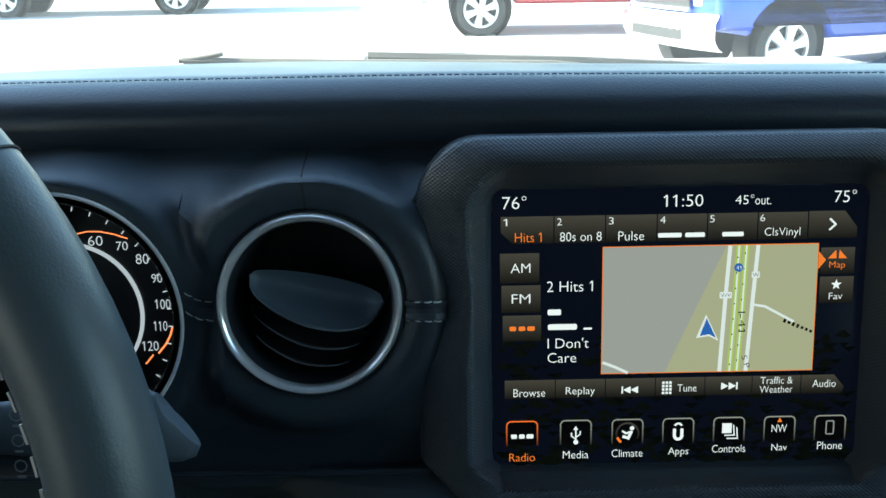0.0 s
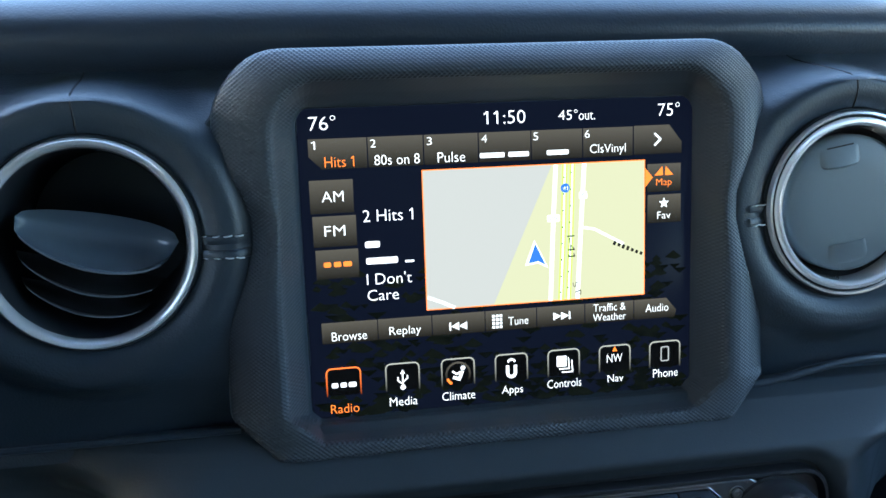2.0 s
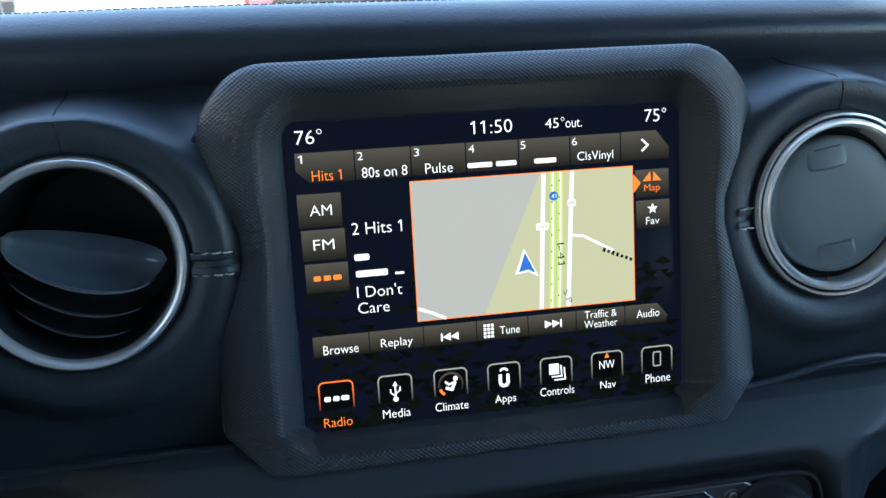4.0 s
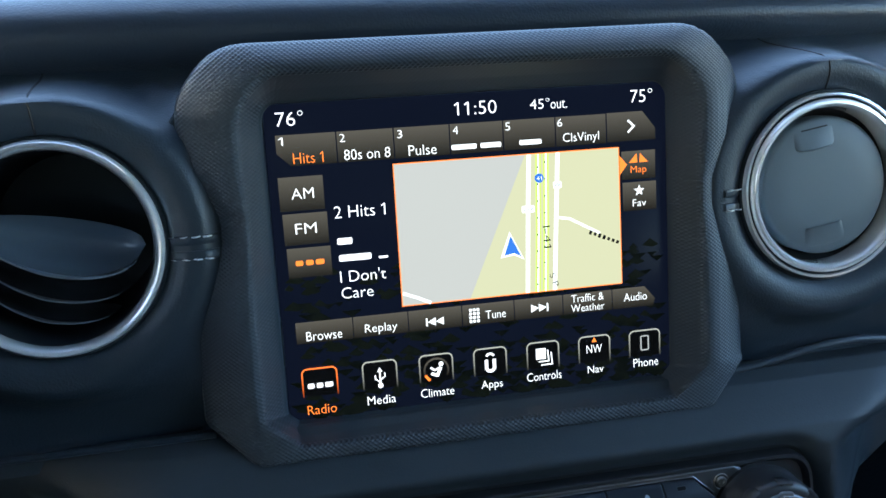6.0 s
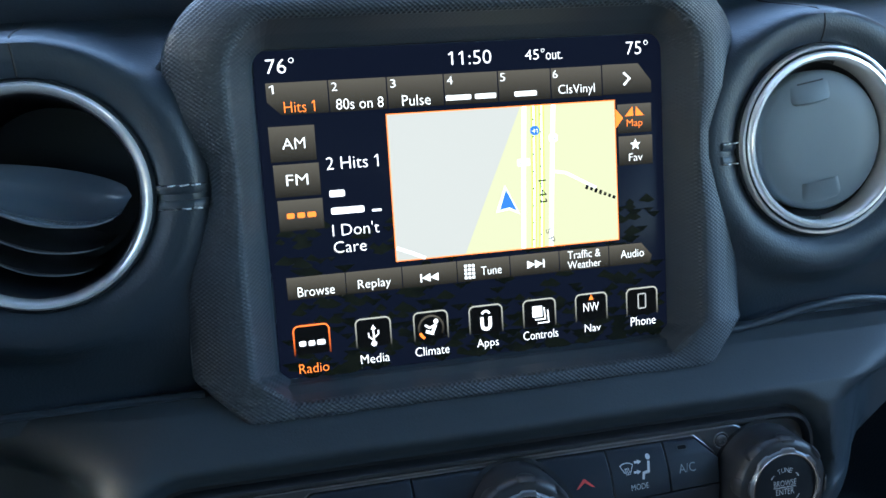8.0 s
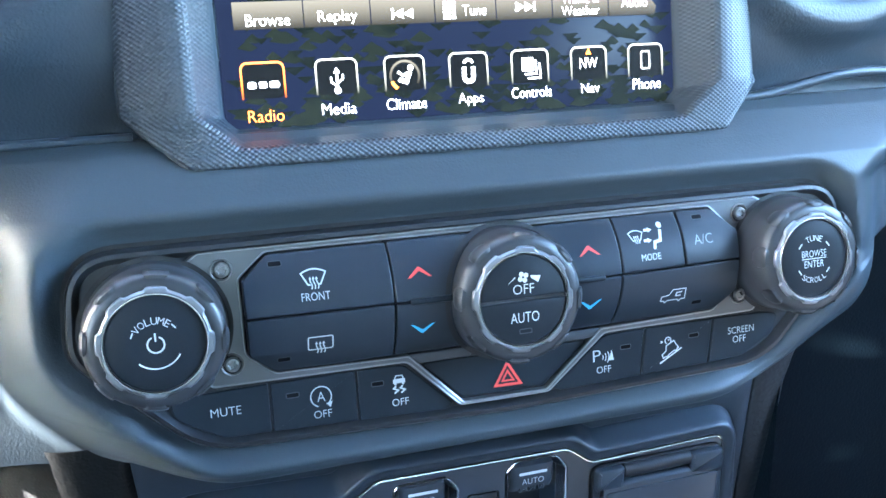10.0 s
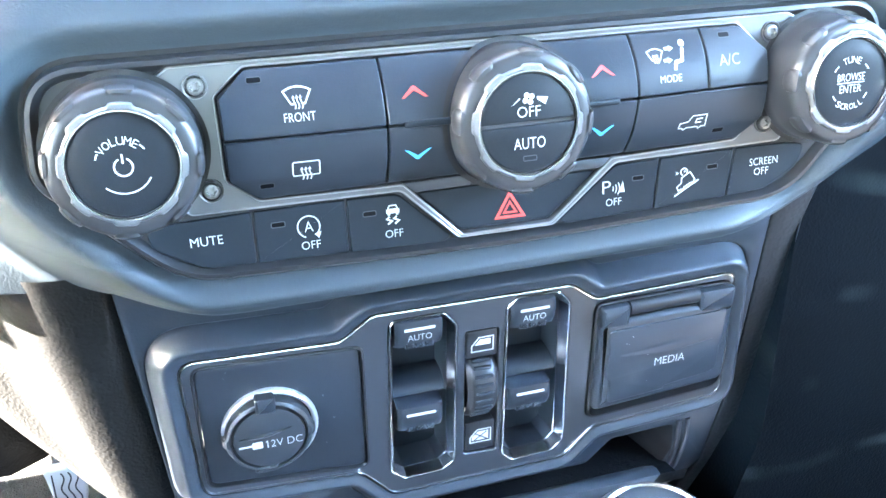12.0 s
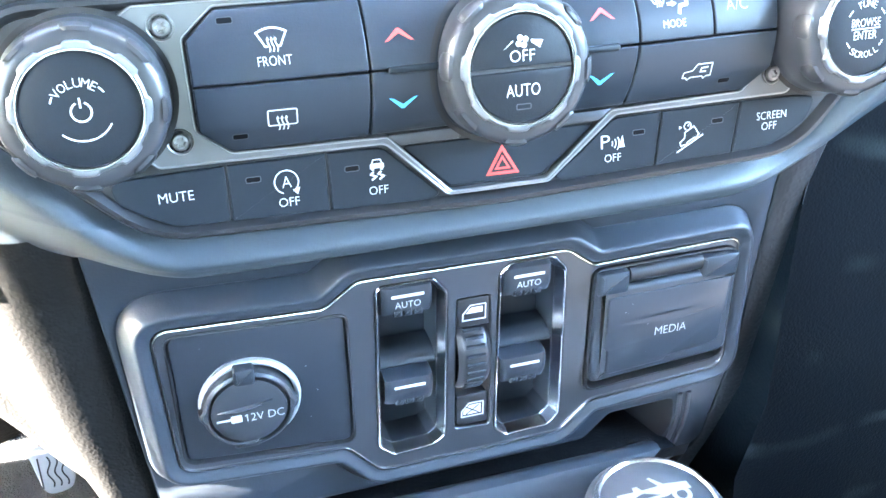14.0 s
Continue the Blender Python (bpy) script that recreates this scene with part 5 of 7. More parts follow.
for well, xa, xb in ((WELL_L, -0.0334, -0.0140), (WELL_R, 0.0145, 0.0340)):
    bm = bmesh.new()
    loft(bm, [at_y(inset(well, 0.0), 0.0116), at_y(inset(well, 0.0004), 0.0112), at_y(inset(well, 0.0008), 0.0115), at_y(inset(well, 0.0022), 0.0172), at_y(inset(well, 0.0026), 0.0178)])
    part("well_lining", leaned(bm), CHROME, bank, "bright chamfered edge of a switch well")
    bm = bmesh.new()
    loft(bm, [at_y(inset(well, 0.0025), 0.0174), at_y(inset(well, 0.0030), 0.034)], cap1=True)
    part("well", leaned(bm), WELLGREY, bank, "glossy black switch well")
    bm = bmesh.new()
    xm = (xa + xb) / 2
    x_l, x_r = min(p[0] for p in well) + 0.0026, max(p[0] for p in well) - 0.0026
    loft(bm, [[(x_l, y, z), (x_r, y, z)] for y, z in ((0.033, -0.2520), (0.0265, -0.2535), (0.0222, -0.2556), (0.0200, -0.2580), (0.0194, -0.2600), (0.0202, -0.2612), (0.033, -0.2640))], closed=False)
    part("divider", leaned(bm), WELLGREY, bank)
    for z, text in ((-0.2208, True), (-0.2622, False)):
        prof = [(0.030, z + 0.002), (0.0145, z + 0.0015), (0.0110, z), (0.0100, z - 0.003), (0.0105, z - 0.0085), (0.0125, z - 0.0118), (0.0160, z - 0.0125), (0.030, z - 0.0122)]
        bm = bmesh.new()
        xs = [xa, xa + 0.0008, xa + 0.0022, xb - 0.0022, xb - 0.0008, xb]
        ins = [0.0016, 0.0005, 0, 0, 0.0005, 0.0016]
        rows = [[(x, y + d if y < 0.02 else y, zz) for y, zz in prof] for x, d in zip(xs, ins)]
        loft(bm, rows, closed=False)
        for row in (rows[0], rows[-1]):
            bm.faces.new([bm.verts.new(p) for p in row])
        sw = part("window_switch", leaned(bm), LOWKEY, bank, "black window switch with a white bar")
        bm = bmesh.new()
        flat(bm, rect(xm, z - 0.0030, 0.0125, 0.0013, 0.0004), 0.0097)
        if text:
            letters(bm, "AUTO", xm, z - 0.0068, 0.0098, 0.0027, 0.0099)
        part("print", leaned(bm), WHITEPRINT, sw)
        for k in range(3):
            bm = bmesh.new()
            rbox(bm, (xm - 0.0055 + k * 0.0040, 0.0112, z - 0.0126), (xm - 0.0020 + k * 0.0040, 0.015, z - 0.0096), 0.0006)
            part("ridge", leaned(bm), LOWKEY, sw)
# middle slot: two keys and a thumb wheel
for za, zb in ((-0.2310, -0.2440), (-0.2770, -0.2925)):
    bm = bmesh.new()
    plate(rpoly([(-0.0039, zb, 0.001), (0.0098, zb, 0.001), (0.0094, za, 0.001), (-0.0037, za, 0.001)], 3), 0.0125, 0.025, 0.0006, bm)
    lk = part("lock_key", leaned(bm), PIANO, bank, "glossy black window key")
    z = (za + zb) / 2
    bm = bmesh.new()
    stroke(bm, [(-0.0016, z - 0.0032), (-0.0016, z - 0.0004), (0.0014, z + 0.0034), (0.0076, z + 0.0034), (0.0076, z - 0.0032)], 0.0005, 0.0122, True)
    if za > -0.25:
        flat(bm, [(-0.0004, z - 0.0002), (0.0018, z + 0.0024), (0.0064, z + 0.0024), (0.0064, z - 0.0002)], 0.0122)
    else:
        flat(bm, [(-0.0008, z - 0.0022), (-0.0008, z - 0.0004), (0.0018, z + 0.0024), (0.0066, z + 0.0024), (0.0066, z - 0.0022)], 0.0123)
    part("print", leaned(bm), WHITEPRINT, lk)
    if za < -0.25:
        bm = bmesh.new()
        stroke(bm, [(0.0002, z - 0.0020), (0.0058, z + 0.0020)], 0.0006, 0.0121)
        stroke(bm, [(0.0002, z + 0.0018), (0.0058, z - 0.0020)], 0.0006, 0.0121)
        part("print", leaned(bm), PIANO, lk)
bm = bmesh.new()
loops = []
for k in range(33):
    a = radians(-78 + 156 * k / 32)
    for_r = 0.0165
    z, y = -0.2598 + for_r * math.sin(a), 0.0225 - 0.0150 * math.cos(a)
    loops.append([(-0.0038, y + 0.0022, z), (-0.0022, y + 0.0004, z), (-0.0016, y, z), (0.0074, y, z), (0.0080, y + 0.0004, z), (0.0096, y + 0.0022, z)])
loft(bm, loops, closed=False)
wheel = part("thumb_wheel", leaned(bm), RUBBER, bank, "ribbed grey thumb wheel")
for k in range(9):
    a = radians(-56 + 14 * k)
    z, y = -0.2598 + 0.0165 * math.sin(a), 0.0225 - 0.0150 * math.cos(a)
    bm = bmesh.new()
    rbox(bm, (-0.0010, y - 0.0009, z - 0.0008), (0.0068, y + 0.0012, z + 0.0008), 0.0004)
    part("rib", leaned(bm), LOWKEY, wheel)

# power socket
socket = thing("power_socket", (-0.085, 0.03, -0.268), "black capped power socket with a bright ring in a black panel", "power socket")
bm = bmesh.new()
plate(inset(DCP, 0.0008), 0.0126, 0.03, 0.0006, bm)
part("socket_panel", leaned(bm), LOWKEY, socket, "matt black panel")
bm = bmesh.new()
loft(bm, [at_y(inset(DCP, -0.0008), 0.0124), at_y(inset(DCP, -0.0006), 0.0114), at_y(inset(DCP, 0.0), 0.0112), at_y(inset(DCP, 0.0004), 0.0118), at_y(inset(DCP, 0.0006), 0.0140)])
part("bright_edge", leaned(bm), PIANO, socket)
SC = (-0.0845, -0.2588)
bm = bmesh.new()
lathe(bm, SC, [(0.0190, 0.0140), (0.0189, 0.0118), (0.0185, 0.0104), (0.0178, 0.0098), (0.0168, 0.0102), (0.0164, 0.0130)], 56, cap1=False)
part("bright_ring", leaned(bm), PALERING, socket, "bright metal ring")
bm = bmesh.new()
lathe(bm, (SC[0] - 0.0010, SC[1] - 0.0012), [(0.0172, 0.0130), (0.0171, 0.0086), (0.0165, 0.0066), (0.0154, 0.0058), (0.0149, 0.0059), (0.0146, 0.0085), (0.0140, 0.0085), (0.0137, 0.0058), (0.0120, 0.0052), (0.0060, 0.0048)], 72, lambda a, r, y: r + (0.0010 if r > 0.0150 and (abs(math.cos(a)) > 0.985) else 0))
cap = part("socket_cap", leaned(bm), CAPBLACK, socket, "black rubber cap")
rbox_parts = (("hinge_tab", LOWKEY, (-0.0896, 0.0044, -0.2480), (-0.0820, 0.0125, -0.2408)), ("lift_tab", CAPBLACK, (-0.0925, 0.0060, -0.2772), (-0.0830, 0.014, -0.2735)))
for name, mat, lo, hi in rbox_parts:
    bm = bmesh.new()
    rbox(bm, lo, hi, 0.0012)
    part(name, leaned(bm), mat, cap)
# a shallow crescent grip across the lid
bm = bmesh.new()
loft(bm, [[(-0.0970 + 0.0200 * t, y - 0.0006 * math.sin(math.pi * t), -0.2578 + 0.0022 * t - 0.0018 * math.sin(math.pi * t) * d) for t in span(0, 1, 11)] for y, d in ((0.0048, -0.1), (0.0040, 0.5), (0.0049, 1.1))], closed=False)
part("grip_ridge", leaned(bm), CAPBLACK, cap)
bm = bmesh.new()
letters(bm, "12V DC", -0.0803, -0.2617, 0.0142, 0.0034, 0.0040)
flat(bm, rect(-0.0946, -0.2614, 0.0060, 0.0009), 0.0040)
flat(bm, rect(-0.0905, -0.2615, 0.0040, 0.0032, 0.0005), 0.0040)
part("lettering", leaned(bm), WHITEPRINT, cap)

# media hatch
hatch = thing("media_hatch", (0.082, 0.03, -0.283), "black closed media port hatch with a hinged lid", "hatch")
bm = bmesh.new()
loft(bm, [at_y(inset(HATCH, 0.0002), 0.0120), at_y(inset(HATCH, 0.0002), 0.0106), at_y(inset(HATCH, 0.0012), 0.0104), at_y(inset(HATCH, 0.0016), 0.0160), at_y(inset(HATCH, 0.004), 0.0170)], cap1=True)
part("hatch_frame", leaned(bm), PIANO, hatch)
bm = bmesh.new()
hin = rpoly([(0.0528, -0.2352, 0.001), (0.1160, -0.2346, 0.001), (0.1172, -0.2772, 0.005), (0.0535, -0.2815, 0.003)], 5)
loft(bm, [at_y(hin, 0.017)] + [at_y(inset(hin, 0.0034 * (1 - math.cos(a))), 0.0104 - 0.0034 * math.sin(a)) for a in span(0, math.pi / 2, 9)], cap1=True)
HATCHLID = material("hatch_lid_plastic", (0.027, 0.033, 0.042), 0.30, spec=0.45, bump=("noise", 0.0007, 0.00004), vary=0.12, rough_vary=0.05)
lid = part("hatch_lid", leaned(bm), HATCHLID, hatch, "black plastic lid")
for xa, xb in ((0.0530, 0.0664), (0.0985, 0.1156)):
    bm = bmesh.new()
    rbox(bm, (xa, 0.0066, -0.2390), (xb, 0.017, -0.2282), 0.0018)
    part("hinge", leaned(bm), HATCHLID, lid)
bm = bmesh.new()
box(bm, (0.0660, 0.0125, -0.2375), (0.0990, 0.0165, -0.2284))
part("hinge_recess", leaned(bm), DEEP, lid)
bm = bmesh.new()
tube(bm, [(0.0664, 0.0104, -0.2314), (0.0985, 0.0104, -0.2308)], 0.0036, 16)
part("hinge_pin", leaned(bm), PIANO, lid)
bm = bmesh.new()
pan = rpoly([(0.0572, -0.2398, 0.002), (0.1126, -0.2388, 0.002), (0.1128, -0.2555, 0.001), (0.1115, -0.2575, 0.001), (0.1118, -0.2708, 0.005), (0.0870, -0.2738, 0.001), (0.0858, -0.2755, 0.001), (0.0592, -0.2775, 0.002), (0.0590, -0.2655, 0.001), (0.0574, -0.2635, 0.001), (0.0570, -0.2580, 0.001), (0.0578, -0.2560, 0.001)], 3)
plate(pan, 0.0062, 0.010, 0.0008, bm)
part("lid_panel", leaned(bm), HATCHLID, lid)
bm = bmesh.new()
loft(bm, [[(0.0605, 0.0064, -0.2530), (0.087, 0.0048, -0.2506), (0.1110, 0.0064, -0.2510)], [(0.0605, 0.0066, -0.2536), (0.087, 0.0040, -0.2540), (0.1110, 0.0066, -0.2522)], [(0.0605, 0.0066, -0.2540), (0.087, 0.0064, -0.2548), (0.1110, 0.0066, -0.2526)]], closed=False)
part("lid_ridge", leaned(bm), HATCHLID, lid)
bm = bmesh.new()
letters(bm, "MEDIA", 0.0870, -0.2592, 0.0144, 0.0038, 0.0058)
part("lettering", leaned(bm), WHITEPRINT, lid)

# ---- round vents, stitched straps, instruments, steering wheel ----
EDGE_GLINT = material("vane_edge_plastic", (0.16, 0.17, 0.19), 0.30, vary=0.1)
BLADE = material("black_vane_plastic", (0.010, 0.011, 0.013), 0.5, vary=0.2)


RINGCHROME = material("vent_ring_chrome", (0.96, 0.96, 0.97), 0.17, metal=0.65, vary=0.03, rough_vary=0.05)


def vent_ring(v, c, mat=RINGCHROME):
    bm = bmesh.new()
    prof = [(0.0424, -0.0060), (0.0426, -0.0112), (0.0422, -0.0128), (0.0414, -0.0137), (0.0405, -0.0137), (0.0396, -0.0130), (0.0387, -0.0114), (0.0383, -0.0092)]
    lathe(bm, c, prof, 96, cap1=False)
    return part("ring", bm, mat, v, "bright chrome ring")


vent = thing("air_vent", (VENT_L[0], 0.0, VENT_L[1] - 0.043), "round black air vent, open, in a chrome ring", "air vent", "dashboard vents")
vent_ring(vent, VENT_L)
bm = bmesh.new()
lathe(bm, VENT_L, [(0.0385, -0.0094), (0.0372, -0.004), (0.0366, 0.03), (0.034, 0.05)], 64)
part("barrel", bm, material("barrel_black", (0.018, 0.022, 0.028), 0.42, spec=0.35), vent, "black barrel")
bm = bmesh.new()
lathe(bm, VENT_L, [(0.0434, -0.0040), (0.0440, -0.0082), (0.0434, -0.0094), (0.0426, -0.0094), (0.0420, -0.0080)], 96, cap1=False)
part("collar", bm, BUTTON, vent)


def vane(parent, mid, half, reach, tilt, roll, thick=0.0012, name="vane", label="", y0=0.004, mat=BUTTON, hollow=0.0, round_=0.62, deep=0.0):
    """A curved flap: its far edge is a chord of the barrel, its near edge bows towards the driver and down."""
    cx, cz = VENT_L[0] + mid[0], VENT_L[1] + mid[1]
    bm, n = bmesh.new(), 28
    top, low = [], []
    for lay, off in ((top, 0.0), (low, -thick)):
        for i in range(9):
            t = i / 8
            row = []
            for k in range(n + 1):
                u = -1 + 2 * k / n
                bow = max(0.0, 1 - u * u) ** round_ * (1 + 0.18 * u)
                if deep:
                    # a spoon: it runs back from its near edge and turns upright at the far one
                    q = 1 - t
                    y = y0 - bow * reach * math.cos(radians(tilt)) + deep * bow * math.sin(math.pi * 0.72 * q)
                    z1 = -bow * reach * math.sin(radians(tilt))
                    z = z1 + (hollow * bow - z1) * (1 - math.cos(math.pi / 2 * q)) + off * (1 - abs(u))
                else:
                    dist = bow * reach * t
                    cup = 0.0022 * math.sin(math.pi * t) * bow
                    y = y0 - dist * math.cos(radians(tilt)) + cup
                    z = -dist * math.sin(radians(tilt)) + off * (1 - abs(u)) - cup * 0.4
                x, a = u * half, radians(roll)
                row.append((cx + x * math.cos(a) - z * math.sin(a), y, cz + x * math.sin(a) + z * math.cos(a)))
            lay.append(row)
    loft(bm, top, closed=False)
    loft(bm, low, closed=False)
    loft(bm, [top[-1], low[-1]], closed=False)
    blade = part(name, bm, mat, parent, label)
    # a thin pale tube draws the glint along the near edge
    bm = bmesh.new()
    tube(bm, low[-1][2:-2], 0.00034, 6)
    part("vane_edge", bm, EDGE_GLINT, blade, "thin rolled edge")
    return blade


# base far paler than the vanes': the flap's sheen is put into its colour
FLAP_PALE = material("flap_plastic", (0.120, 0.152, 0.190), 0.20, vary=0.15, rough_vary=0.05, coat=0.3)
vane(vent, (0.0015, 0.0040), 0.0325, 0.0225, 34, -13, 0.0014, "flap", "smooth black flap", 0.006, FLAP_PALE, 0.0065, 0.42, 0.026)
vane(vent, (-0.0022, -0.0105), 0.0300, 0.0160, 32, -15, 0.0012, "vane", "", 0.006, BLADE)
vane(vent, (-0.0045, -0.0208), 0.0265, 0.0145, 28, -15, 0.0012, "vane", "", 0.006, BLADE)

vent2 = thing("air_vent", (VENT_R[0], 0.0, VENT_R[1] - 0.043), "round air vent closed by a grey disc, chrome ringed", "air vent", "dashboard vents")
bm = bmesh.new()
lathe(bm, VENT_R, [(0.0424, -0.0060), (0.0426, -0.0108), (0.0421, -0.0122), (0.0412, -0.0124), (0.0407, -0.0112)], 96, cap1=False)
part("outer_lip", bm, RINGCHROME, vent2, "thin bright outer lip")
bm = bmesh.new()
lathe(bm, VENT_R, [(0.0408, -0.0113), (0.0402, -0.0108), (0.0397, -0.0112)], 96, cap1=False)
part("groove", bm, BUTTON, vent2)
bm = bmesh.new()
lathe(bm, VENT_R, [(0.0398, -0.0108), (0.0394, -0.0128), (0.0385, -0.0138), (0.0374, -0.0138), (0.0364, -0.0128), (0.0358, -0.0105), (0.0354, -0.002)], 96, cap1=False)
part("ring", bm, RINGCHROME, vent2, "bright chrome ring")
bm = bmesh.new()
lathe(bm, VENT_R, [(0.0434, -0.0040), (0.0440, -0.0082), (0.0434, -0.0094), (0.0426, -0.0094), (0.0420, -0.0080)], 96, cap1=False)
part("collar", bm, BUTTON, vent2)
bm = bmesh.new()
lathe(bm, VENT_R, [(0.0356, -0.002), (0.0330, 0.001), (0.0300, 0.002)], 72)
part("barrel", bm, DEEP, vent2, "black gap round the disc")
bm = bmesh.new()
lathe(bm, VENT_R, [(0.0318, 0.002), (0.0318, -0.0060), (0.0310, -0.0074), (0.0298, -0.0080), (0.018, -0.0084)], 72)
DISC = material("vent_disc_plastic", (0.120, 0.145, 0.160), 0.45, bump=("noise", 0.0007, 0.00005), vary=0.1)
disc = part("disc", bm, DISC, vent2, "dark grey closing disc")
for dx, dz, flip in ((-0.0060, 0.0218, 1), (-0.0002, -0.0222, -1)):
    # a scooped tab: flush at one edge, standing proud with a rounded lip at the other
    bm, rows = bmesh.new(), []
    tilt = radians(8)
    for t, lift, wide in ((-0.5, 0.0, 0.0080), (-0.42, -0.0003, 0.0086), (0.2, -0.0013, 0.0090), (0.42, -0.0018, 0.0086), (0.50, -0.0014, 0.0078), (0.56, 0.0002, 0.0070)):
        row = []
        for u, e in ((-1.12, 0.0), (-1.0, 0.6), (-0.8, 1.0), (0.0, 1.1), (0.8, 1.0), (1.0, 0.6), (1.12, 0.0)):
            x, z = u * wide, -t * 0.0088 - 0.0006 * (1 - u * u) * (t > 0.3)
            row.append((VENT_R[0] + dx + x * math.cos(tilt) - z * math.sin(tilt), -0.0082 + (lift * e if flip > 0 else (-0.0018 - lift) * e * (t < 0.5)), VENT_R[1] + dz + x * math.sin(tilt) + z * math.cos(tilt)))
        rows.append(row)
    loft(bm, rows, closed=False)
    part("finger_tab", bm, DISC, disc, "moulded finger tab")
bm = bmesh.new()
stroke(bm, [(VENT_R[0] - 0.0128, VENT_R[1] + 0.0255), (VENT_R[0] + 0.0004, VENT_R[1] + 0.0276)], 0.0007, -0.0086)
part("tab_slot", bm, DEEP, disc)

# seams over the vent collars
bm = bmesh.new()
for c in (VENT_L, VENT_R):
    pts = []
    for t in span(0, 1, 12):
        z = c[1] + 0.0435 + 0.034 * t
        x = c[0] - 0.0005 + (-0.0055 * smooth((t - 0.2) / 0.8) if c is VENT_L else -0.008 * smooth((t - 0.30) / 0.7))
        pts.append((x, face_y(x, z) + 0.0001, z))
    tube(bm, pts, 0.0005, 6)
setting("dash_seams", bm, DEEP, "black sewn seams above the vents", "seam")

def strap(xa, xb, z, tilt=0.0):
    s = thing("stitched_strap", ((xa + xb) / 2, 0.0, z), "black leather strap with two rows of pale stitching", "strap", "stitched straps")
    for side in (1, -1):
        bm = bmesh.new()
        rows = []
        for x in span(xa, xb, 8):
            yb = face_y(x, z) + 0.0004
            zt = z + tilt * ((xb - x) / (xb - xa)) ** 2
            rows.append([(x, yb + 0.002, zt + side * 0.0008), (x, yb - 0.0008, zt + side * 0.0012), (x, yb - 0.0016, zt + side * 0.0026), (x, yb - 0.0014, zt + side * 0.0044), (x, yb + 0.002, zt + side * 0.0062)])
        loft(bm, rows, closed=False)
        part("strap_half", bm, LEATHER, s)
        x = xa + 0.0006
        while x < xb - 0.003:
            yb = face_y(x, z) + 0.0004
            bm, zt, zu = bmesh.new(), z + tilt * ((xb - x) / (xb - xa)) ** 2, z + tilt * ((xb - x - 0.0034) / (xb - xa)) ** 2
            tube(bm, [(x, yb - 0.0010, zt + side * 0.0043), (x + 0.0017, yb - 0.0020, (zt + zu) / 2 + side * 0.0045), (x + 0.0034, yb - 0.0010, zu + side * 0.0046)], 0.00034, 5)
            part("stitch", bm, THREAD, s, "pale thread")
            x += 0.0044
    return s


strap(-0.1282, -0.1085, 0.0065)
strap(0.1110, 0.1196, 0.0065)
strap(-0.2300, -0.2150, 0.0068, 0.0055)

# instruments
INK = material("dial_black", (0.010, 0.010, 0.012), 0.35, vary=0.1)
DIAL_WHITE = material("dial_white", (0.05, 0.05, 0.05), 0.4, emit=(0.85, 0.88, 0.92, 0.135))
DIAL_ORANGE = material("dial_orange", (0.4, 0.1, 0.03), 0.4, emit=(1.0, 0.25, 0.08, 0.30))
cluster = thing("speedometer", (DIAL[0], 0.06, DIAL[1] - 0.066), "round black speedometer with white figures in a bright ring", "speedometer")
bm = bmesh.new()
n = 72
loops = []
for t, r, y in ((0, 0.0600, -0.002), (0.04, 0.0596, 0.002), (0.25, 0.0612, 0.015), (0.7, 0.0648, 0.042), (1, 0.0680, 0.062)):
    cx, cz = WELL[0] + (DIAL[0] - WELL[0]) * t, WELL[1] + (DIAL[1] - WELL[1]) * t
    loops.append([(cx + r * math.cos(math.tau * k / n), y, cz + r * math.sin(math.tau * k / n)) for k in range(n)])
loft(bm, loops, cap1=True)
part("hood_well", bm, INK, cluster, "black instrument well")
bm = bmesh.new()
lathe(bm, DIAL, [(0.0658, 0.0600), (0.0656, 0.0560), (0.0648, 0.0548), (0.0640, 0.0552), (0.0636, 0.0590)], 96, cap1=False)
part("outer_ring", bm, CHROME, cluster, "thin chrome ring")
bm = bmesh.new()
lathe(bm, DIAL, [(0.0640, 0.0596), (0.02, 0.0594)], 72)
dial = part("dial_plate", bm, INK, cluster)
# pale, barely metallic base stands in for this ring's bright reflection
bm = bmesh.new()
lathe(bm, WELL, [(0.0611, 0.001), (0.0611, -0.0060), (0.0604, -0.0074), (0.0594, -0.0070), (0.0589, 0.001)], 96, cap1=False)
part("mouth_ring", bm, material("mouth_ring_satin", (0.90, 0.91, 0.93), 0.28, metal=0.25, vary=0.04), cluster, "bright ring at the mouth of the well")
bm = bmesh.new()
lathe(bm, (-0.3095, -0.0090), [(0.0395, 0.0590), (0.0392, 0.0572), (0.0385, 0.0568), (0.0378, 0.0572), (0.0375, 0.0590)], 80, cap1=False)
part("inner_ring", bm, material("dial_ring_grey", (0.20, 0.21, 0.22), 0.35, emit=(0.85, 0.88, 0.92, 0.11)), dial, "pale inner ring")
for text, x, z, w in (("50", -0.3080, 0.0330, 0.0085), ("60", -0.2930, 0.0310, 0.0085), ("70", -0.2792, 0.0280, 0.0068), ("80", -0.2690, 0.0208, 0.0076), ("90", -0.2620, 0.0102, 0.0062), ("100", -0.2598, -0.0040, 0.0092), ("110", -0.2618, -0.0160, 0.0080), ("120", -0.2680, -0.0270, 0.0096)):
    bm = bmesh.new()
    letters(bm, text, x, z, w * 0.9, 0.0053 if w > 0.007 else 0.0047, 0.0586)
    part("figure", bm, DIAL_WHITE, dial)
bm = bmesh.new()
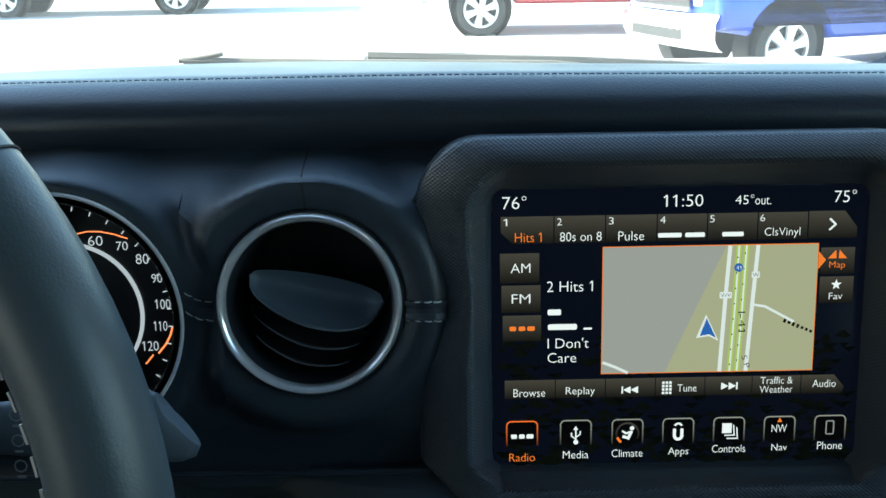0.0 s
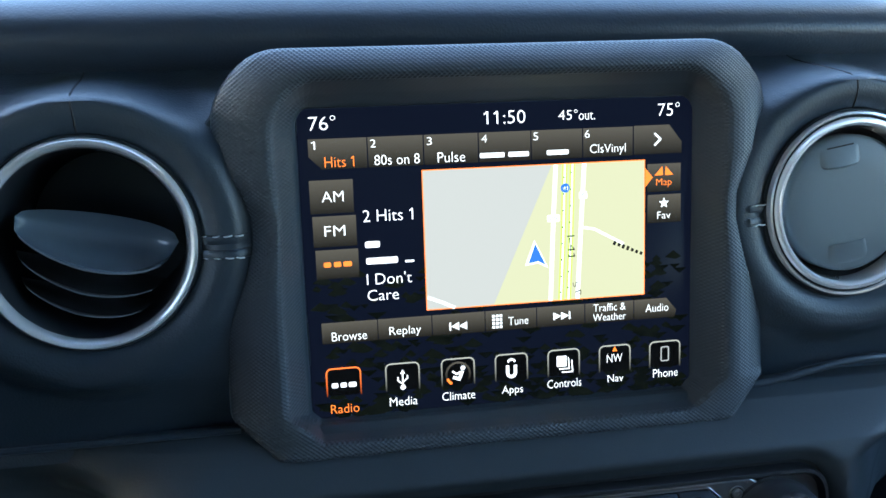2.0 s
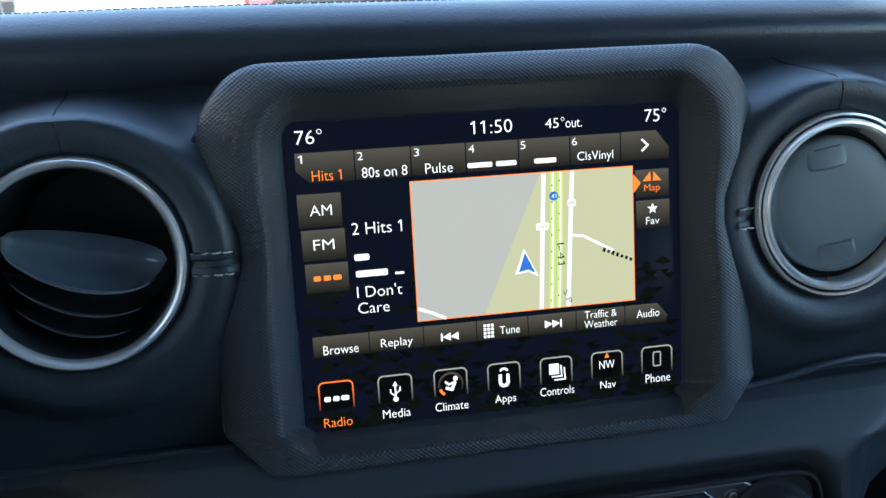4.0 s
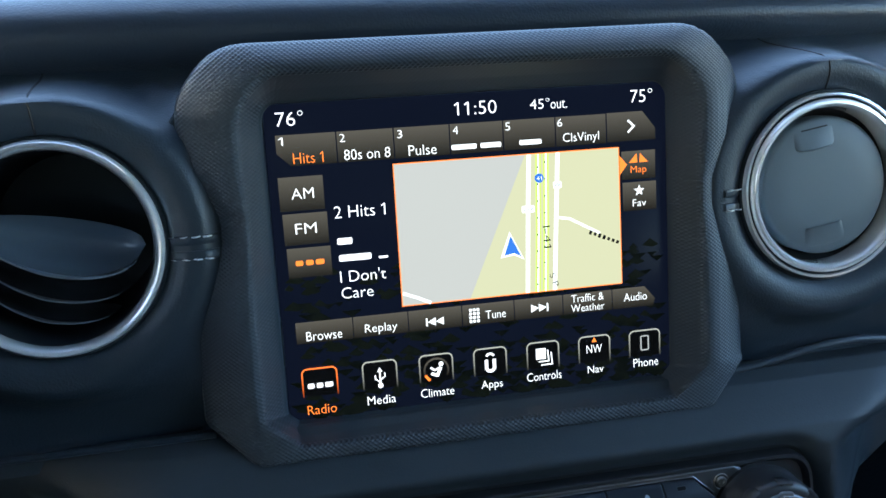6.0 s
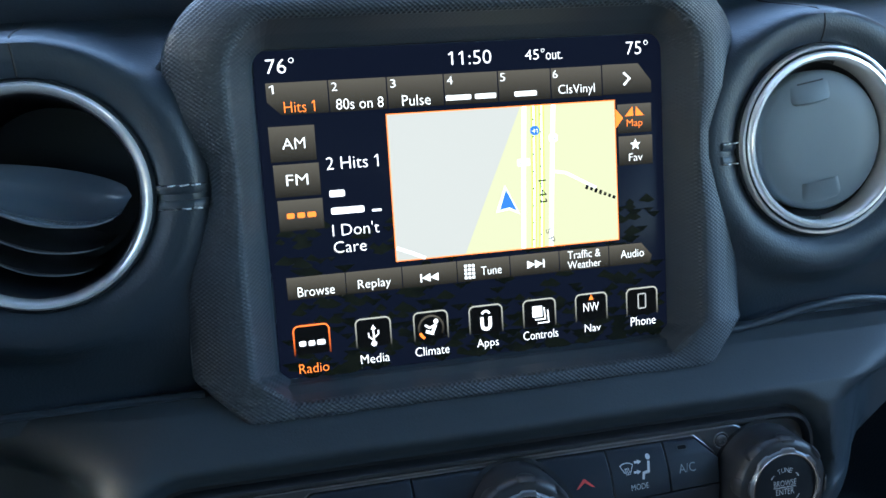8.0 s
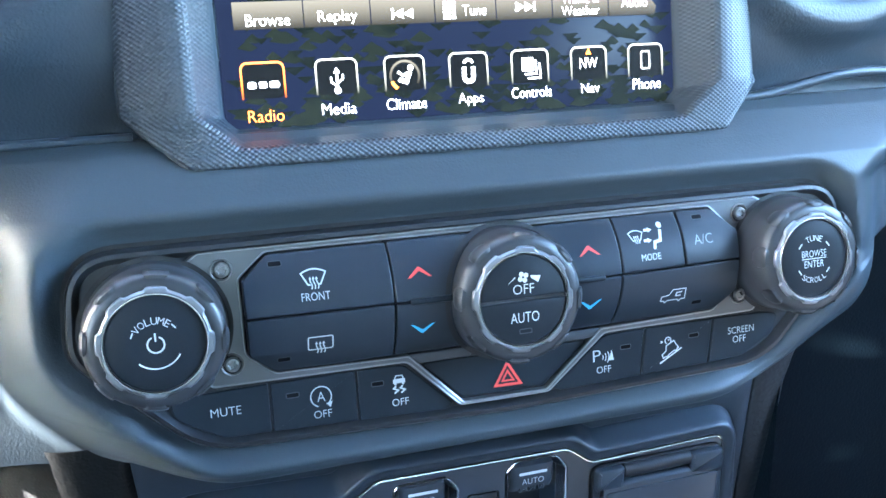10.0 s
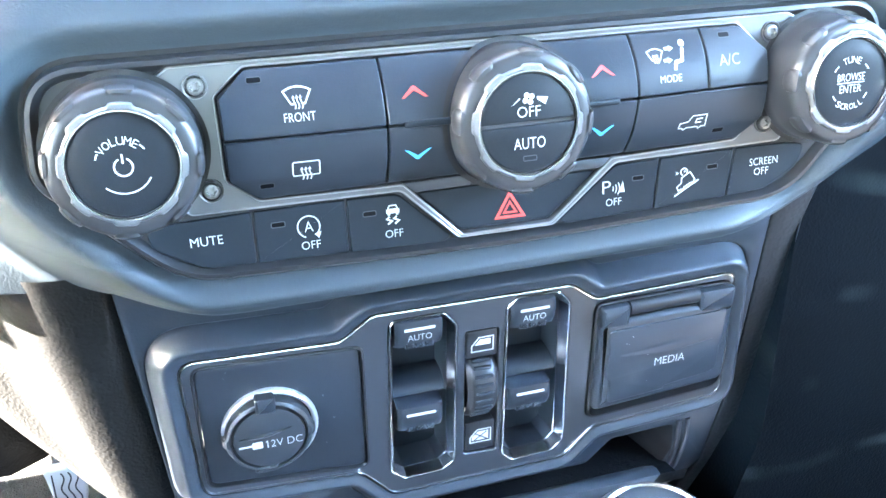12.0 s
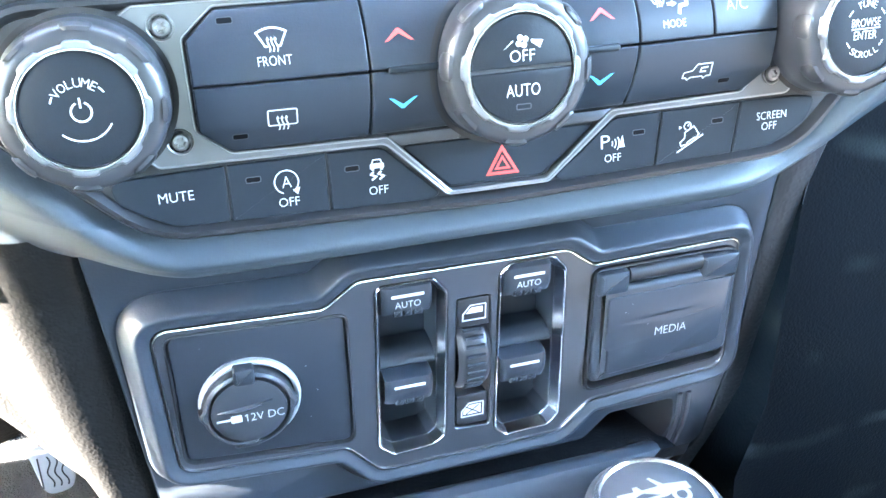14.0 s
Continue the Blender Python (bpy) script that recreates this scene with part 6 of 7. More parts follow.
stroke(bm, [(-0.311, 0.0310), (-0.304, 0.0345), (-0.2970, 0.0360), (-0.290, 0.0358), (-0.283, 0.0343), (-0.276, 0.0318)], 0.0007, 0.0588)
stroke(bm, [(-0.2555, -0.0165), (-0.2568, -0.0210), (-0.2595, -0.0260), (-0.2640, -0.0312)], 0.0010, 0.0588)
stroke(bm, [(-0.2668, -0.0320), (-0.2712, -0.0370)], 0.0008, 0.0588)
part("orange_scale", bm, DIAL_ORANGE, dial)
bm = bmesh.new()
for a in range(-40, 140, 9):
    c, s = math.cos(radians(a)), math.sin(radians(a))
    stroke(bm, [(DIAL[0] + 0.0605 * c, DIAL[1] + 0.0605 * s), (DIAL[0] + 0.0630 * c, DIAL[1] + 0.0630 * s)], 0.0006, 0.0587)
part("scale_ticks", bm, DIAL_WHITE, dial)

# steering wheel: the rim passes close to the lens at the start
RIM = material("wheel_leather", (0.060, 0.080, 0.095), 0.40, bump=("grain", 0.0009, 0.00006), vary=0.2, rough_vary=0.05)
WC, WR, WT = Vector((-0.3710, -0.200, -0.0175)), 0.1760, 0.0148
steer = thing("steering_wheel", tuple(WC), "black leather steering wheel with pale stitching inside the rim", "steering wheel")
def on_wheel(p):
    return WC + Matrix.Rotation(radians(-4), 3, "X") @ Vector(p)
bm = bmesh.new()
loops = []
for k in range(96):
    a = math.tau * k / 96
    loops.append([on_wheel(((WR + WT * 1.0 * math.cos(b)) * math.cos(a), WT * 1.12 * math.sin(b), (WR + WT * 1.0 * math.cos(b)) * math.sin(a))) for b in [math.tau * j / 20 for j in range(20)]])
loft(bm, loops + [loops[0]])
bmesh.ops.remove_doubles(bm, verts=bm.verts[:], dist=1e-6)
part("rim", bm, RIM, steer, "black leather rim")
bm = bmesh.new()
for k in range(120):
    a = math.tau * k / 120
    b = radians(205)
    p = [on_wheel(((WR + (WT + 0.0004) * math.cos(b + s)) * math.cos(a + s * 0.9), (WT * 1.12 + 0.0004) * math.sin(b + s), (WR + (WT + 0.0004) * math.cos(b + s)) * math.sin(a + s * 0.9))) for s in (-0.018, 0.0, 0.018)]
    tube(bm, p, 0.0006, 5)
joint = bmesh.new()
a = radians(36)
tube(joint, [on_wheel(((WR + (WT + 0.0001) * math.cos(b)) * math.cos(a), (WT * 1.12 + 0.0001) * math.sin(b), (WR + (WT + 0.0001) * math.cos(b)) * math.sin(a))) for b in [math.tau * j / 32 for j in range(33)]], 0.0005, 5)
part("rim_joint", joint, DEEP, steer, "sewn joint in the rim's leather")
tagged(part("rim_stitching", bm, WHITEPRINT, steer, "pale stitching along the inside of the rim"), kind="stuff")
for a0, w in ((-8, 0.030), (188, 0.030), (270, 0.035)):
    bm = bmesh.new()
    a = radians(a0)
    d, s = Vector((math.cos(a), 0, math.sin(a))), Vector((-math.sin(a), 0, math.cos(a)))
    rows = []
    for r, y, ww in ((0.04, 0.016, w * 1.2), (0.09, 0.010, w), (0.165, 0.0, w * 0.8)):
        rows.append([on_wheel(d * r + s * (q * ww / 2) + Vector((0, y + o, -0.012))) for q, o in ((-1, 0.006), (-0.9, -0.004), (0.9, -0.004), (1, 0.006))])
    loft(bm, rows, closed=False)
    part("spoke", bm, PIANO, steer)
bm = bmesh.new()
lathe(bm, (WC.x, WC.z - 0.01), [(0.070, WC.y + 0.05), (0.072, WC.y + 0.01), (0.060, WC.y - 0.008), (0.03, WC.y - 0.014)], 40)
part("hub_pad", bm, SOFT, steer)

stalk = thing("column_stalk", (-0.24, -0.10, -0.028), "black column stalk with pale printed symbols", "stalk")
bm = bmesh.new()
loft(bm, [[(x - (0.42 * zz * 0.0155 if x > -0.23 else 0.0), -0.100 + yy * 0.0060 * s, -0.0125 + zz * 0.0145 * s * h) for yy, zz in [(math.cos(t), math.sin(t)) for t in [math.tau * j / 20 for j in range(20)]]] for x, s, h in ((-0.330, 0.7, 0.6), (-0.266, 0.9, 0.8), (-0.234, 1.0, 1.0), (-0.2145, 0.98, 1.0), (-0.2090, 0.9, 0.94), (-0.2070, 0.7, 0.8))], True, True)
stk = part("stalk_arm", bm, material("stalk_plastic", (0.095, 0.118, 0.142), 0.38, vary=0.1, rough_vary=0.05), stalk)
bm = bmesh.new()
for i in range(2):
    x = -0.262 + i * 0.010
    for j in range(3):
        stroke(bm, ring_pts(x, -0.004 - j * 0.0095, 0.0022, 8), 0.0005, -0.1100, True)
        flat(bm, rect(x, -0.008 - j * 0.0095, 0.0030, 0.0009), -0.1100)
part("print", bm, GREYPRINT, stk)

# shift lever knob
lever = thing("gear_lever", (0.056, -0.03, -0.40), "black gear lever knob with a glossy domed badge and satin ring", "gear lever")
LK, LN = Vector((0.0625, -0.022, -0.3165)), Vector((-0.02, -0.25, 0.97)).normalized()
LU = LN.cross(Vector((0, 1, 0))).normalized()
LV = LN.cross(LU)
def lever_loops(prof, n=40):
    return [[LK + LN * h + (LU * math.cos(math.tau * k / n) + LV * math.sin(math.tau * k / n)) * r for k in range(n)] for r, h in [(a * 1.20, b * 1.2) for a, b in prof]]
bm = bmesh.new()
loft(bm, lever_loops([(0.012, -0.075), (0.016, -0.045), (0.0225, -0.022), (0.0245, -0.010), (0.0240, -0.003), (0.0215, 0.0)]), cap1=True)
lk = part("lever_knob", bm, material("lever_plastic", (0.045, 0.052, 0.062), 0.33, vary=0.1, rough_vary=0.05), lever)
bm = bmesh.new()
loft(bm, lever_loops([(0.0216, -0.001), (0.0212, 0.0012), (0.0200, 0.0016), (0.0192, 0.0008)]))
part("knob_ring", bm, CHROME, lk)
bm = bmesh.new()
loft(bm, lever_loops([(0.0194, 0.0004), (0.017, 0.0012), (0.012, 0.0018), (0.006, 0.0021)]), cap1=True)
badge = part("badge", bm, material("badge_gloss", (0.055, 0.064, 0.075), 0.12, coat=0.3, vary=0.1), lk, "dark grey domed badge")
bm = bmesh.new()
def on_badge(u, v, h=0.0023):
    u, v = u * 1.2, v * 1.2
    r = math.hypot(u, v)
    return LK + LU * u - LV * v + LN * (h * 1.2 - 2.0 * r * r)
outline = [(-0.0135, -0.0010), (-0.0132, 0.0020), (-0.0050, 0.0030), (-0.0018, 0.0068), (-0.0008, 0.0066), (-0.0030, 0.0026), (0.0030, 0.0024), (0.0040, 0.0044), (0.0056, 0.0044), (0.0060, 0.0026), (0.0118, 0.0030), (0.0125, -0.0004), (0.0108, -0.0010), (0.0072, -0.0010), (0.0040, -0.0020), (-0.0040, -0.0022), (-0.0070, -0.0012), (-0.0110, -0.0012)]
bm.faces.new([bm.verts.new(on_badge(u, v + 0.0040)) for u, v in outline])
for cu in (-0.0090, 0.0090):
    wheel_pts = [(cu + 0.0034 * math.cos(math.tau * k / 18), 0.0012 + 0.0034 * math.sin(math.tau * k / 18)) for k in range(18)]
    hub_pts = [(cu + 0.0018 * math.cos(math.tau * k / 18), 0.0012 + 0.0018 * math.sin(math.tau * k / 18)) for k in range(18)]
    loft(bm, [[on_badge(u, v, 0.0024) for u, v in wheel_pts], [on_badge(u, v, 0.0024) for u, v in hub_pts]])
part("badge_print", bm, material("badge_silver", (0.36, 0.37, 0.38), 0.35, metal=0.5), badge, "pale vehicle outline")
# an added red ring under the knob stands in for a red reflection
bm = bmesh.new()
loft(bm, lever_loops([(0.0165, -0.046), (0.0185, -0.043), (0.0185, -0.040), (0.0165, -0.037)]))
part("red_collar", bm, material("red_anodised", (0.55, 0.03, 0.03), 0.3, metal=0.6), lk, "red collar")

# ---- knee panel, footwells, console, cabin shell ----
def knee(z, t):
    """Cross-section of the driver's side panel: t from the fascia's edge round its corner to the footwell."""
    flare = 0.058 * min(1.0, max(0.0, (z + 0.310) / 0.11)) ** 0.75
    pts = [(p - 0.0078, q) for p, q in [(-0.1235, 0.0270), (-0.1285, 0.0222), (-0.1330, 0.0215), (-0.1420, 0.0218), (-0.1458 - flare * 0.06, 0.0238), (-0.1485 - flare * 0.18, 0.0295), (-0.1502 - flare * 0.32, 0.0380), (-0.1515 - flare * 0.42, 0.0450), (-0.1535 - flare * 0.70, 0.0500), (-0.1550 - flare * 0.95, 0.062), (-0.1555 - flare, 0.075), (-0.157 - flare * 0.92, 0.090), (-0.160 - flare * 0.3, 0.16), (-0.165, 0.30), (-0.170, 0.60)]]
    k = min(len(pts) - 1.001, t * (len(pts) - 1))
    i, f = int(k), k - int(k)
    x, y = pts[i][0] * (1 - f) + pts[i + 1][0] * f, pts[i][1] * (1 - f) + pts[i + 1][1] * f
    x += 0.0075 * min(1.5, max(0.0, (-0.21 - z) / 0.095)) + 0.004 * smooth((-0.25 - z) / 0.07) * min(1.0, t * 3)
    return (x, y + (-0.218 - z) * 0.2, z)
bm = bmesh.new()
loft(bm, [[knee(z, k / 44) for k in range(45)] for z in span(-0.185, -0.70, 70)], closed=False)
setting("console_side", bm, COARSE, "sunlit grained plastic side of the console", "console")
# knee panel under the column, left of the console
bm = bmesh.new()
def kneepad(x, s):
    low = -0.306 + 0.010 * smooth((-0.18 - x) / 0.2)
    prof = [(0.095, -0.165), (0.092, -0.178), (0.090, -0.192), (0.090, -0.205), (0.096, low + 0.012), (0.102, low + 0.003), (0.112, low), (0.18, low + 0.006)]
    k = min(len(prof) - 1.001, s * (len(prof) - 1))
    i, f = int(k), k - int(k)
    y, z = prof[i][0] * (1 - f) + prof[i + 1][0] * f, prof[i][1] * (1 - f) + prof[i + 1][1] * f
    return (x, y + 0.05 * smooth((x + 0.200) / 0.045), z)
loft(bm, [[kneepad(x, k / 28) for k in range(29)] for x in span(-0.70, -0.158, 40)], closed=False)
setting("knee_panel", bm, COARSE, "grained plastic knee panel in sunlight", "knee panel")
# passenger side: glove box and lower panel; their shade is put into a near-black base
GLOVE_SHADE = material("glovebox_plastic", (0.0024, 0.0050, 0.0074), 0.6, spec=0.07, bump=("grain", 0.0015, 0.0002), vary=0.2)
# faint curved scuffs in its surface
nt = GLOVE_SHADE.node_tree
co, scuff, line, where, gate, both, tone = (nt.nodes.new("ShaderNode" + k) for k in ("TexCoord", "TexWave", "MapRange", "TexNoise", "MapRange", "Math", "Mix"))
scuff.wave_type = "RINGS"
for key_, value in (("Scale", 5.0), ("Distortion", 9.0), ("Detail", 1.5), ("Detail Scale", 0.8)):
    scuff.inputs[key_].default_value = value
line.inputs["From Min"].default_value, line.inputs["From Max"].default_value = 0.90, 1.0
where.inputs["Scale"].default_value = 14.0
gate.inputs["From Min"].default_value, gate.inputs["From Max"].default_value = 0.48, 0.62
both.operation, tone.data_type = "MULTIPLY", "RGBA"
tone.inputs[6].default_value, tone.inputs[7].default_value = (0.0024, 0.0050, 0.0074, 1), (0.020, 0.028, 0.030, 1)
nt.links.new(co.outputs["Object"], scuff.inputs["Vector"])
nt.links.new(co.outputs["Object"], where.inputs["Vector"])
nt.links.new(scuff.outputs["Fac"], line.inputs["Value"])
nt.links.new(where.outputs["Fac"], gate.inputs["Value"])
nt.links.new(line.outputs[0], both.inputs[0])
nt.links.new(gate.outputs[0], both.inputs[1])
nt.links.new(both.outputs[0], tone.inputs[0])
nt.links.new(tone.outputs[2], nt.nodes["Principled BSDF"].inputs["Base Color"])
bm = bmesh.new()
loft(bm, [[(x, y, z) for x in span(0.118, 0.72, 20)] for y, z in ((0.032, -0.074), (0.050, -0.090), (0.066, -0.12), (0.074, -0.16), (0.085, -0.30), (0.095, -0.36), (0.110, -0.45), (0.14, -0.62), (0.20, -0.66))], closed=False)
setting("glovebox_panel", bm, GLOVE_SHADE, "dark plastic glovebox panel in shade", "glovebox")
bm = bmesh.new()
loft(bm, [[(x, y, z) for y in span(0.02, 0.60, 10)] for x, z in ((0.158, -0.17), (0.151, -0.22), (0.1405, -0.31), (0.126, -0.345), (0.118, -0.66))], closed=False)
setting("console_side_right", bm, GLOVE_SHADE, "dark plastic passenger side of the console", "console")
# centre console floor in front of the tray and round the lever
bm = bmesh.new()
loft(bm, [[(x, y, z) for x in span(-0.125, 0.108, 12)] for y, z in ((0.075, -0.348), (0.045, -0.352), (0.038, -0.358), (0.020, -0.372), (-0.01, -0.385), (-0.12, -0.392), (-0.45, -0.40), (-0.46, -0.66))], closed=False)
setting("console_top", bm, FASCIA, "dark plastic console top round the gear lever", "console")
bm = bmesh.new()
for xa, xb in ((-0.125, -0.1245), (0.1075, 0.108)):
    loft(bm, [[(x, y, z) for y in (-0.45, 0.075)] for x, z in ((xa, -0.385), (xb, -0.66))], closed=False)
setting("console_walls", bm, SOFT, "dark plastic console walls", "console")
# tray: a dark mat behind a rounded lip, with moulded lines curving down beside it
FELT = material("black_tray_mat", (0.009, 0.010, 0.012), 0.9, spec=0.1, bump=("noise", 0.002, 0.0006), vary=0.4, vary_scale=60.0)
bm = bmesh.new()
loft(bm, [[(x, y, z) for x in span(-0.110, 0.103, 10)] for y, z in ((0.022, -0.322), (0.026, -0.330), (0.120, -0.336), (0.125, -0.300))], closed=False)
setting("tray_mat", bm, FELT, "black mat in the storage tray", "tray mat")
bm = bmesh.new()
loft(bm, [[(x - (0.006 if k > 3 and x > 0 else 0), y, z) for x in span(-0.115, 0.084, 12)] for k, (y, z) in enumerate(((0.030, -0.3215), (0.022, -0.3165), (0.018, -0.3155), (0.0145, -0.3165), (0.0125, -0.320), (0.0120, -0.328), (0.0130, -0.345), (0.020, -0.375)))], closed=False)
setting("tray_lip", bm, FASCIA, "dark rounded tray lip", "tray")
for off in (0.0, 0.0045):
    bm = bmesh.new()
    tube(bm, [lean(Vector(p)) for p in ((0.1072 + off, 0.0206, -0.3060), (0.1076 + off, 0.0206, -0.318), (0.1066 + off, 0.0206, -0.3255), (0.1040 + off, 0.0206, -0.334), (0.0980 + off, 0.0206, -0.3425))], 0.0012, 8)
    setting("trim_line", bm, DARKSATIN, "satin moulded line beside the tray", "trim")

CARPET = material("black_carpet", (0.022, 0.022, 0.023), 0.95, bump=("noise", 0.0022, 0.004), vary=0.5, vary_scale=220.0)
bm = bmesh.new()
loft(bm, [[(x, y, z) for x in span(-0.80, 0.80, 8)] for y, z in ((0.95, -0.30), (0.80, -0.55), (0.66, -0.66), (-0.30, -0.68), (-2.2, -0.62))], closed=False)
setting("floor", bm, CARPET, "dark carpeted car floor", "carpet")
pedal = thing("accelerator_pedal", (-0.247, 0.61, -0.63), "grey metal accelerator pedal with rubber grip grooves", "pedal")
PEDAL = material("pedal_metal", (0.60, 0.59, 0.58), 0.45, metal=0.2, vary=0.15, rough_vary=0.08)
bm = bmesh.new()
plate(rpoly([(-0.2600, -0.5750, 0.006), (-0.2190, -0.5750, 0.006), (-0.2210, -0.6240, 0.014), (-0.2510, -0.6290, 0.014)], 5), 0.600, 0.612, 0.003, bm)
pp = part("pedal_plate", bm, PEDAL, pedal)
for i, x in enumerate((-0.2510, -0.2420, -0.2350, -0.2280)):
    bm = bmesh.new()
    stroke(bm, [(x + (0.0022 * math.sin(t * 9) if i else 0.0), -0.581 - 0.036 * t) for t in span(0, 1, 16)], 0.0016, 0.5990)
    part("groove", bm, DEEP, pp)
bm = bmesh.new()
tube(bm, [(-0.246, 0.612, -0.595), (-0.247, 0.66, -0.53), (-0.250, 0.72, -0.40)], 0.007, 8)
part("pedal_arm", bm, DEEP, pedal)
pedal.location.x -= 0.036
# cabin shell: firewall, then unseen roof, sides and rear wall, their window openings placed to shape the light; in the
# car's upright frame
SHELL = material("dark_grey_lining", (0.025, 0.025, 0.026), 0.8, bump=("noise", 0.004, 0.001), vary=0.2)
HEAD = material("black_headliner", (0.05, 0.05, 0.052), 0.9, bump=("noise", 0.003, 0.0008), vary=0.1)


def upright(name, bm, mat, label, category, kind="structure"):
    return tagged(new(name, mesh_of(name, bm, mat)), label, category, kind=kind)


def wall(name, outer, holes, axis, at, thick, mat, label, category):
    """An upright or level panel with openings: outline in two of the axes, at a place along the third."""
    bm = bmesh.new()
    holed(outer, holes, 0.0, thick, 0.002, bm)
    if axis == "x":
        move_verts(bm, lambda c: Vector((at + c.y, c.x, c.z)))
    elif axis == "y":
        move_verts(bm, lambda c: Vector((c.x, at + c.y, c.z)))
    else:
        move_verts(bm, lambda c: Vector((c.x, c.z, at + c.y)))
    return upright(name, bm, mat, label, category)


wall("ceiling", [(-0.78, -2.3), (0.78, -2.3), (0.78, 0.02), (-0.78, 0.02)], [], "z", 1.80, 0.05, HEAD, "dark headliner of the car roof", "headliner")
wall("door_1", [(-2.3, 0.55), (0.60, 0.55), (0.60, 1.30), (0.40, 1.36), (0.13, 1.85), (-2.3, 1.85)], [[(-1.00, 1.17), (-0.34, 1.17), (-0.34, 1.74), (-1.00, 1.74)], [(0.004, 1.08), (0.34, 1.08), (0.18, 1.52), (0.004, 1.52)], [(-2.2, 1.24), (-1.25, 1.24), (-1.25, 1.72), (-2.2, 1.72)]], "x", -0.80, 0.06, SHELL, "dark driver side of the cabin with its window openings", "car side")
wall("door_2", [(-2.3, 0.55), (0.60, 0.55), (0.60, 1.30), (0.40, 1.36), (0.13, 1.85), (-2.3, 1.85)], [[(-0.85, 1.30), (0.10, 1.30), (-0.16, 1.75), (-0.85, 1.75)], [(-2.2, 1.26), (-1.25, 1.26), (-1.25, 1.74), (-2.2, 1.74)]], "x", 0.74, 0.06, SHELL, "dark passenger side of the cabin with its window openings", "car side")
wall("wall_rear", [(-0.80, 0.55), (0.80, 0.55), (0.80, 1.85), (-0.80, 1.85)], [[(-0.68, 1.28), (0.68, 1.28), (0.68, 1.74), (-0.68, 1.74)]], "y", -2.35, 0.05, SHELL, "dark rear wall of the cabin with its window", "car rear")
wall("wall_firewall", [(-0.80, 0.50), (0.80, 0.50), (0.80, 1.22), (-0.80, 1.22)], [], "y", 0.62, 0.03, SHELL, "dark bulkhead in front of the cabin", "bulkhead")


# windscreen: a raked clear pane; its thin film of dust stands in for veiling glare
PANE = bpy.data.materials.new("dusty_windscreen_glass")
PANE.use_nodes = True
nt = PANE.node_tree
nt.nodes.clear()
clear, dust, gloss = nt.nodes.new("ShaderNodeBsdfTransparent"), nt.nodes.new("ShaderNodeBsdfTranslucent"), nt.nodes.new("ShaderNodeBsdfGlossy")
clear.inputs[0].default_value = (0.95, 0.98, 0.98, 1)
dust.inputs[0].default_value = (0.80, 0.80, 0.76, 1)
gloss.inputs["Roughness"].default_value = 0.02
film, top, fres, out = nt.nodes.new("ShaderNodeMixShader"), nt.nodes.new("ShaderNodeMixShader"), nt.nodes.new("ShaderNodeFresnel"), nt.nodes.new("ShaderNodeOutputMaterial")
specks, coarse = nt.nodes.new("ShaderNodeTexNoise"), nt.nodes.new("ShaderNodeMapRange")
specks.inputs["Scale"].default_value, specks.inputs["Detail"].default_value = 18.0, 8.0
coarse.inputs["To Min"].default_value, coarse.inputs["To Max"].default_value = 0.03, 0.07
nt.links.new(specks.outputs["Fac"], coarse.inputs["Value"])
nt.links.new(coarse.outputs[0], film.inputs[0])
nt.links.new(clear.outputs[0], film.inputs[1])
nt.links.new(dust.outputs[0], film.inputs[2])
fres.inputs["IOR"].default_value = 1.3
nt.links.new(fres.outputs[0], top.inputs[0])
nt.links.new(film.outputs[0], top.inputs[1])
nt.links.new(gloss.outputs[0], top.inputs[2])
nt.links.new(top.outputs[0], out.inputs["Surface"])
bm = bmesh.new()
loft(bm, [[(x, y, z) for x in (-0.72, 0.72)] for y, z in ((0.378, 1.338), (0.03, 1.795))], closed=False)
windscreen = upright("window_1", bm, PANE, "clear raked windscreen with a thin film of dust", "windscreen")
windscreen.visible_shadow = False
# unseen dark panes behind the front seats, added to cut the light from behind
REAR_DIMMER = bpy.data.materials.new("dark_privacy_glass")
REAR_DIMMER.use_nodes = True
nt = REAR_DIMMER.node_tree
nt.nodes.clear()
dim, sheen, both, out = nt.nodes.new("ShaderNodeBsdfTransparent"), nt.nodes.new("ShaderNodeBsdfGlossy"), nt.nodes.new("ShaderNodeMixShader"), nt.nodes.new("ShaderNodeOutputMaterial")
dim.inputs[0].default_value = (0.05, 0.055, 0.055, 1)
sheen.inputs["Roughness"].default_value, both.inputs[0].default_value = 0.03, 0.05
nt.links.new(dim.outputs[0], both.inputs[1])
nt.links.new(sheen.outputs[0], both.inputs[2])
nt.links.new(both.outputs[0], out.inputs["Surface"])
# unseen side panes: the passenger's lets light in, the driver's cuts it
SIDE_PANE = REAR_DIMMER.copy()
SIDE_PANE.name = "clear_side_glass"
next(n for n in SIDE_PANE.node_tree.nodes if n.type == "BSDF_TRANSPARENT").inputs[0].default_value = (0.88, 0.90, 0.90, 1)
bm = bmesh.new()
bm.faces.new([bm.verts.new(c) for c in ((0.77, -1.17, 1.24), (0.77, 0.10, 1.24), (0.77, -0.20, 1.77), (0.77, -1.17, 1.77))])
upright("window_5", bm, SIDE_PANE, "clear glass of the passenger window", "window")
bm = bmesh.new()
bm.faces.new([bm.verts.new(c) for c in ((-0.77, -1.17, 1.15), (-0.77, -0.32, 1.15), (-0.77, -0.32, 1.76), (-0.77, -1.17, 1.76))])
DRIVER_DIMMER = SIDE_PANE.copy()
DRIVER_DIMMER.name = "tinted_side_glass"
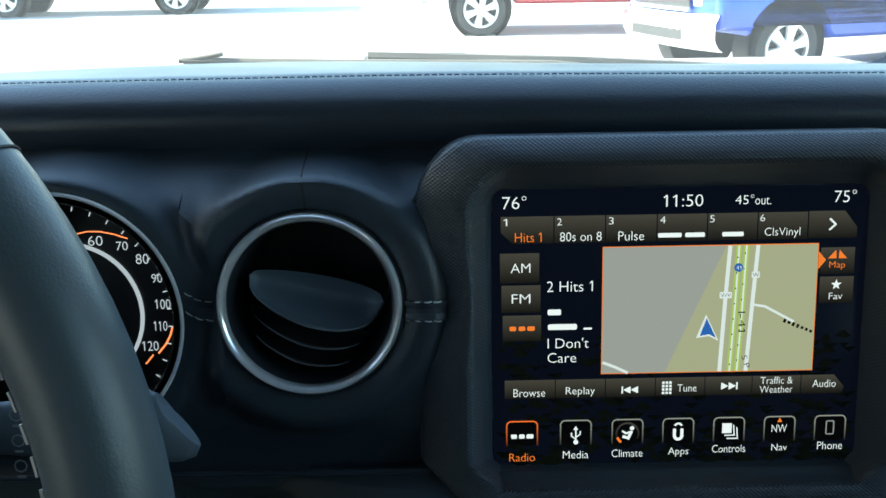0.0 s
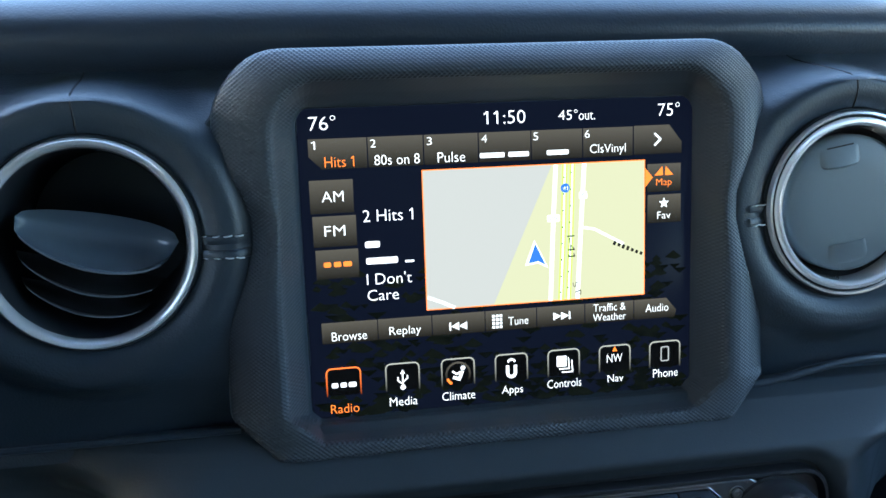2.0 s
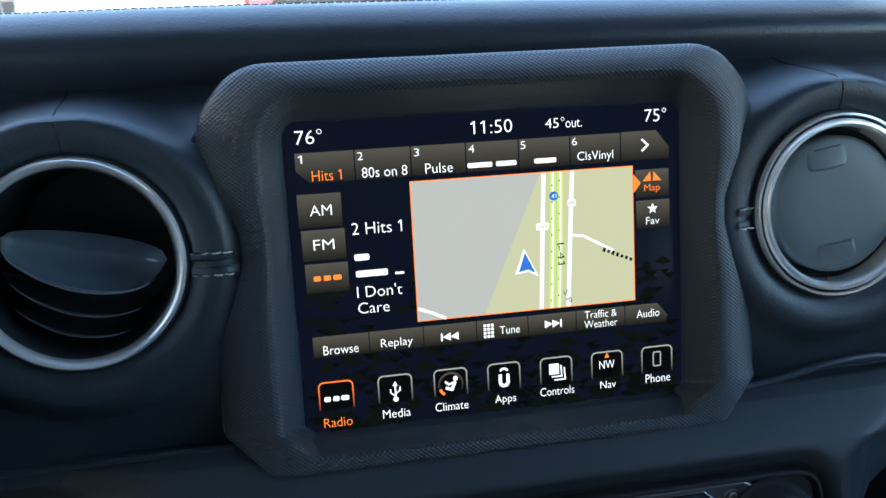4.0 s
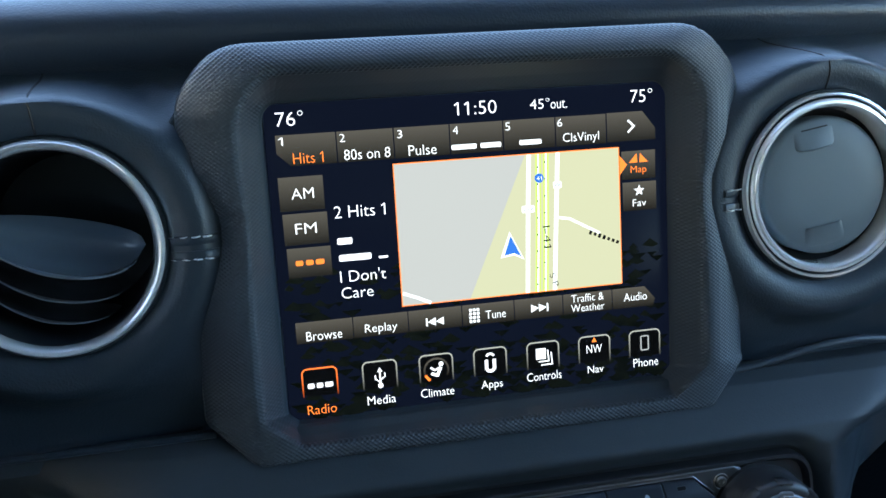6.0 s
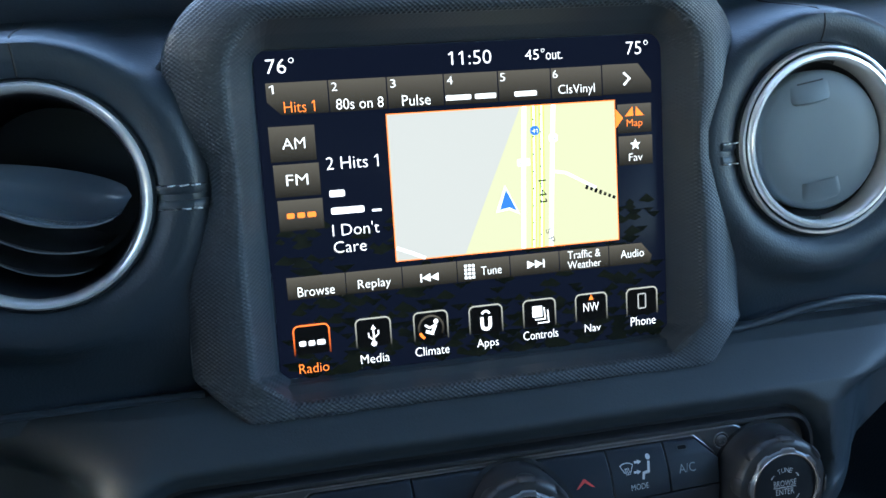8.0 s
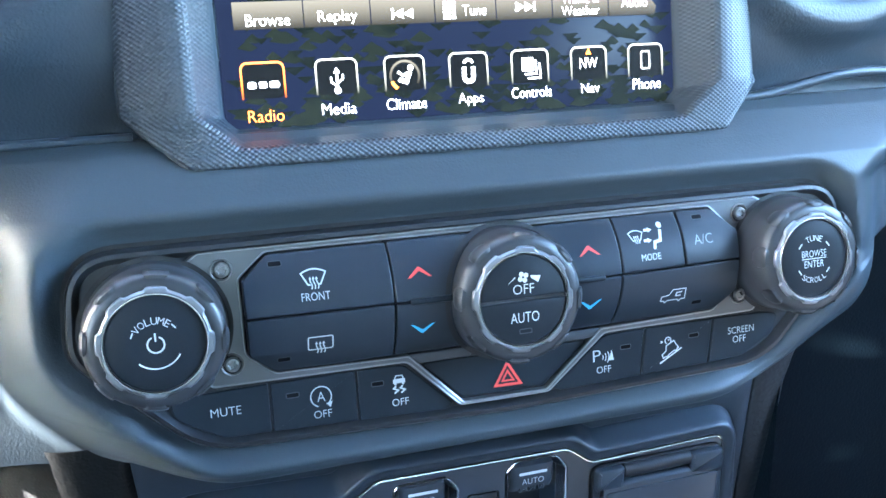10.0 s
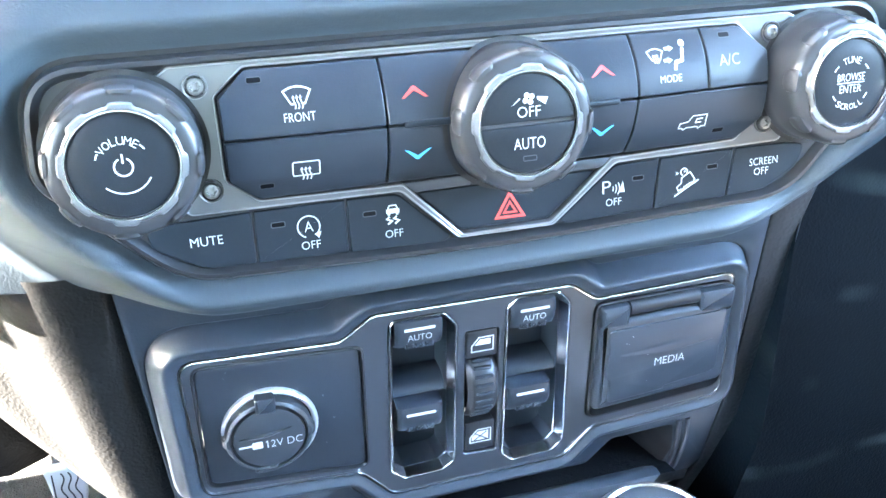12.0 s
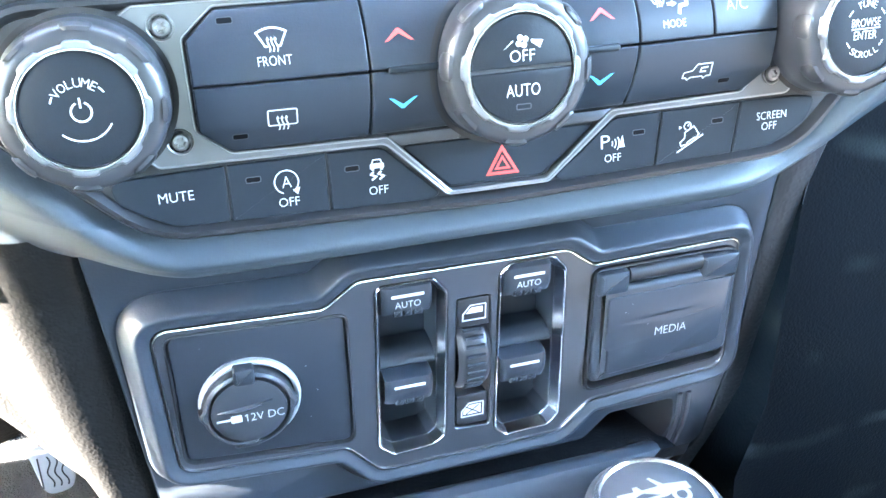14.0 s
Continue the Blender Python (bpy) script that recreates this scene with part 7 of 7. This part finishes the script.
next(n for n in DRIVER_DIMMER.node_tree.nodes if n.type == "BSDF_TRANSPARENT").inputs[0].default_value = (0.50, 0.49, 0.48, 1)
upright("window_6", bm, DRIVER_DIMMER, "tinted glass of the driver window", "window")
for name, corners in (("window_2", [(-0.77, -2.22, 1.22), (-0.77, -1.23, 1.22), (-0.77, -1.23, 1.74), (-0.77, -2.22, 1.74)]), ("window_3", [(0.77, -2.22, 1.24), (0.77, -1.23, 1.24), (0.77, -1.23, 1.76), (0.77, -2.22, 1.76)]), ("window_4", [(-0.70, -2.325, 1.26), (0.70, -2.325, 1.26), (0.70, -2.325, 1.76), (-0.70, -2.325, 1.76)])):
    bm = bmesh.new()
    bm.faces.new([bm.verts.new(c) for c in corners])
    upright(name, bm, REAR_DIMMER, "dark privacy glass of a rear window", "window")


# specks of dust on the console face
rng = random.Random(23)
bm = bmesh.new()
for k in range(90):
    x, z = rng.uniform(-0.12, 0.12), rng.uniform(-0.300, -0.205)
    y = 0.0124 if -0.100 < x < -0.055 and -0.273 < z < -0.226 else 0.0058 if 0.062 < x < 0.106 and -0.270 < z < -0.242 else 0.0208 if z > -0.2045 or x < -0.123 else None
    if y is None:
        continue
    c, r = lean(Vector((x, y, z))), rng.uniform(0.00006, 0.00016)
    bmesh.ops.create_icosphere(bm, subdivisions=1, radius=r, matrix=Matrix.Translation(c))
tagged(setting("dust_specks", bm, THREAD, "tiny pale specks of dust on the console", "dust"), kind="stuff")

# ---- outside: bonnet, wiper, lot and parked vehicles ----
WHITE_PAINT = material("white_car_paint", (0.72, 0.72, 0.71), 0.25, coat=0.7, vary=0.03)
BLACK_TRIM = material("black_trim_plastic", (0.02, 0.02, 0.021), 0.5, vary=0.2)
LOT = material("pale_concrete", (0.62, 0.60, 0.55), 0.85, bump=("noise", 0.02, 0.004), vary=0.22, vary_scale=0.35)
bm = bmesh.new()
loft(bm, [[(x, y, -0.11 + 0.11 * smooth((y - 10.2) / 3.2)) for x in (-400, -60, -20, 0, 20, 60, 400)] for y in (-400, -60, -20, 0, 8, 10, 10.6, 11.2, 11.8, 12.4, 13.0, 13.6, 20, 60, 400)], closed=False)
upright("ground", bm, LOT, "pale sunlit concrete parking lot", "ground")

bonnet = tagged(new("bonnet"), "white bonnet with a raised centre and black vent", "bonnet")
bonnet.location = (0, 1.1, 1.0)
def wpart(name, bm, mat, parent, label="", sharp=38):
    ob = new(name, mesh_of(name, bm, mat, sharp))
    ob.parent = parent
    ob.matrix_parent_inverse = parent.matrix_basis.inverted() if parent.parent is None and parent.type == "EMPTY" else Matrix()
    return tagged(ob, label)
def hood_z(x, y):
    z = 1.314 - 0.131 * (y - 0.61) - 0.05 * smooth((y - 1.62) / 0.22)
    z += 0.008 * smooth((0.33 - abs(x)) / 0.05) * smooth((1.75 - y) / 0.3)
    return z - 0.05 * smooth((abs(x) - 0.58) / 0.15)
bm = bmesh.new()
loft(bm, [[(x, y, hood_z(x, y)) for x in span(-0.74, 0.74, 61)] for y in span(0.52, 1.82, 30)], closed=False)
wpart("bonnet_skin", bm, WHITE_PAINT, bonnet)
bm = bmesh.new()
loft(bm, [[(x, y, hood_z(x, y) + z) for x in span(-0.240 + 0.02 * (y > 1), -0.055, 12)] for y, z in ((1.00, -0.004), (1.02, 0.008), (1.10, 0.016), (1.30, 0.022), (1.34, -0.004))], closed=False)
wpart("bonnet_vent", bm, BLACK_TRIM, bonnet, "black bonnet vent")
bm = bmesh.new()
loft(bm, [[(x, y, z) for x in span(-0.72, 0.72, 8)] for y, z in ((0.33, 1.32), (0.40, 1.332), (0.48, 1.325), (0.54, 1.30))], closed=False)
upright("cowl", bm, BLACK_TRIM, "black cowl panel below the windscreen", "cowl")
# black rubber made pale: the glare over the wiper is put into its colour
HAZED = material("dusty_black_rubber", (0.16, 0.145, 0.12), 0.8, vary=0.3)
wiper = tagged(new("windscreen_wiper"), "black windscreen wiper resting on the glass", "wiper")
wiper.location = (0.0, 0.43, 1.29)
bm = bmesh.new()
tube(bm, [(-0.326, 0.395, 1.3540), (-0.20, 0.397, 1.3500), (-0.013, 0.397, 1.3460), (0.10, 0.40, 1.335)], 0.0038, 8)
wpart("wiper_blade", bm, HAZED, wiper)
bm = bmesh.new()
tube(bm, [(-0.330, 0.394, 1.3545), (-0.312, 0.394, 1.3565), (-0.292, 0.394, 1.3600)], 0.0022, 8)
wpart("wiper_tip", bm, HAZED, wiper)
bm = bmesh.new()
tube(bm, [(-0.17, 0.41, 1.3525), (0.02, 0.43, 1.343), (0.34, 0.50, 1.315)], 0.0060, 8)
wpart("wiper_arm", bm, HAZED, wiper)

TYRE = material("tyre_rubber", (0.030, 0.029, 0.028), 0.8, vary=0.3)
ALLOY = material("alloy_rim", (0.62, 0.62, 0.62), 0.35, metal=0.8, vary=0.05)
BRIGHT = material("chrome_bumper", (0.80, 0.80, 0.80), 0.18, metal=0.9, vary=0.04)
LAMPGLASS = material("lamp_glass", (0.75, 0.76, 0.78), 0.1, coat=0.8, vary=0.05)
GLASSDARK = material("dark_car_glass", (0.02, 0.025, 0.03), 0.05, coat=0.5)


def pickup(name, m, paint, label, cab_len=2.2, chrome=True):
    """A pickup pointing along -x with its near flank at y = 0; front axle at x = 0."""
    t = tagged(new(name), label, "pickup truck" if chrome else "off-road car")
    t.matrix_basis = m
    def own(n, bm, mat, lab="", par=None):
        ob = new(n, mesh_of(n, bm, mat))
        ob.parent = par or t
        return tagged(ob, lab)
    R, WID = 0.40, 1.95
    # flank with wheel arches, lofted to the far flank
    def outline():
        pts = [(-0.95, 0.62), (-0.50, 0.60)]
        pts += [(0.50 * math.cos(radians(a)), 0.42 + 0.50 * math.sin(radians(a))) for a in span(165, 15, 13)]
        pts += [(0.55, 0.48), (3.05, 0.48)]
        pts += [(3.60 + 0.50 * math.cos(radians(a)), 0.42 + 0.50 * math.sin(radians(a))) for a in span(165, 15, 13)]
        pts += [(4.10, 0.55), (4.85, 0.62), (4.90, 1.35), (2.95, 1.38), (2.85, 1.85), (1.30, 1.88), (0.55, 1.30), (-0.80, 1.22), (-0.98, 1.10)]
        return pts
    o = outline()
    b = bmesh.new()
    loops = [[(x, y, z) for x, z in inset(o, d)] for y, d in ((0.05, 0.02), (0.0, 0.06), (0.0, 0.06))]
    rows = [[(x + (0.10 if x < -0.7 else 0) * e, y, z) for x, z in inset(o, d)] for y, d, e in ((0.10, 0.0, 0.6), (0.03, 0.015, 0.9), (0.0, 0.05, 1.0))][::-1]
    mid = [[(x, y, z) for x, z in o] for y in (0.4, 1.55)]
    far = [[(x + (0.10 if x < -0.7 else 0) * e, y, z) for x, z in inset(o, d)] for y, d, e in ((1.85, 0.0, 0.6), (1.92, 0.015, 0.9), (1.95, 0.05, 1.0))]
    loft(b, rows + mid + far, True, True)
    own("body", b, paint)
    for x in (0.0, 3.60):
        for y, out in ((0.03, -1), (1.92, 1)):
            bm = bmesh.new()
            prof = [(R * 0.60, 0.24), (R * 0.97, 0.22), (R, 0.17), (R, 0.05), (R * 0.96, 0.01), (R * 0.80, -0.005), (R * 0.70, 0.012), (R * 0.68, 0.06), (R * 0.10, 0.065)]
            loft(bm, [[(x + rr * math.cos(math.tau * k / 40), y - out * yy, R + rr * math.sin(math.tau * k / 40)) for k in range(40)] for rr, yy in prof], cap1=True)
            w = own("wheel", bm, TYRE)
            bm = bmesh.new()
            loft(bm, [[(x + rr * math.cos(math.tau * k / 40), y - out * yy, R + rr * math.sin(math.tau * k / 40)) for k in range(40)] for rr, yy in ((R * 0.70, 0.015), (R * 0.68, 0.0), (R * 0.61, 0.002), (R * 0.59, 0.04))])
            own("rim", bm, ALLOY, "bright alloy rim", w)
            for k in range(6):
                a = math.tau * (k + 0.3) / 6
                d, s = Vector((math.cos(a), 0, math.sin(a))), Vector((-math.sin(a), 0, math.cos(a)))
                c = Vector((x, y, R))
                bm = bmesh.new()
                loft(bm, [[c + d * (R * q) + s * (oo * R * ww) + Vector((0, -out * yy, 0)) for oo, yy in ((-1, y1 + 0.03), (-0.8, y1), (0.8, y1), (1, y1 + 0.03))] for q, ww, y1 in ((0.0, 0.12, 0.005), (0.30, 0.13, -0.002), (0.62, 0.19, 0.005))], closed=False)
                own("spoke", bm, ALLOY, "", w)
            bm = bmesh.new()
            loft(bm, [[(x + 0.485 * math.cos(math.tau * k / 40), y - out * yy, 0.42 + 0.485 * math.sin(math.tau * k / 40)) for k in range(40)] for yy in (0.02, 0.30)], cap1=True)
            own("wheel_arch", bm, DEEP)
    bm = bmesh.new()
    loft(bm, [[(-1.02 + 0.14 * abs((y - 0.975) / 0.975) ** 3 + dx, y, z) for y in span(0.0, WID, 16)] for dx, z in ((0.06, 0.40), (0.0, 0.44), (-0.05, 0.52), (-0.06, 0.70), (-0.02, 0.78), (0.10, 0.80))], closed=False)
    own("bumper", bm, BRIGHT if chrome else paint, "bright front bumper")
    bm = bmesh.new()
    loft(bm, [[(-1.075 + 0.14 * abs((y - 0.975) / 0.975) ** 3, y, z) for y in span(0.45, 1.50, 10)] for z in (0.50, 0.62)], closed=False)
    own("bumper_intake", bm, BLACK_TRIM)
    for ya in (0.14, 1.60):
        bm = bmesh.new()
        loft(bm, [[(-1.07 + 0.14 * abs((y - 0.975) / 0.975) ** 3, y, z) for y in span(ya, ya + 0.20, 4)] for z in (0.54, 0.64)], closed=False)
        own("fog_lamp", bm, BLACK_TRIM)
    bm = bmesh.new()
    loft(bm, [[(-1.0 + 0.10 * abs((y - 0.975) / 0.975) ** 3 + dx, y, z) for y in span(0.40, 1.55, 12)] for dx, z in ((-0.02, 0.82), (-0.04, 0.95), (0.0, 1.16))], closed=False)
    g = own("grille", bm, BLACK_TRIM, "black grille in a bright frame")
    for z, dx in ((0.82, -0.03), (0.99, -0.05), (1.16, -0.01)):
        bm = bmesh.new()
        tube(bm, [(-1.01 + 0.10 * abs((y - 0.975) / 0.975) ** 3 + dx, y, z) for y in span(0.38, 1.57, 12)], 0.025, 8)
        own("grille_bar", bm, BRIGHT, "", g)
    for ya in (0.06, 1.58):
        bm = bmesh.new()
        loft(bm, [[(-0.99 + 0.26 * abs((y - 0.975) / 0.975) ** 4 + dx, y, z) for y in span(ya, ya + 0.31, 6)] for dx, z in ((-0.02, 0.86), (-0.03, 0.98), (0.02, 1.12))], closed=False)
        own("headlamp", bm, LAMPGLASS, "clear headlamp")
    bm = bmesh.new()
    for k in range(6):
        rb = 0.30 + k * 0.085
        loft(bm, [[(x, -0.004, z) for x in (rb + 0.40, rb + 0.45)] for z in (0.905, 0.965)], closed=False)
    own("badge", bm, BRIGHT, "row of bright bars on the door")
    bm = bmesh.new()
    loft(bm, [[(x, y, z) for y in (0.16, 1.79)] for x, z in ((0.62, 1.32), (1.28, 1.84))], closed=False)
    own("windscreen", bm, GLASSDARK)
    bm = bmesh.new()
    loft(bm, [[(x, -0.002, z) for x in (xa, xb)] for xa, xb, z in ((0.95, 2.75, 1.36), (1.32, 2.72, 1.78))], closed=False)
    own("side_window", bm, GLASSDARK)
    return t


BLUE_PAINT = material("blue_metallic_paint", (0.012, 0.060, 0.42), 0.28, metal=0.25, coat=0.8, vary=0.06)
RED_PAINT = material("red_metallic_paint", (0.30, 0.014, 0.022), 0.28, metal=0.2, coat=0.8, vary=0.06)
TAN_PAINT = material("tan_brown_paint", (0.20, 0.15, 0.10), 0.35, metal=0.2, coat=0.5, vary=0.08)
OLIVE_PAINT = material("grey_brown_paint", (0.16, 0.13, 0.11), 0.35, metal=0.2, coat=0.5, vary=0.08)
YELLOW_PAINT = material("yellow_paint", (0.75, 0.60, 0.04), 0.3, coat=0.6, vary=0.05)
pickup("blue_pickup", pose(3.70, 9.40, -0.11, 0, 0, 17), BLUE_PAINT, "blue pickup truck with a bright bumper and alloy wheels")
pickup("red_pickup", pose(0.66, 14.15, 0, 0, 0, 0), RED_PAINT, "red pickup truck parked side-on with alloy wheels")
pickup("tan_pickup", pose(-9.2, 19.6, 0, 0, 0, 4), TAN_PAINT, "tan brown pickup truck parked across the lot")
pickup("brown_pickup", pose(-15.2, 18.8, 0, 0, 0, 4), OLIVE_PAINT, "grey brown pickup truck parked across the lot")
pickup("yellow_pickup", pose(7.6, 10.6, 0, 0, 0, 70), YELLOW_PAINT, "yellow off-road vehicle parked beside the blue pickup", chrome=False)
# far side of the lot: a low pale building front as distance
